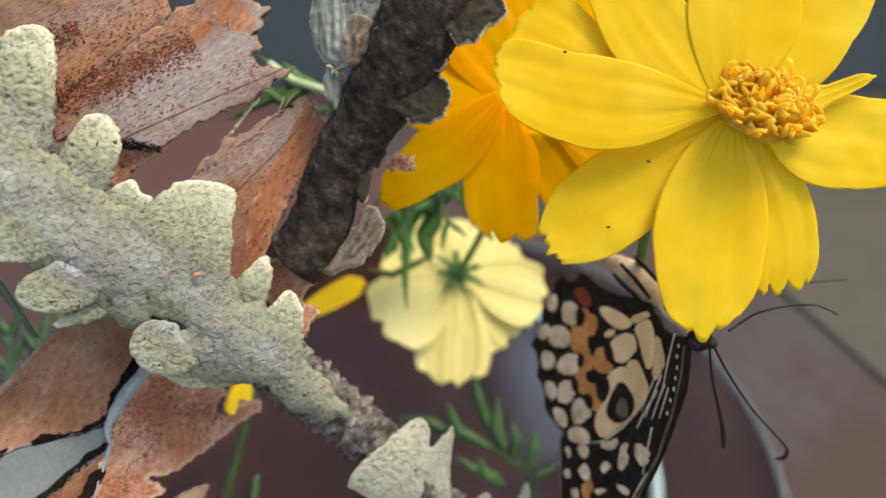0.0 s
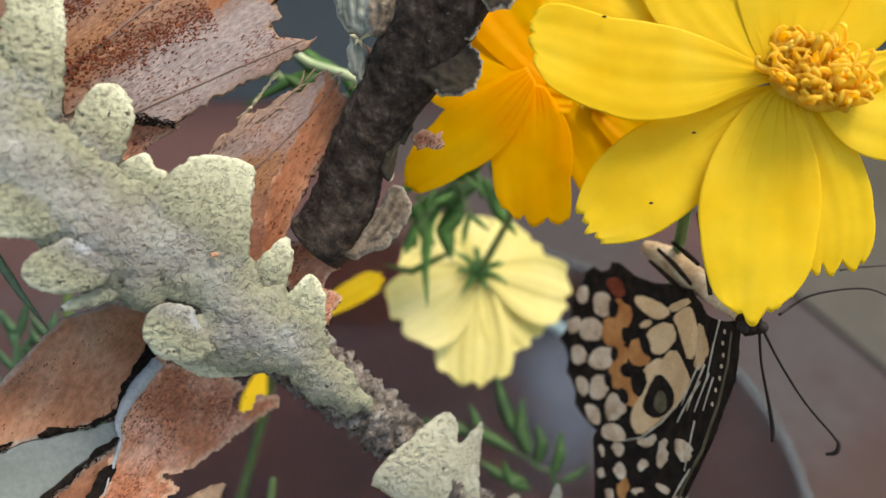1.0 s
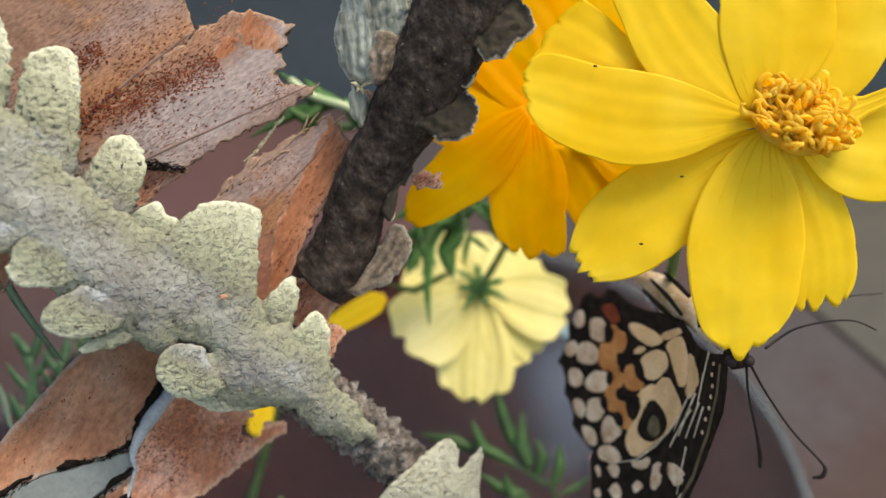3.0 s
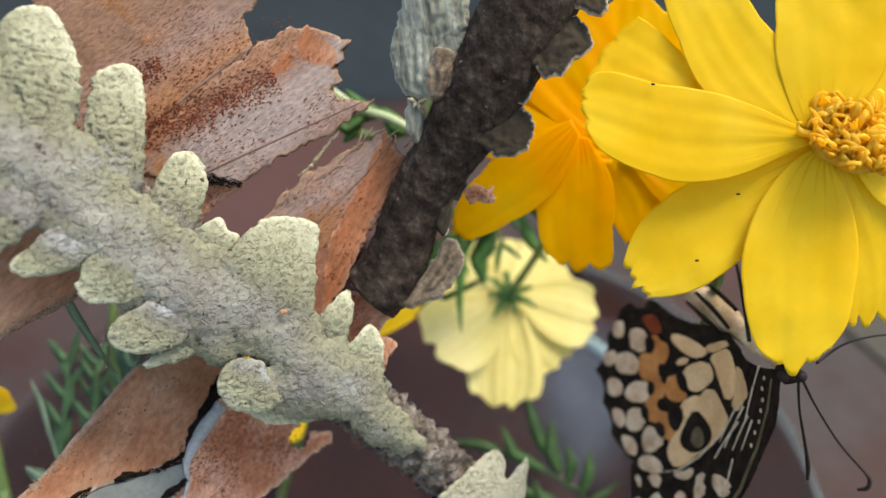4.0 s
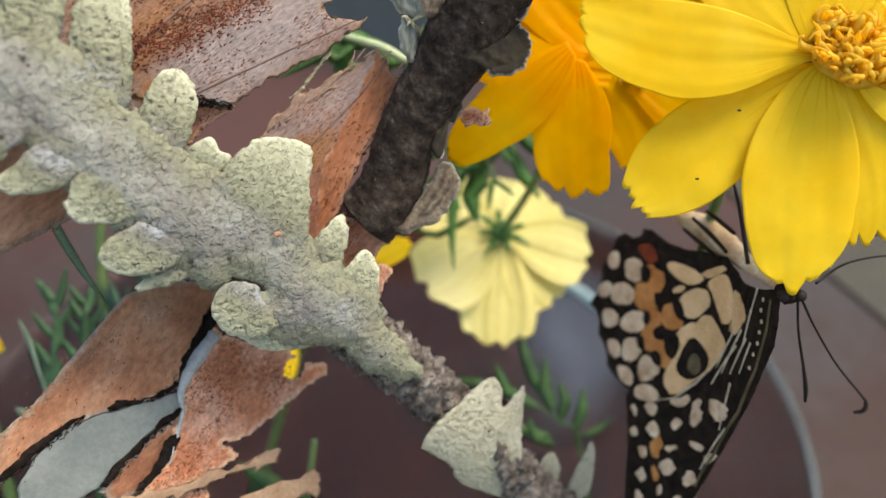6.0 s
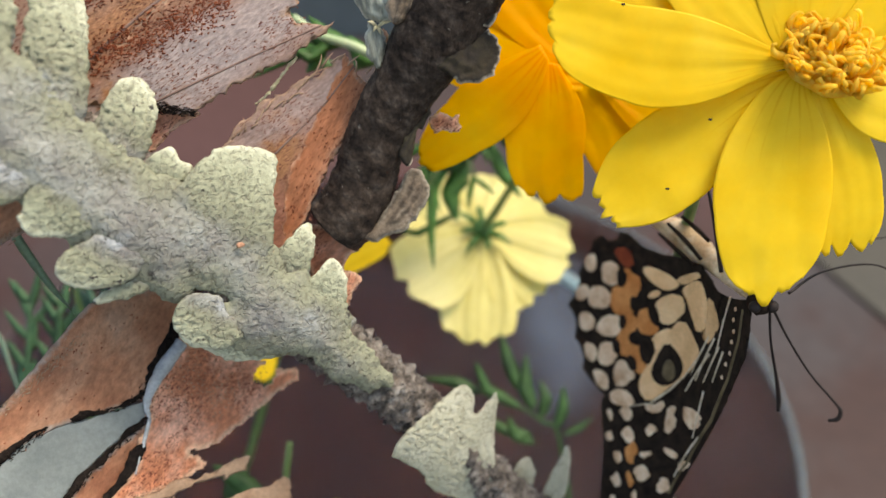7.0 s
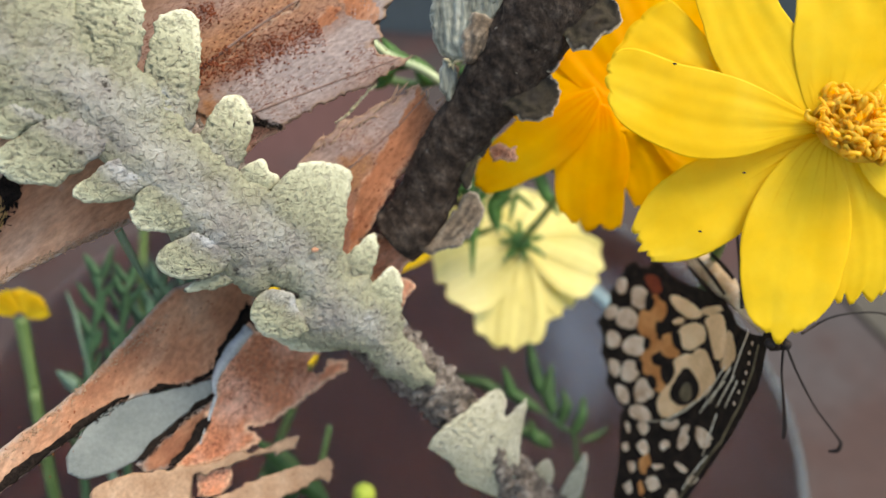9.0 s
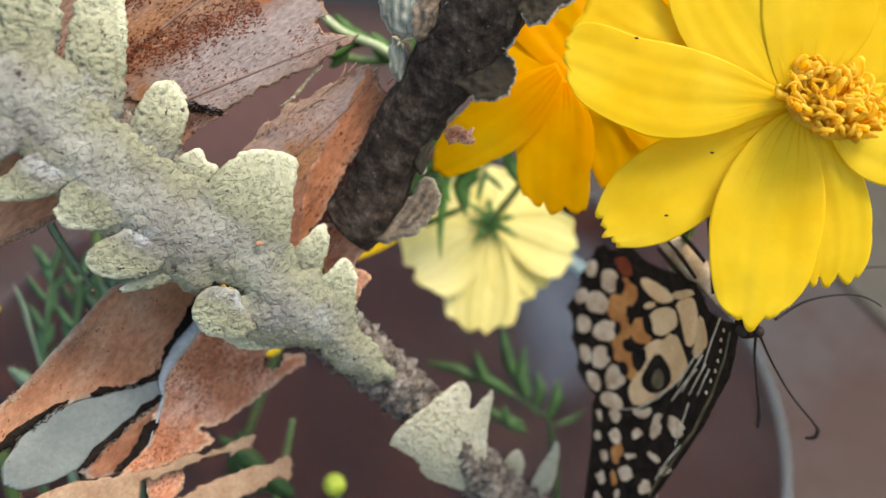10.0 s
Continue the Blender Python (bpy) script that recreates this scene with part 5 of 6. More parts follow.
    for off, size in ((-0.45, 0.42), (0.45, 0.36)):
        part("vein", tube([(x + off * 0.85, y - off * 0.5, z) for x, y, z in ((-64.6, 0.8, 13.9), (-66.7, -2.6, 15.0), (-68.1, -4.6, 15.7), (-70.3, -8.1, 16.8), (-72.6, -12.0, 18.1), (-74.7, -15.8, 19.3), (-76.7, -19.3, 20.4))], (0.1, size, size, size * 1.1, size * 1.1, size, size * 0.8), 8, 0.6, 0.3, 2, 0.8), VEIN, side, "pale ridged wing vein")
    for k, (a, b, spread, count, mat) in enumerate((((-66.6, -2.0), (-65.6, -7.4), (0.7, 0.5), 220, MOTH_BLACK), ((-65.6, -7.4), (-68.2, -12.2), (0.35, 0.4), 60, MOTH_BLACK), ((-68.0, -12.9), (-74.4, -16.0), (0.7, 0.8), 320, MOTH_BLACK), ((-74.0, -17.2), (-75.4, -18.4), (0.7, 0.7), 90, MOTH_BLACK), ((-53.8, -8.7), (-61.8, -13.3), (0.2, 0.2), 90, MOTH_EDGE), ((-61.8, -13.3), (-69.6, -18.3), (0.2, 0.25), 110, MOTH_EDGE), ((-70.0, -17.8), (-76.4, -24.6), (0.4, 0.5), 130, MOTH_EDGE))):
        tufts("hair", mat, side, far, a, b, spread, count, 60 + k, 0.5 if mat is MOTH_BLACK else 0.15, 1.0)


# ---- cosmos flowers ----
def florets(parent, centre, up, radius, height, count, seed):
    rng = random.Random(seed)
    centre, up = np.array(centre, float), np.array(up, float) / np.linalg.norm(up)
    a = np.cross(up, (0, 1, 0))
    a = a / np.linalg.norm(a)
    b = np.cross(up, a)
    part("disc", ball(centre, (radius * 0.9, radius * 0.9, height * 0.6), up, rough=0.15), FLORET, parent, "orange-yellow disc")
    for k in range(count):
        r = radius * math.sqrt((k + 0.5) / count)
        w = k * 2.39996 + rng.uniform(-0.3, 0.3)
        d = a * math.cos(w) + b * math.sin(w)
        root = centre + d * r * 0.85 + up * height * 0.3 * (1 - (r / radius) ** 2)
        lean = up * rng.uniform(0.55, 1.1) * height * (1.0 - 0.35 * (r / radius) ** 2) + d * r * rng.uniform(0.0, 0.45) + np.array([rng.uniform(-0.8, 0.8) for _ in range(3)])
        bend = np.array([rng.uniform(-1.1, 1.1) for _ in range(3)])
        curl = np.array([rng.uniform(-0.9, 0.9) for _ in range(3)])
        fat = rng.uniform(0.28, 0.48)
        part("floret", tube([root, root + lean * 0.45 + bend * 0.6, root + lean * 0.8 + bend, root + lean * 0.95 + bend * 0.5 + curl, root + lean * 0.8 + curl * 1.6], (fat, fat * 1.1, fat * 0.9, fat * 0.6, fat * 0.3), 6, 0.4, 0.22, k, 1.2), FLORET, parent)


def stem_to_floor(parent, points, radius, mat=None):
    part("stem", tube(points, (radius * 0.8, radius, radius * 1.1), 10, 1.5, 0.08, 4), mat or STEM, parent)


def build_yellow_cosmos():
    c = np.array((40.3, 10.4, -1.5))
    flower = thing("yellow_cosmos", (22, -160, -190), "large yellow cosmos flower with toothed petals and orange disc", "flower", "cosmos flowers")
    def ray(rise, layer, bulge, tooth, left, right):
        """One petal: rise of the tip, layer, bulge, depth of the teeth, then its two side lines."""
        seed = int(100 * left[2][0] + left[1][1])
        left, right = ([tuple(0.65 * c[:2] + 0.35 * np.array(line[0]))] + line for line in (left, right))
        part("petal", ray_petal(left, right, lambda x, y: -2.2 + layer + rise * math.hypot(x - c[0], y - c[1]) / 30, bulge, tooth, 4 if tooth == 1.3 else 3, 0.12, 0.03, seed), PETAL, flower)

    ray(1.8, 1.3, 1.2, 0.9, [(33.6, 9.9), (26.5, 6.9), (19.4, 5.5), (15.9, 6.0), (12.4, 7.4), (9.7, 8.9), (8.2, 10.9)], [(34.3, 11.4), (26.5, 14.4), (20.8, 16.3), (15.2, 17.9), (11.7, 18.9), (9.2, 19.1), (7.7, 17.9)])
    ray(0.2, -0.2, 1.4, 0.7, [(33.7, 11.4), (26.6, 13.2), (18.2, 14.4), (12.5, 15.5), (7.9, 17.3)], [(34.4, 12.1), (28.8, 15.3), (24.5, 18.2), (20.3, 21.8), (17.2, 25.0), (14.7, 26.5)])
    ray(0.6, 0.6, 4.0, 1.2, [(34.0, 11.4), (29.4, 13.2), (25.2, 15.5), (21.3, 19.9), (18.9, 24.5), (17.5, 28.8), (17.8, 32.3)], [(35.7, 12.1), (34.5, 16.7), (32.6, 21.6), (30.1, 25.8), (27.7, 29.4), (25.2, 32.2)])
    ray(0.2, 0.9, 4.5, 1.3, [(35.8, 11.7), (33.7, 18.1), (32.1, 22.4), (31.6, 27.3), (32.3, 32.2)], [(40.3, 13.1), (43.4, 17.3), (45.4, 21.5), (46.1, 25.7), (45.9, 29.9), (44.5, 32.7)])
    ray(-1.0, 0.0, 3.5, 1.2, [(40.0, 11.7), (42.2, 17.4), (44.3, 21.6), (46.1, 25.9), (47.9, 29.2)], [(42.8, 11.0), (47.7, 14.1), (52.0, 18.0), (54.9, 21.5), (56.3, 25.1)])
    ray(1.5, 0.7, 2.2, 0.5, [(42.7, 9.9), (46.8, 12.6), (50.2, 14.0), (53.2, 15.0)], [(43.4, 9.2), (47.5, 10.7), (50.5, 11.5), (53.6, 13.2)])
    ray(-1.0, 0.1, 3.5, 1.2, [(42.8, 10.6), (47.7, 11.3), (52.7, 12.0), (57.6, 12.3), (61.4, 10.5)], [(42.1, 7.5), (45.3, 3.8), (49.2, 1.4), (53.4, 0.2), (59.0, 1.0)])
    ray(-2.8, -0.3, 1.6, 2.4, [(38.6, 8.2), (39.8, 1.2), (40.6, -6.0), (41.0, -10.0), (41.4, -12.8)], [(42.2, 7.5), (45.8, 2.5), (48.5, -2.1), (49.9, -5.7), (49.9, -9.6), (48.6, -12.0)])
    ray(-2.5, 0.3, 0.8, 1.3, [(35.9, 9.3), (30.4, 7.8), (24.8, 5.7), (19.9, 4.2), (16.3, 1.7), (14.2, -1.5), (13.2, -5.1)], [(37.3, 8.2), (33.8, 4.8), (30.4, -0.2), (27.3, -4.8), (24.2, -7.9), (19.9, -9.4), (16.3, -9.5)])
    ray(-0.9, 0.8, 3.1, 1.6, [(35.5, 8.9), (31.6, 3.3), (29.0, -2.3), (27.8, -6.6), (28.1, -10.9), (29.4, -15.2), (30.8, -16.8)], [(38.2, 8.6), (40.4, 2.5), (41.8, -3.8), (42.2, -8.8), (41.2, -13.1), (39.1, -15.9)])
    for x, y, z in ((26.7, 3.7, 0.4), (16.0, 17.3, 1.2), (21.8, -4.6, -0.4)):
        part("fleck", ball((x, y, z), (0.3, 0.15, 0.15), (0.3, 0.1, 1.0), 6, 8, 0.3), HORN, flower, "tiny dark fleck")
    florets(flower, c + np.array((1.0, 0.0, -0.4)), (0.18, 0.62, 0.76), 6.0, 3.6, 260, 5)
    part("calyx", ball(c + np.array((0, 0, -3.4)), (3.4, 3.4, 2.0)), GREEN, flower)
    stem_to_floor(flower, [c + np.array((0, 0, -5.0))] + [(x - 9.0, y, z) for x, y, z in [(40.7, 6.0, -12.0), (39.4, -6.8, -22.0), (44.4, -22.1, -55.0), (42.5, -43.7, -62.0), (44.2, -77.2, -78.0)]] + [(22, -160, -190)], 0.9)


def build_orange_cosmos():
    c = np.array((16.8, 12.0, -22.0))
    flower = thing("orange_cosmos", (-70, -165, -170), "orange-yellow cosmos flower tucked behind a larger bloom", "flower", "cosmos flowers")
    up = (-0.1, 0.1, 1.0)
    for dx, dy, dz, width, seed in ((5.0, 21.0, -2, 7.4, 2), (17, 11, -2, 7.4, 3), (-9.5, 18.5, -2, 8.6, 4), (18.5, -7.5, -3.5, 6.8, 5),
                                    (-19.0, 5.5, -3.0, 8.2, 8)):
        tip = np.array((dx - 4.2, dy + 2.2, dz))
        root = c + tip / np.linalg.norm(tip) * 1.5 + np.array((0, 0, -0.6 + 0.12 * seed))
        part("petal", petal(root, c + tip, up, width, 0.06, 0.02, 3, 0.08, 0.45, 0.42, seed + 20), ORANGE, flower)
    for rise, layer, bulge, tooth, left, right in (
            (-2.0, 1.9, 1.6, 0.5, [(8.3, 15.8), (2.0, 11.9), (-3.1, 9.7), (-7.2, 6.1), (-9.1, 2.6)], [(9.5, 13.7), (6.6, 7.9), (2.0, 2.5), (-2.7, -0.7), (-7.0, -2.1)]),
            (-2.0, 1.0, 2.2, 1.9, [(8.3, 13.7), (5.4, 8.3), (3.3, 2.4), (3.5, -1.4), (4.8, -4.3)], [(10.8, 13.2), (13.3, 7.4), (14.6, 0.7), (14.8, -4.4), (14.4, -5.9)]),
            (-3.0, 0.2, 1.0, 1.0, [(10.4, 12.8), (12.1, 6.6), (14.6, 0.7), (16.8, -2.7)], [(11.6, 14.5), (17.1, 11.5), (21.3, 8.6), (22.9, 5.7), (21.8, 1.5)])):
        part("petal", ray_petal(left, right, lambda x, y: -22.4 + layer + rise * math.hypot(x - 12.6, y - 14.2) / 25, bulge, tooth, 3, 0.16, 0.05, int(10 * left[2][0])), ORANGE, flower)
    florets(flower, c + np.array((1.5, -0.5, 0.0)), up, 1.8, 1.0, 18, 6)
    part("calyx", ball(c + np.array((0, 0, -3.0)), (2.8, 2.8, 1.8)), GREEN, flower)
    stem_to_floor(flower, [c + np.array((0, 0, -4.0)), (11.0, 16.0, -38.0)] + [(-39.6, 24.0, -63.9), (-27.5, 18.3, -60.9), (-17.6, 18.9, -57.9), (-10.2, 25.3, -54.9), (-5.1, 31.7, -51.9)][::-1][1:] + [(-58.0, 27.0, -66.9), (-78.0, 2.0, -71.9), (-82.0, -40.0, -79.9), (-78.0, -78.2, -87.9)] + [(-70.0, -165.0, -170.0)], 0.9)
    for line in [[(-17.6, 18.9, -57.9), (-13.9, 17.5, -56.9), (-11.5, 13.6, -56.9)], [(-18.6, 18.3, -57.9), (-20.8, 19.6, -56.9), (-23.2, 23.0, -56.9)], [(-16.6, 19.5, -57.9), (-13.9, 15.9, -55.9), (-14.6, 12.8, -55.9)], [(-13.8, 21.7, -56.9), (-11.5, 18.7, -55.9), (-9.8, 16.3, -55.9)]]:
        part("leaflet", blade(line, 1.8, (0.1, 0.2, 1)), GREEN, flower)


def build_pale_cosmos():
    c = np.array((2.4, -14.3, -97.0))
    flower = thing("pale_cosmos", (2, 34, -36), "pale cream-yellow cosmos flower seen from its back", "flower", "cosmos flowers")
    back = np.array((0.08, 0.42, 0.9))
    tips = ((-1.5, -25.0, 11.0, 8.6, 1), (-17.5, -12.0, 12.0, 9.6, 2), (12.5, -16.0, 4.5, 8.4, 3), (20.6, -6.2, 2.0, 8.2, 4),
            (13.5, 7.6, -9.0, 8.0, 5), (-1.5, 13.5, -11.5, 8.4, 6), (-16.5, 8.0, -2.0, 8.6, 7))
    for dx, dy, dz, width, seed in tips:
        tip = np.array((dx, dy, dz - 3.0))
        root = c + tip / np.linalg.norm(tip) * 1.6 + back * (-1.2 - 0.15 * (seed % 3))
        part("petal", petal(root, c + tip, back, width, 0.10, -0.06, 3, 0.08, 1.15, 0.3, seed + 40, thick=0.15), PALE, flower)
    part("calyx", ball(c + back * 0.6, (2.5, 2.5, 1.8), back), GREEN, flower, "green calyx")
    a = np.cross(back, (1, 0, 0))
    a, b = a / np.linalg.norm(a), np.array((1.0, 0.0, 0.0))
    for k in range(8):
        w = 2 * math.pi * k / 8 + 0.2
        d = math.cos(w) * b + math.sin(w) * a
        part("sepal", blade([c + back * 0.4 + d * 1.5, c + back * 1.6 + d * 4, c + back * 1.2 + d * (5.5 + 2 * (k % 2))], 0.7, tuple(back)), GREEN, flower)
    stem = part("stem", tube([(2.4, -14.3, -97.0), (5.0, -9.9, -90.0), (7.6, -4.7, -80.0), (9.7, 0.8, -70.0), (12.0, 6.9, -60.0), (17.3, 16.1, -48.0)], (1.0, 0.75, 0.75, 0.8), 10, 0.8, 0.05, 3), STEM, flower)
    for pts, w in (([(-3, 3, -84), (-8, -4, -80), (-9, -14, -80), (-8.5, -22, -80)], 0.9), ([(-1, 2, -84), (-5, -6, -82), (-3.5, -12, -82)], 1.9),
                   ([(-2, 3, -83), (-10, -3, -82), (-14, -10, -84)], 1.2), ([(2, 4, -82), (-4, 0, -80), (-12, 1, -80)], 1.4), ([(3, 5, -80), (6, -2, -80), (10, -7, -82)], 1.3),
                   ([(-3, -10, -84), (-12, -14.5, -85), (-18, -13, -86)], 0.7), ([(-6, 2, -82), (-13, -3, -82), (-17, -9, -83)], 1.0),
                   ([(3, 8, -78), (-2, 6, -77), (-8, 9, -77)], 1.8), ([(4, 8, -77), (8, 4, -78), (12, 3, -80)], 1.6)):
        part("leaf", blade(pts, w, (0.1, 0.1, 1)), GREEN, flower)
    rng = random.Random(31)
    for k in range(16):
        q = np.array((rng.uniform(-12, 3), rng.uniform(-6, 8), rng.uniform(-82, -77)))
        w = rng.uniform(-2.9, -0.6)
        size = rng.uniform(5, 9)
        d = np.array((math.cos(w), math.sin(w), rng.uniform(-0.2, 0.3)))
        part("leaf", blade([q, q + d * size * 0.5, q + d * size + np.array((rng.uniform(-1, 1), 0, 0))], rng.uniform(0.4, 0.9), (0.1, 0.1, 1)), GREEN, flower)
        part("leafstalk", tube([(-2.0, 4.0, -82.0), (q + np.array((-2.0, 4.0, -82.0))) / 2 + np.array((0, 0.6, 0)), q], (0.25, 0.2), 6, 1.0), STEM, flower)
    part("twiglet", tube([(6, 16, -66), (3, 8, -78), (-3, 3, -84), (-9, -3, -81)], (0.6, 0.5, 0.3), 8, 1.0), STEM, flower)


# ---- the butterfly under the yellow flower ----
def build_butterfly():
    level = lambda x, y: -78.3 + 1.614 * x - 0.152 * y + (0.6 * max(0.0, x - 28.0) ** 2 if x < 33 else 15.0 + 6 * (x - 33))
    fly = thing("lime_butterfly", (33.0, -18.5, -8.0), "black and cream butterfly with orange spots hanging from a petal", "butterfly")
    fore = part("forewing", slab([(31.8, -18.6), (32.7, -19.5), (33.5, -18.7), (33.4, -22.1), (33.2, -26.3), (32.6, -31.2), (31.8, -37.1), (30.5, -44.1), (29.0, -50.4), (26.3, -57.9), (23.2, -64.2), (20.6, -66.7), (19.8, -58.6), (19.9, -53.8), (20.4, -48.6), (20.2, -42.9), (20.2, -39.0), (24.0, -37.2), (30.2, -29.2)], lambda x, y: level(x, y) - 0.5, 0.25, 0.1, 0.25, 0, 3, None, 0.04, 31, soft=True), BLACK_SCALES, fly, "black forewing with cream spots")
    hind = part("hindwing", slab([(19.2, -15.1), (19.5, -13.7), (20.7, -12.8), (21.7, -13.6), (22.7, -13.1), (23.0, -12.0), (24.0, -12.1), (25.9, -14.0), (27.9, -15.0), (29.8, -15.1), (31.2, -15.7), (32.2, -19.4), (31.9, -23.7), (31.5, -27.6), (29.8, -33.9), (26.9, -38.1), (22.6, -40.0), (20.0, -38.6), (18.4, -36.6), (17.7, -35.5), (17.8, -33.7), (17.3, -31.6), (16.6, -30.7), (16.9, -28.1), (16.4, -26.3), (15.7, -25.3), (16.3, -24.0), (17.1, -22.2), (17.4, -20.7), (17.4, -19.0), (18.2, -17.4)], level, 0.25, 0.12, 0.25, 0, 3, None, 0.1, 32), BLACK_SCALES, fly, "scalloped black hindwing with cream and orange cells")

    def cell(name, mat, outline, parent, up=0.16, seed=1):
        line = np.array(outline)
        line = rounded(line.mean(0) + (1.02 if mat is WHITE_SCALES else 1.15) * (line - line.mean(0)), 1)
        part(name, slab(line, lambda x, y: level(x, y) + up, 0.22, 0.06, 0.2, 0, 3, None, 0.3, seed), mat, parent)
    cell("cream_spot", WHITE_SCALES, [(25.6, -39.1), (26.9, -37.4), (28.0, -37.8), (27.4, -39.4), (26.3, -39.9)], fore, -0.36, 1)
    cell("cream_spot", WHITE_SCALES, [(27.8, -41.0), (28.0, -38.9), (28.8, -37.3), (29.1, -39.0), (28.9, -41.1), (27.9, -42.3)], fore, -0.36, 2)
    cell("cream_spot", WHITE_SCALES, [(29.5, -38.2), (30.1, -36.8), (30.9, -37.0), (30.8, -38.9), (30.1, -40.1), (29.6, -39.5)], fore, -0.36, 3)
    cell("cream_spot", WHITE_SCALES, [(22.3, -40.7), (23.5, -39.2), (24.2, -41.0), (23.1, -42.4)], fore, -0.36, 4)
    cell("cream_spot", WHITE_SCALES, [(22.6, -43.7), (23.9, -42.7), (24.3, -45.0), (23.2, -46.2)], fore, -0.36, 5)
    cell("cream_spot", WHITE_SCALES, [(25.7, -42.4), (26.5, -41.3), (27.1, -42.1), (26.4, -43.5), (25.7, -43.5)], fore, -0.36, 6)
    cell("cream_spot", WHITE_SCALES, [(27.2, -44.5), (28.8, -44.3), (29.4, -44.6), (28.6, -45.9)], fore, -0.36, 7)
    cell("cream_spot", WHITE_SCALES, [(28.9, -46.9), (29.9, -44.6), (30.1, -45.3), (29.2, -47.2)], fore, -0.36, 8)
    cell("cream_spot", WHITE_SCALES, [(23.9, -49.6), (25.2, -48.0), (26.1, -48.8), (25.6, -50.6), (24.4, -51.1)], fore, -0.36, 9)
    cell("cream_spot", WHITE_SCALES, [(26.6, -50.3), (27.7, -48.7), (28.4, -49.5), (28.0, -51.2), (26.9, -51.7)], fore, -0.36, 10)
    cell("cream_spot", WHITE_SCALES, [(20.5, -41.4), (21.2, -40.7), (21.8, -42.3), (21.0, -43.3)], fore, -0.36, 11)
    cell("cream_spot", WHITE_SCALES, [(20.5, -45.2), (21.4, -44.4), (21.8, -45.7), (20.9, -46.6)], fore, -0.36, 12)
    cell("cream_spot", WHITE_SCALES, [(21.4, -48.1), (22.3, -47.1), (22.8, -48.3), (21.9, -49.8)], fore, -0.36, 13)
    cell("cream_spot", WHITE_SCALES, [(21.1, -52.0), (22.1, -50.7), (22.5, -52.6), (21.6, -53.8)], fore, -0.36, 14)
    cell("cream_spot", WHITE_SCALES, [(20.8, -56.0), (21.6, -54.5), (22.2, -56.1), (21.2, -57.7)], fore, -0.36, 15)
    cell("cream_spot", WHITE_SCALES, [(24.7, -46.5), (26.4, -45.6), (25.9, -46.8), (25.0, -47.3)], fore, -0.36, 16)
    cell("cream_spot", WHITE_SCALES, [(23.5, -53.5), (24.3, -52.4), (24.5, -53.8), (23.8, -54.6)], fore, -0.36, 17)
    cell("cream_spot", WHITE_SCALES, [(25.4, -54.4), (26.5, -53.1), (27.0, -54.3), (26.0, -55.5)], fore, -0.36, 18)
    cell("cream_spot", WHITE_SCALES, [(22.9, -57.0), (24.0, -55.6), (24.5, -56.8), (23.3, -58.3)], fore, -0.36, 19)
    cell("amber_spot", AMBER, [(23.0, -47.1), (23.9, -45.2), (24.5, -46.2), (24.1, -48.4), (23.4, -48.8)], fore, -0.36, 1)
    cell("amber_spot", AMBER, [(23.2, -50.7), (23.8, -49.9), (24.0, -51.6), (23.4, -52.5)], fore, -0.36, 2)
    def mark(name, mat, outline, up, jag=0.12, grow=0.1):
        line = rough_line(rounded(outline, 1), 0.0, 0.35, 0)
        way = np.roll(line, -1, axis=0) - np.roll(line, 1, axis=0)
        out = np.stack([way[:, 1], -way[:, 0]], 1) / (np.linalg.norm(way, axis=1, keepdims=True) + 1e-9)
        turn = np.sign(np.sum(line[:, 0] * np.roll(line[:, 1], -1) - np.roll(line[:, 0], -1) * line[:, 1]))
        part(name, slab(line + out * turn * grow, lambda x, y: level(x, y) + up, 0.2, 0.05, 0.15, 0, 3, None, jag, 7), mat, hind)
    mark("white_cell", WHITE_SCALES, [(20.6, -17.5), (22.2, -17.0), (22.8, -18.4), (22.6, -20.1), (21.8, -20.8), (20.7, -20.2)], 0.16, 0.14, 0.20)
    mark("white_cell", WHITE_SCALES, [(19.1, -21.5), (20.7, -21.2), (21.6, -22.7), (21.2, -24.4), (19.9, -24.9), (18.5, -24.3)], 0.16, 0.14, 0.20)
    mark("white_cell", WHITE_SCALES, [(20.8, -26.0), (22.7, -25.6), (22.9, -27.3), (22.1, -28.9), (20.2, -29.2), (19.7, -28.1)], 0.16, 0.14, 0.20)
    mark("white_cell", WHITE_SCALES, [(20.4, -30.5), (22.0, -30.2), (22.3, -31.9), (21.2, -33.9), (19.9, -34.0), (19.9, -32.2)], 0.16, 0.14, 0.20)
    mark("white_cell", WHITE_SCALES, [(22.7, -32.6), (24.0, -33.4), (24.3, -34.7), (23.1, -36.6), (21.9, -36.8), (21.9, -34.4)], 0.16, 0.14, 0.20)
    mark("white_cell", WHITE_SCALES, [(21.6, -38.0), (23.1, -37.2), (24.2, -38.4), (23.9, -39.5), (22.0, -40.0), (21.3, -39.3)], 0.16, 0.14, 0.20)
    mark("white_cell", WHITE_SCALES, [(18.6, -16.4), (19.7, -16.1), (19.6, -18.0), (18.9, -19.0), (18.3, -18.2)], 0.16, 0.14, 0.20)
    mark("white_cell", WHITE_SCALES, [(17.0, -22.3), (18.2, -21.2), (18.7, -22.0), (18.1, -23.6), (17.0, -24.0)], 0.16, 0.14, 0.20)
    mark("white_cell", WHITE_SCALES, [(17.5, -26.2), (18.7, -26.0), (19.5, -27.3), (18.6, -29.0), (17.4, -28.8)], 0.16, 0.14, 0.20)
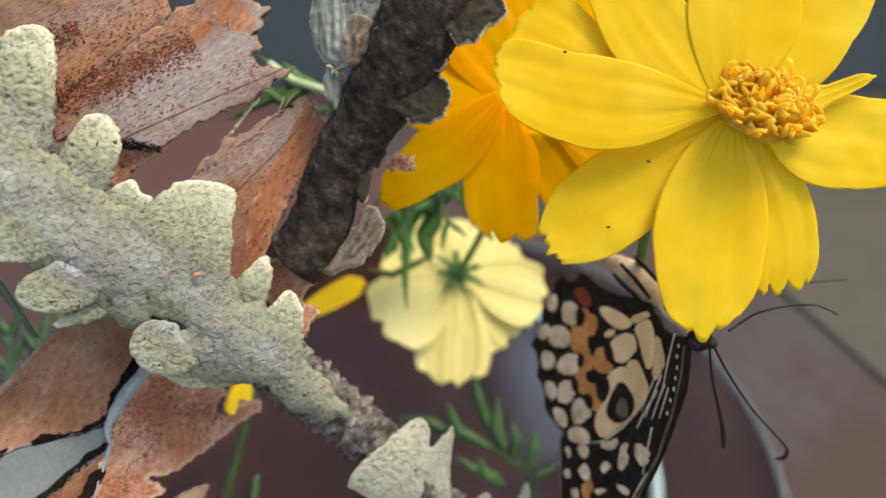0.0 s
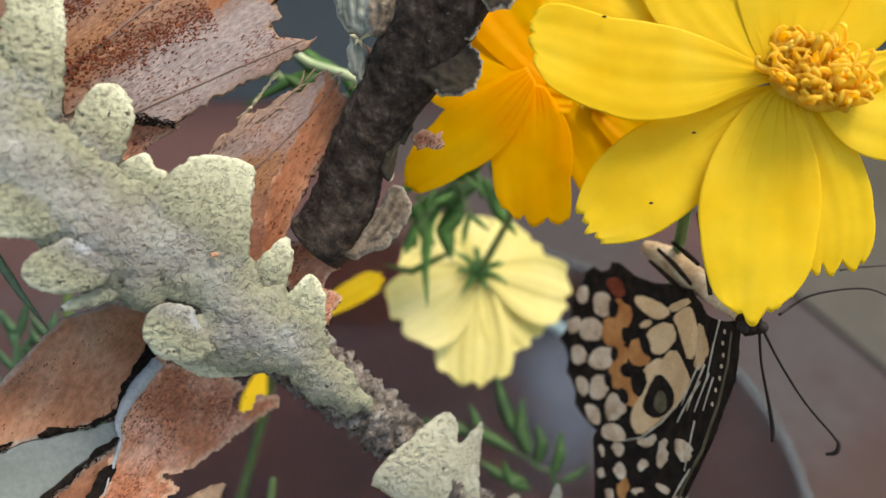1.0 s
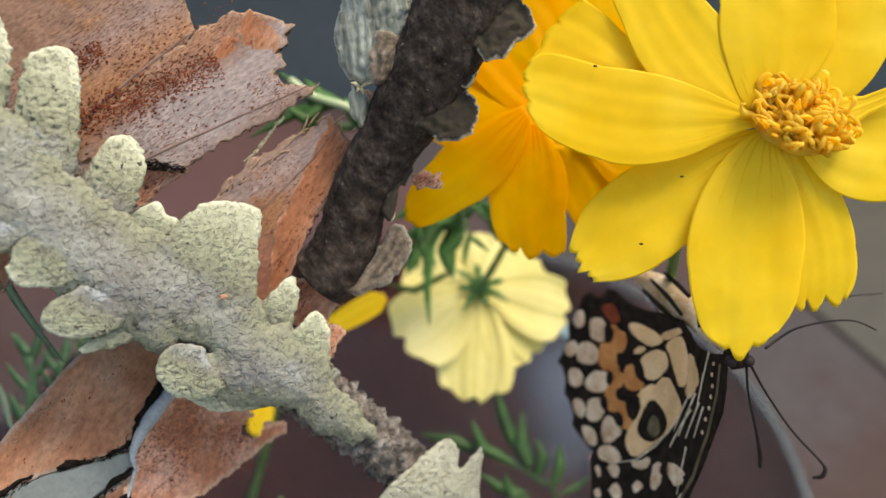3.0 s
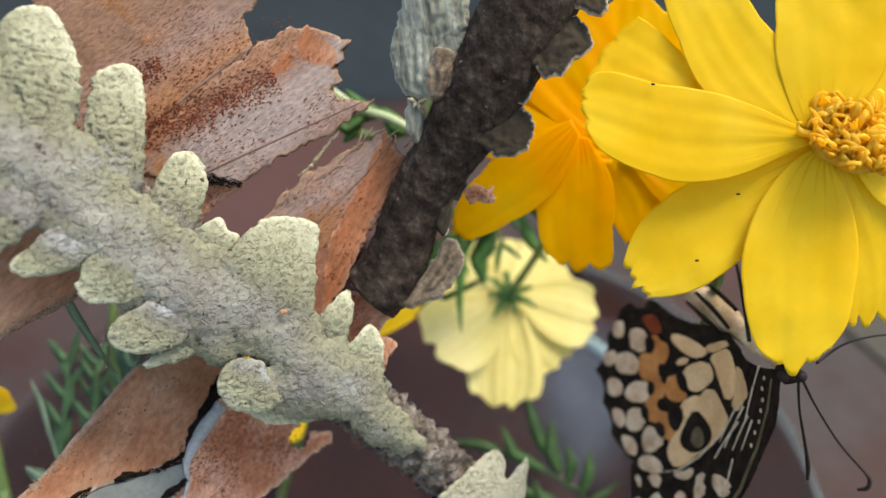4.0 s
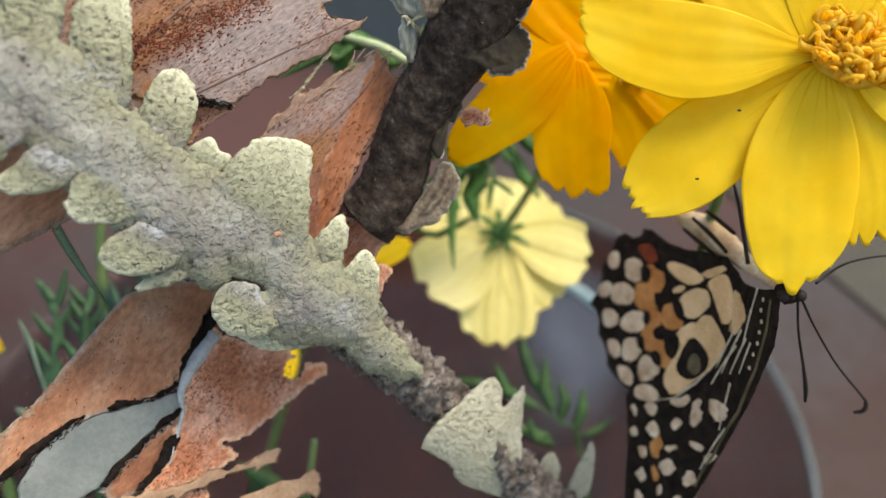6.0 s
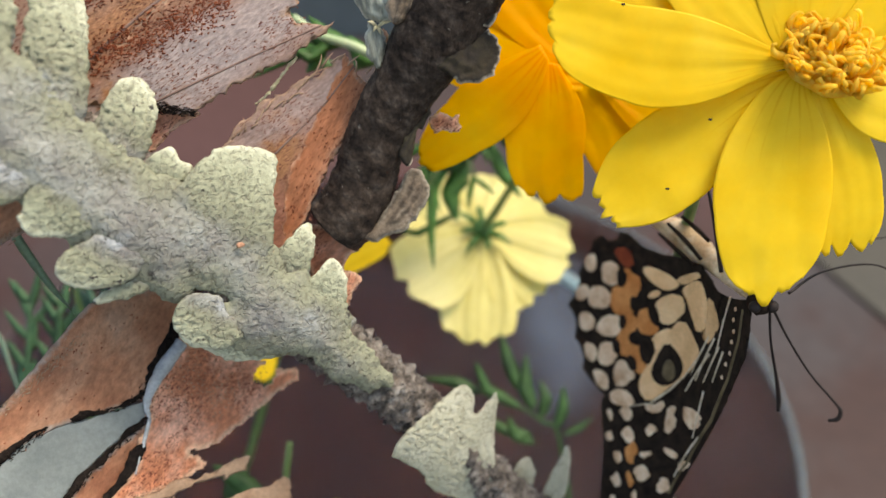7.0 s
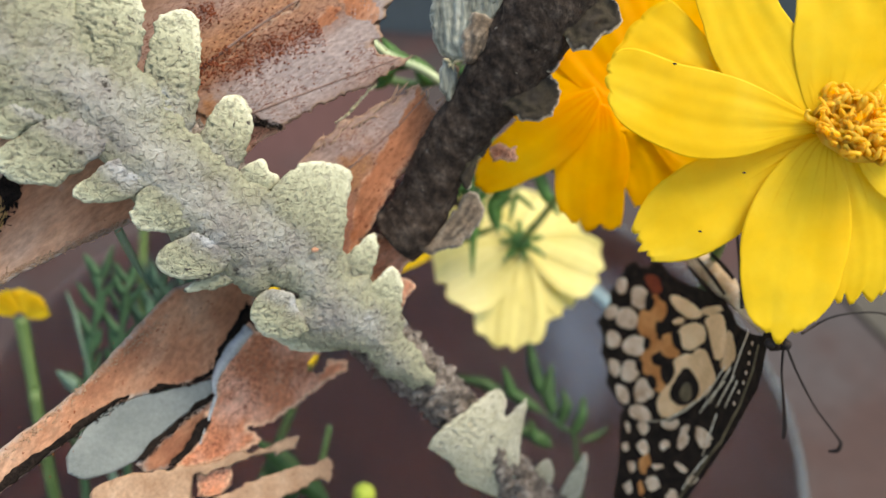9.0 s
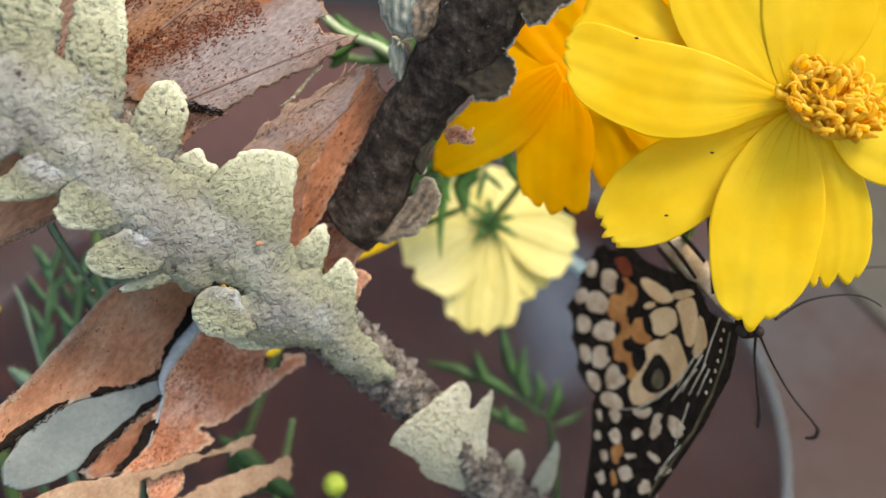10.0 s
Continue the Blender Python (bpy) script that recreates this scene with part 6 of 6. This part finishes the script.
    mark("white_cell", WHITE_SCALES, [(18.0, -31.2), (19.3, -31.1), (19.5, -33.1), (18.9, -34.1), (18.2, -33.1)], 0.16, 0.14, 0.20)
    mark("white_cell", WHITE_SCALES, [(19.2, -35.3), (20.6, -35.2), (21.0, -37.4), (20.4, -38.2), (19.5, -37.2)], 0.16, 0.14, 0.20)
    mark("amber_cell", AMBER, [(23.3, -18.1), (24.9, -18.5), (25.1, -20.5), (24.1, -22.3), (24.5, -24.2), (23.2, -24.9), (22.0, -25.1), (22.0, -21.8), (23.0, -20.8)], 0.14, 0.14, 0.42)
    mark("amber_cell", AMBER, [(23.2, -25.6), (24.5, -25.3), (24.5, -27.0), (23.8, -28.5), (24.5, -29.9), (24.0, -31.6), (22.8, -31.5), (22.6, -29.0), (23.2, -28.1)], 0.14, 0.14, 0.42)
    mark("amber_cell", AMBER, [(25.5, -24.4), (26.2, -23.9), (26.5, -25.7), (27.1, -26.8), (25.7, -27.7), (25.1, -26.4)], 0.14, 0.14, 0.42)
    mark("amber_cell", AMBER, [(24.5, -30.5), (25.3, -30.0), (25.7, -31.7), (25.4, -33.0), (24.7, -34.1), (24.5, -32.5)], 0.14, 0.14, 0.42)
    mark("black_spot", BLACK_SCALES, [(22.7, -18.0), (23.5, -18.3), (23.5, -19.9), (22.8, -21.1), (22.6, -20.1)], 0.22, 0.1, 0.20)
    mark("black_spot", BLACK_SCALES, [(24.2, -22.2), (25.0, -22.4), (25.2, -23.8), (24.3, -24.6)], 0.22, 0.1, 0.20)
    mark("black_spot", BLACK_SCALES, [(24.0, -28.2), (25.1, -27.5), (25.4, -28.3), (24.7, -29.7), (23.9, -29.5)], 0.22, 0.1, 0.20)
    mark("black_spot", BLACK_SCALES, [(22.9, -25.4), (23.4, -26.0), (23.1, -27.8), (22.7, -27.0)], 0.22, 0.1, 0.20)
    mark("black_spot", BLACK_SCALES, [(21.9, -29.5), (22.5, -29.8), (22.5, -31.9), (21.9, -31.4)], 0.22, 0.1, 0.20)
    mark("black_spot", BLACK_SCALES, [(24.2, -17.4), (24.9, -17.4), (25.3, -18.5), (24.5, -18.3)], 0.22, 0.1, 0.20)
    mark("black_spot", BLACK_SCALES, [(26.3, -23.3), (26.9, -23.0), (27.3, -24.5), (27.2, -26.0), (26.5, -25.3)], 0.22, 0.1, 0.20)
    mark("black_spot", BLACK_SCALES, [(25.5, -28.6), (26.5, -28.4), (26.8, -30.0), (25.9, -32.5), (25.4, -31.8), (25.1, -30.3)], 0.22, 0.1, 0.20)
    mark("black_spot", BLACK_SCALES, [(23.8, -31.5), (24.5, -32.1), (24.4, -34.0), (23.6, -33.3)], 0.22, 0.1, 0.20)
    mark("red_cell", RED_SCALES, [(22.2, -15.0), (23.9, -14.6), (24.3, -16.2), (24.4, -17.4), (23.7, -17.5), (23.0, -16.5)], 0.16, 0.06, 0.25)
    mark("cream_cell", CREAM_CELL, [(26.0, -17.0), (28.4, -17.8), (29.5, -19.1), (29.2, -19.9), (28.3, -20.5), (27.1, -19.8), (25.8, -18.2)], 0.16, 0.06, 0.13)
    mark("cream_cell", CREAM_CELL, [(27.0, -20.8), (27.8, -20.8), (27.2, -21.8), (26.1, -21.9)], 0.16, 0.06, 0.13)
    mark("cream_cell", CREAM_CELL, [(27.4, -22.2), (29.6, -20.5), (29.9, -22.4), (29.7, -23.6), (28.7, -25.5), (27.6, -25.5), (27.0, -23.7)], 0.16, 0.06, 0.13)
    mark("cream_cell", CREAM_CELL, [(29.8, -19.9), (30.9, -18.0), (31.1, -18.5), (31.3, -20.6), (31.3, -22.7), (30.9, -26.0), (30.5, -23.2), (30.1, -20.8)], 0.16, 0.06, 0.13)
    mark("cream_cell", CREAM_CELL, [(31.6, -19.6), (31.7, -21.7), (31.9, -22.9), (31.7, -24.8), (31.2, -27.0), (31.4, -23.7)], 0.16, 0.06, 0.13)
    mark("cream_cell", CREAM_CELL, [(29.3, -18.6), (30.9, -16.9), (31.0, -17.4), (29.8, -19.3)], 0.16, 0.06, 0.13)
    mark("cream_cell", CREAM_CELL, [(29.8, -24.1), (30.5, -26.5), (30.8, -29.1), (29.8, -32.4), (27.9, -35.7), (25.8, -38.3), (24.9, -36.6), (25.1, -34.6), (26.6, -31.1), (28.4, -27.2)], 0.16, 0.06, 0.13)
    mark("cream_cell", CREAM_CELL, [(26.5, -28.0), (28.7, -25.9), (28.4, -27.3), (27.3, -29.4), (26.8, -29.9)], 0.16, 0.06, 0.13)
    mark("eye_spot", BLACK_SCALES, [(28.3, -28.3), (29.3, -29.8), (29.6, -31.4), (29.1, -33.6), (27.8, -35.1), (26.6, -34.5), (26.5, -33.1), (27.2, -30.9)], 0.24, 0.05, 0.16)
    mark("eye_centre", TAN_SCALES, [(28.4, -30.7), (28.9, -31.5), (28.9, -33.3), (28.3, -34.2), (27.6, -33.5), (27.9, -31.9)], 0.34, 0.05, 0.08)
    part("fringe", tube([(x, y, level(x, y) + 0.12) for x, y in rough_line([(23.4, -39.8), (26.1, -38.4), (28.5, -35.4), (29.8, -32.6), (30.7, -29.4)], 0.0, 0.5, 0, closed=False)], (0.1, 0.17, 0.17, 0.12), 8, 0.4, 0.05, 3), FUR, hind, "pale wing fringe")
    for line in [[(31.5, -25.6), (30.3, -32.1)], [(31.8, -25.5), (30.6, -32.6)], [(32.0, -26.5), (31.1, -32.3)], [(31.5, -28.0), (29.9, -34.7)], [(32.2, -26.9), (31.6, -31.7)], [(32.3, -22.3), (31.8, -27.9)], [(32.6, -19.3), (32.3, -22.3)], [(31.1, -33.6), (30.3, -41.1)], [(30.7, -40.5), (28.7, -48.2)]]:
        part("streak", tube([(x, y, level(x, y) - 0.25) for x, y in rough_line(line, 0, 0.8, 0, closed=False)], (0.2, 0.12), 6, 0.6), FUR, fore)
    part("streak", tube([(x, y, level(x, y) - 0.3) for x, y in rough_line([(33.1, -20.4), (32.9, -24.5), (32.4, -30.2), (31.5, -37.1), (29.9, -45.0), (28.1, -51.1)], 0, 0.8, 0, closed=False)], (0.22, 0.3, 0.2), 6, 0.6), TAN_SCALES, fore)
    for x, y in [(32.7, -22.1), (32.7, -23.6), (32.6, -25.1), (32.5, -26.7), (32.3, -28.4), (32.1, -30.4), (32.8, -20.6)]:
        part("dot", ball((x, y, level(x, y) - 0.25), (0.22, 0.32, 0.3)), WHITE_SCALES, fore)
    body = part("body", tube([(27.5, -9.6, -34.0), (30.3, -11.4, -30.0), (32.1, -13.9, -24.0), (33.1, -15.8, -19.0), (34.1, -17.7, -12.0), (35.2, -19.3, -7.0)], (1.1, 1.9, 1.9, 1.3, 0.9, 0.7), 18, 0.4, 0.12, 6, 1.2), BODY, fly, "tan furry body with black stripes")
    for line in [[(27.7, -10.0, -26.0), (29.3, -12.2, -22.5), (30.8, -14.8, -19.0)], [(29.8, -9.0, -26.0), (31.0, -10.7, -22.0), (31.6, -12.1, -18.0)], [(27.1, -11.7, -29.0), (28.7, -13.8, -25.0), (30.5, -15.9, -21.5)]]:
        part("stripe", tube([(x, y, z + 0.35) for x, y, z in line], (0.25, 0.38, 0.28), 8, 0.4), BLACK_SCALES, body)
    part("head", ball((34.6, -19.2, -4.6), (1.6, 1.6, 1.6), rough=0.15), BLACK_SCALES, fly, "small black head")
    for side in (-1.1, 1.1):
        part("eye", ball((34.8 + side, -19.6, -3.6), (0.8, 0.8, 0.8)), HORN, fly, "glossy black eye")
    part("antenna", tube([(35.7, -19.3, -4.0), (36.9, -24.4, -7.0), (39.1, -30.1, -11.0), (40.2, -33.5, -13.0), (40.5, -35.6, -14.0)], (0.2, 0.16, 0.16, 0.3, 0.36, 0.2), 8, 0.5), HORN, fly)
    part("antenna", tube([(35.8, -19.2, -4.0), (39.5, -24.4, -8.0), (44.5, -30.3, -13.0), (50.0, -35.5, -18.0), (51.0, -36.8, -18.5), (50.8, -38.1, -19.0), (49.6, -38.4, -19.5)], (0.2, 0.16, 0.16, 0.18, 0.3, 0.36, 0.2), 8, 0.5), HORN, fly)
    part("leg", tube([(38.8, -18.2, -6.0), (43.4, -16.1, -9.0), (48.6, -15.3, -12.0), (52.5, -15.2, -13.0), (54.5, -15.8, -13.0), (56.0, -16.6, -13.0)], (0.2, 0.15, 0.13, 0.11), 8, 0.6), HORN, fly)
    part("leg", tube([(31.6, -5.0, -18.0), (31.4, -6.7, -16.0), (31.6, -9.1, -15.0), (31.8, -16.0, -12.0)], (0.2, 0.28, 0.3), 8, 0.6), HORN, fly)
    part("leg", tube([(52.5, -12.9, -22.0), (56.6, -12.5, -24.0), (62.5, -12.2, -26.0)], (0.14, 0.12, 0.09), 8, 0.6), HORN, fly)


# ---- greenery round about ----
def build_sprig():
    sprig = thing("leaf_sprig", (20, -215, -110), "green feathery cosmos leaf on a thin stalk", "leaf sprig")
    part("stalk", tube([(1.2, -49.0, -86.0), (9.9, -52.6, -86.0), (14.7, -55.9, -87.0), (18.9, -61.4, -89.0)] + [(22.0, -95.0, -96.0), (20.0, -215.0, -110.0)], (0.35, 0.35, 0.4, 0.5, 0.6), 8, 1.2), DARK_LEAF, sprig)
    for k, line in enumerate([[(9.7, -48.9, -86.0), (7.4, -42.7, -86.0), (5.6, -36.0, -87.0)], [(10.2, -52.6, -86.0), (2.7, -48.4, -85.0), (-0.0, -42.0, -85.0)], [(12.8, -53.2, -86.0), (10.9, -48.3, -86.0), (11.4, -41.1, -88.0)], [(17.8, -58.0, -88.0), (19.4, -53.0, -88.0), (19.6, -48.5, -89.0)], [(12.5, -58.8, -86.0), (6.2, -57.0, -85.0), (1.9, -53.9, -85.0)], [(13.1, -60.4, -86.0), (8.7, -58.6, -85.0), (7.2, -54.0, -85.0)], [(19.4, -59.3, -88.0), (23.3, -57.8, -89.0), (26.5, -55.5, -90.0)], [(1.9, -49.4, -86.0), (-3.7, -46.9, -86.0), (-11.3, -46.0, -87.0)], [(14.4, -55.3, -87.0), (15.6, -50.9, -87.0), (14.3, -46.8, -88.0)]]):
        part("leaflet", blade(line, (1.3, 1.2, 1.6, 1.2, 1.1, 1.0, 0.7, 1.2, 1.3)[k], (0.2, 0.3, 1)), DARK_LEAF, sprig)


def build_top_leaves():
    plant = thing("feathery_leaf", (-3, 19, -7), "bright green feathery leaf caught on the dark twig", "leaf sprig")
    part("stalk", tube([(-30.7, 24.1, -43.9), (-26.4, 21.1, -43.9), (-20.4, 19.0, -42.9), (-12.6, 15.4, -40.9)] + [(-1.0, 16.0, -25.0), (-3.0, 19.0, -7.0)], (0.7, 0.8, 0.8, 0.9), 8, 1.0), WHITE_PITH, plant)
    for line in [[(-21.2, 19.4, -44.0), (-26.3, 20.3, -44.0), (-33.0, 25.9, -45.0)], [(-22.3, 19.6, -44.0), (-28.3, 18.9, -44.0), (-38.7, 14.2, -46.0)], [(-23.8, 20.4, -44.0), (-28.1, 17.2, -43.0), (-31.0, 19.2, -43.0)], [(-20.9, 19.4, -44.0), (-25.3, 21.3, -44.0), (-28.5, 24.5, -45.0)], [(-25.3, 19.4, -44.0), (-27.3, 16.4, -44.0), (-28.8, 14.9, -44.0)]]:
        part("leaflet", blade(line, 1.0, (0.1, 0.2, 1)), GREEN, plant)


def build_herbs():
    rng = random.Random(12)
    for stem_line, mat, size in (([(-87.3, -63.4, -62.0), (-87.3, -51.9, -62.0), (-86.5, -41.6, -62.0), (-85.4, -31.4, -62.0), (-85.1, -25.8, -62.0)], GREEN_HERB, 7.0),
                                 ([(-78.2, -59.1, -62.0), (-79.9, -47.9, -62.0), (-80.4, -40.0, -62.0), (-79.7, -32.1, -62.0), (-79.3, -26.4, -62.0)], GREEN_HERB, 7.0),
                                 ([(-74.0, -44.7, -75.0), (-72.3, -35.0, -75.0), (-69.9, -25.2, -75.0), (-68.6, -16.8, -75.0)], BLUE_GREEN, 10.0),
                                 ([(-78.2, -45.1, -75.0), (-78.1, -37.9, -75.0), (-77.4, -29.4, -75.0)], BLUE_GREEN, 9.0)):
        p = np.array(stem_line)
        foot = p[0] + np.array((rng.uniform(-6, 6), -150, -40))
        foot[1] = (-240.0 - 0.574 * foot[2]) / 0.819
        herb = thing("herb", tuple(foot), "upright blue-green herb with short narrow leaves", "plant", "herbs behind the moth")
        part("stalk", tube(np.vstack([foot, p]), (1.0, 0.7, 0.6, 0.4), 8, 2.0), mat, herb)
        for k in range(15):
            s = k / 14
            q = np.array([np.interp(s, np.linspace(0, 1, len(p)), p[:, i]) for i in range(3)])
            w = (1 if k % 2 else -1) * rng.uniform(0.15, 0.85)
            d = np.array((math.sin(w), math.cos(w), rng.uniform(-0.3, 0.5)))
            reach = size * rng.uniform(0.65, 1.2)
            part("leaf", blade([q, q + d * reach * 0.5, q + d * reach + np.array((0, 1.0, 0.4))], rng.uniform(0.6, 1.0), (rng.uniform(-0.4, 0.4), rng.uniform(-0.3, 0.4), 1), thick=0.03, fold=0.12), mat, herb)
    grass = thing("grass_tuft", (-60, -185, -90), "tuft of thin blue-green blades", "plant")
    for line, wide in (([(-85.9, -37.3, -55.0), (-87.2, -32.5, -55.0), (-89.3, -27.9, -55.0)], 0.45), ([(-84.6, -52.2, -60.0), (-88.7, -48.7, -60.0), (-92.8, -45.7, -60.0)], 1.3)):
        line = np.array(line)
        part("blade", blade(np.vstack([(-60, -185, -90), (line[0] + (-60, -185, -90)) / 2 + (0, 10, 4), line]), wide, (0.1, 0.1, 1), steps=26, taper=2.2, thick=0.04), PALE_BLADE, grass)
    leaf = thing("narrow_leaf", (-59, -4, 4), "narrow pale green leaf caught behind a moth wing", "leaf")
    part("blade", blade([(-59.0, -4.0, 4.0), (-58.3, -11.1, -2.0), (-57.8, -16.4, -8.0), (-57.3, -21.6, -15.0)], 0.62, (0.1, 0.1, 1), thick=0.05, taper=0.7), PALE_BLADE, leaf)
    low = thing("leaf_cluster", (-45, -190, -80), "dark green leaves under the torn wings", "plant")
    for line in [[(-38.7, -60.8, -50.0), (-42.0, -57.7, -50.0), (-48.2, -54.0, -51.0)], [(-33.5, -65.6, -52.0), (-38.7, -60.8, -50.0), (-43.0, -59.9, -50.0)], [(-43.3, -64.0, -52.0), (-44.3, -59.3, -51.0), (-44.0, -52.6, -51.0)], [(-51.9, -67.9, -52.0), (-46.3, -63.8, -51.0), (-38.7, -64.5, -51.0)]]:
        part("leaf", blade(line, 1.9, (0.1, 0.2, 1)), DARK_LEAF, low)
    part("stalk", tube([(-45, -190, -80), (-40, -90, -60), (-34, -50, -50.5)], (0.8, 0.6), 8, 2.0), STEM, low)


def small_flower(name, centre, tips, foot, label, width):
    flower = thing(name, foot, label, "flower", "cosmos flowers")
    c = np.array(centre)
    for k, (root, tip) in enumerate(tips):
        part("petal", petal(root, tip, (0, 0.1, 1), width, 0.08, 0.02, 3, 0.06, 0.3, 0.3, 60 + k, nu=20, nv=15), PETAL, flower)
    part("disc", ball(c, (2.0, 2.0, 1.4), rough=0.2), FLORET, flower)
    part("stem", tube([c + np.array((0, 0, -0.8)), c * 0.75 + np.array(foot) * 0.25 + np.array((0, 0, -4)), foot], (0.8, 0.9, 1.0), 8, 2.0), STEM, flower)


def build_small_flowers():
    y3 = [[np.array(v) for v in pair] for pair in [[(-35.5, -25.3, -82.0), (-17.1, -15.1, -79.0)], [(-43.0, -34.7, -83.0), (-45.2, -45.2, -79.0)], [(-45.8, -31.1, -84.0), (-56.3, -28.5, -82.0)], [(-42.0, -27.4, -84.0), (-43.3, -13.8, -84.0)]]]
    centre = y3[0][0] * 0.5 + y3[1][0] * 0.5
    small_flower("yellow_cosmos", tuple(centre), y3, (-95, -170, -175), "yellow cosmos flower mostly hidden behind torn wings", 2.6)
    stalk = [(-102.5, -36.1, -63.9), (-101.1, -44.8, -64.9), (-99.7, -53.0, -65.9), (-97.5, -67.6, -67.9)]
    c = np.array(stalk[0])
    tips = [(c + np.array((math.cos(w), math.sin(w) * 0.55 + 0.35, 0.1)) * 1.2, c + np.array((math.cos(w) * 5.5, math.sin(w) * 3.2 + 3.2, 1.0))) for w in (0.1, 0.8, 1.5, 2.2, 3.0)]
    flower = thing("yellow_bloom", (-92, -205, -120), "small yellow flower on an upright green stem", "flower", "cosmos flowers")
    for k, (root, tip) in enumerate(tips):
        part("petal", petal(root, tip, (0, -0.5, 1), 2.6, 0.15, 0.05, 3, 0.06, 0.3, 0.3, 80 + k, nu=16, nv=11), PETAL, flower)
    part("stem", tube(stalk + [(-92.0, -205.0, -120.0)], (1.4, 1.2, 1.2, 1.3), 10, 1.5), STEM, flower)
    bud = thing("flower_bud", (-30, -165, -165), "round yellow-green flower bud on a thin stem", "flower bud")
    at = np.array([(-29.3, -73.4, -80.0)][0])
    part("head", ball(at, (2.5, 2.5, 2.3), rough=0.1), BUD, bud)
    part("stem", tube([at + np.array((0, -1.5, -1.5)), at + np.array((4, -40, -30)), (-30, -165, -165)], (0.5, 0.6, 0.7), 8, 2.0), STEM, bud)


build_terrace()
build_dish()
build_fungus_branch()
build_twig()
build_moth()
build_yellow_cosmos()
build_orange_cosmos()
build_pale_cosmos()
build_butterfly()
build_sprig()
build_top_leaves()
build_herbs()
build_small_flowers()
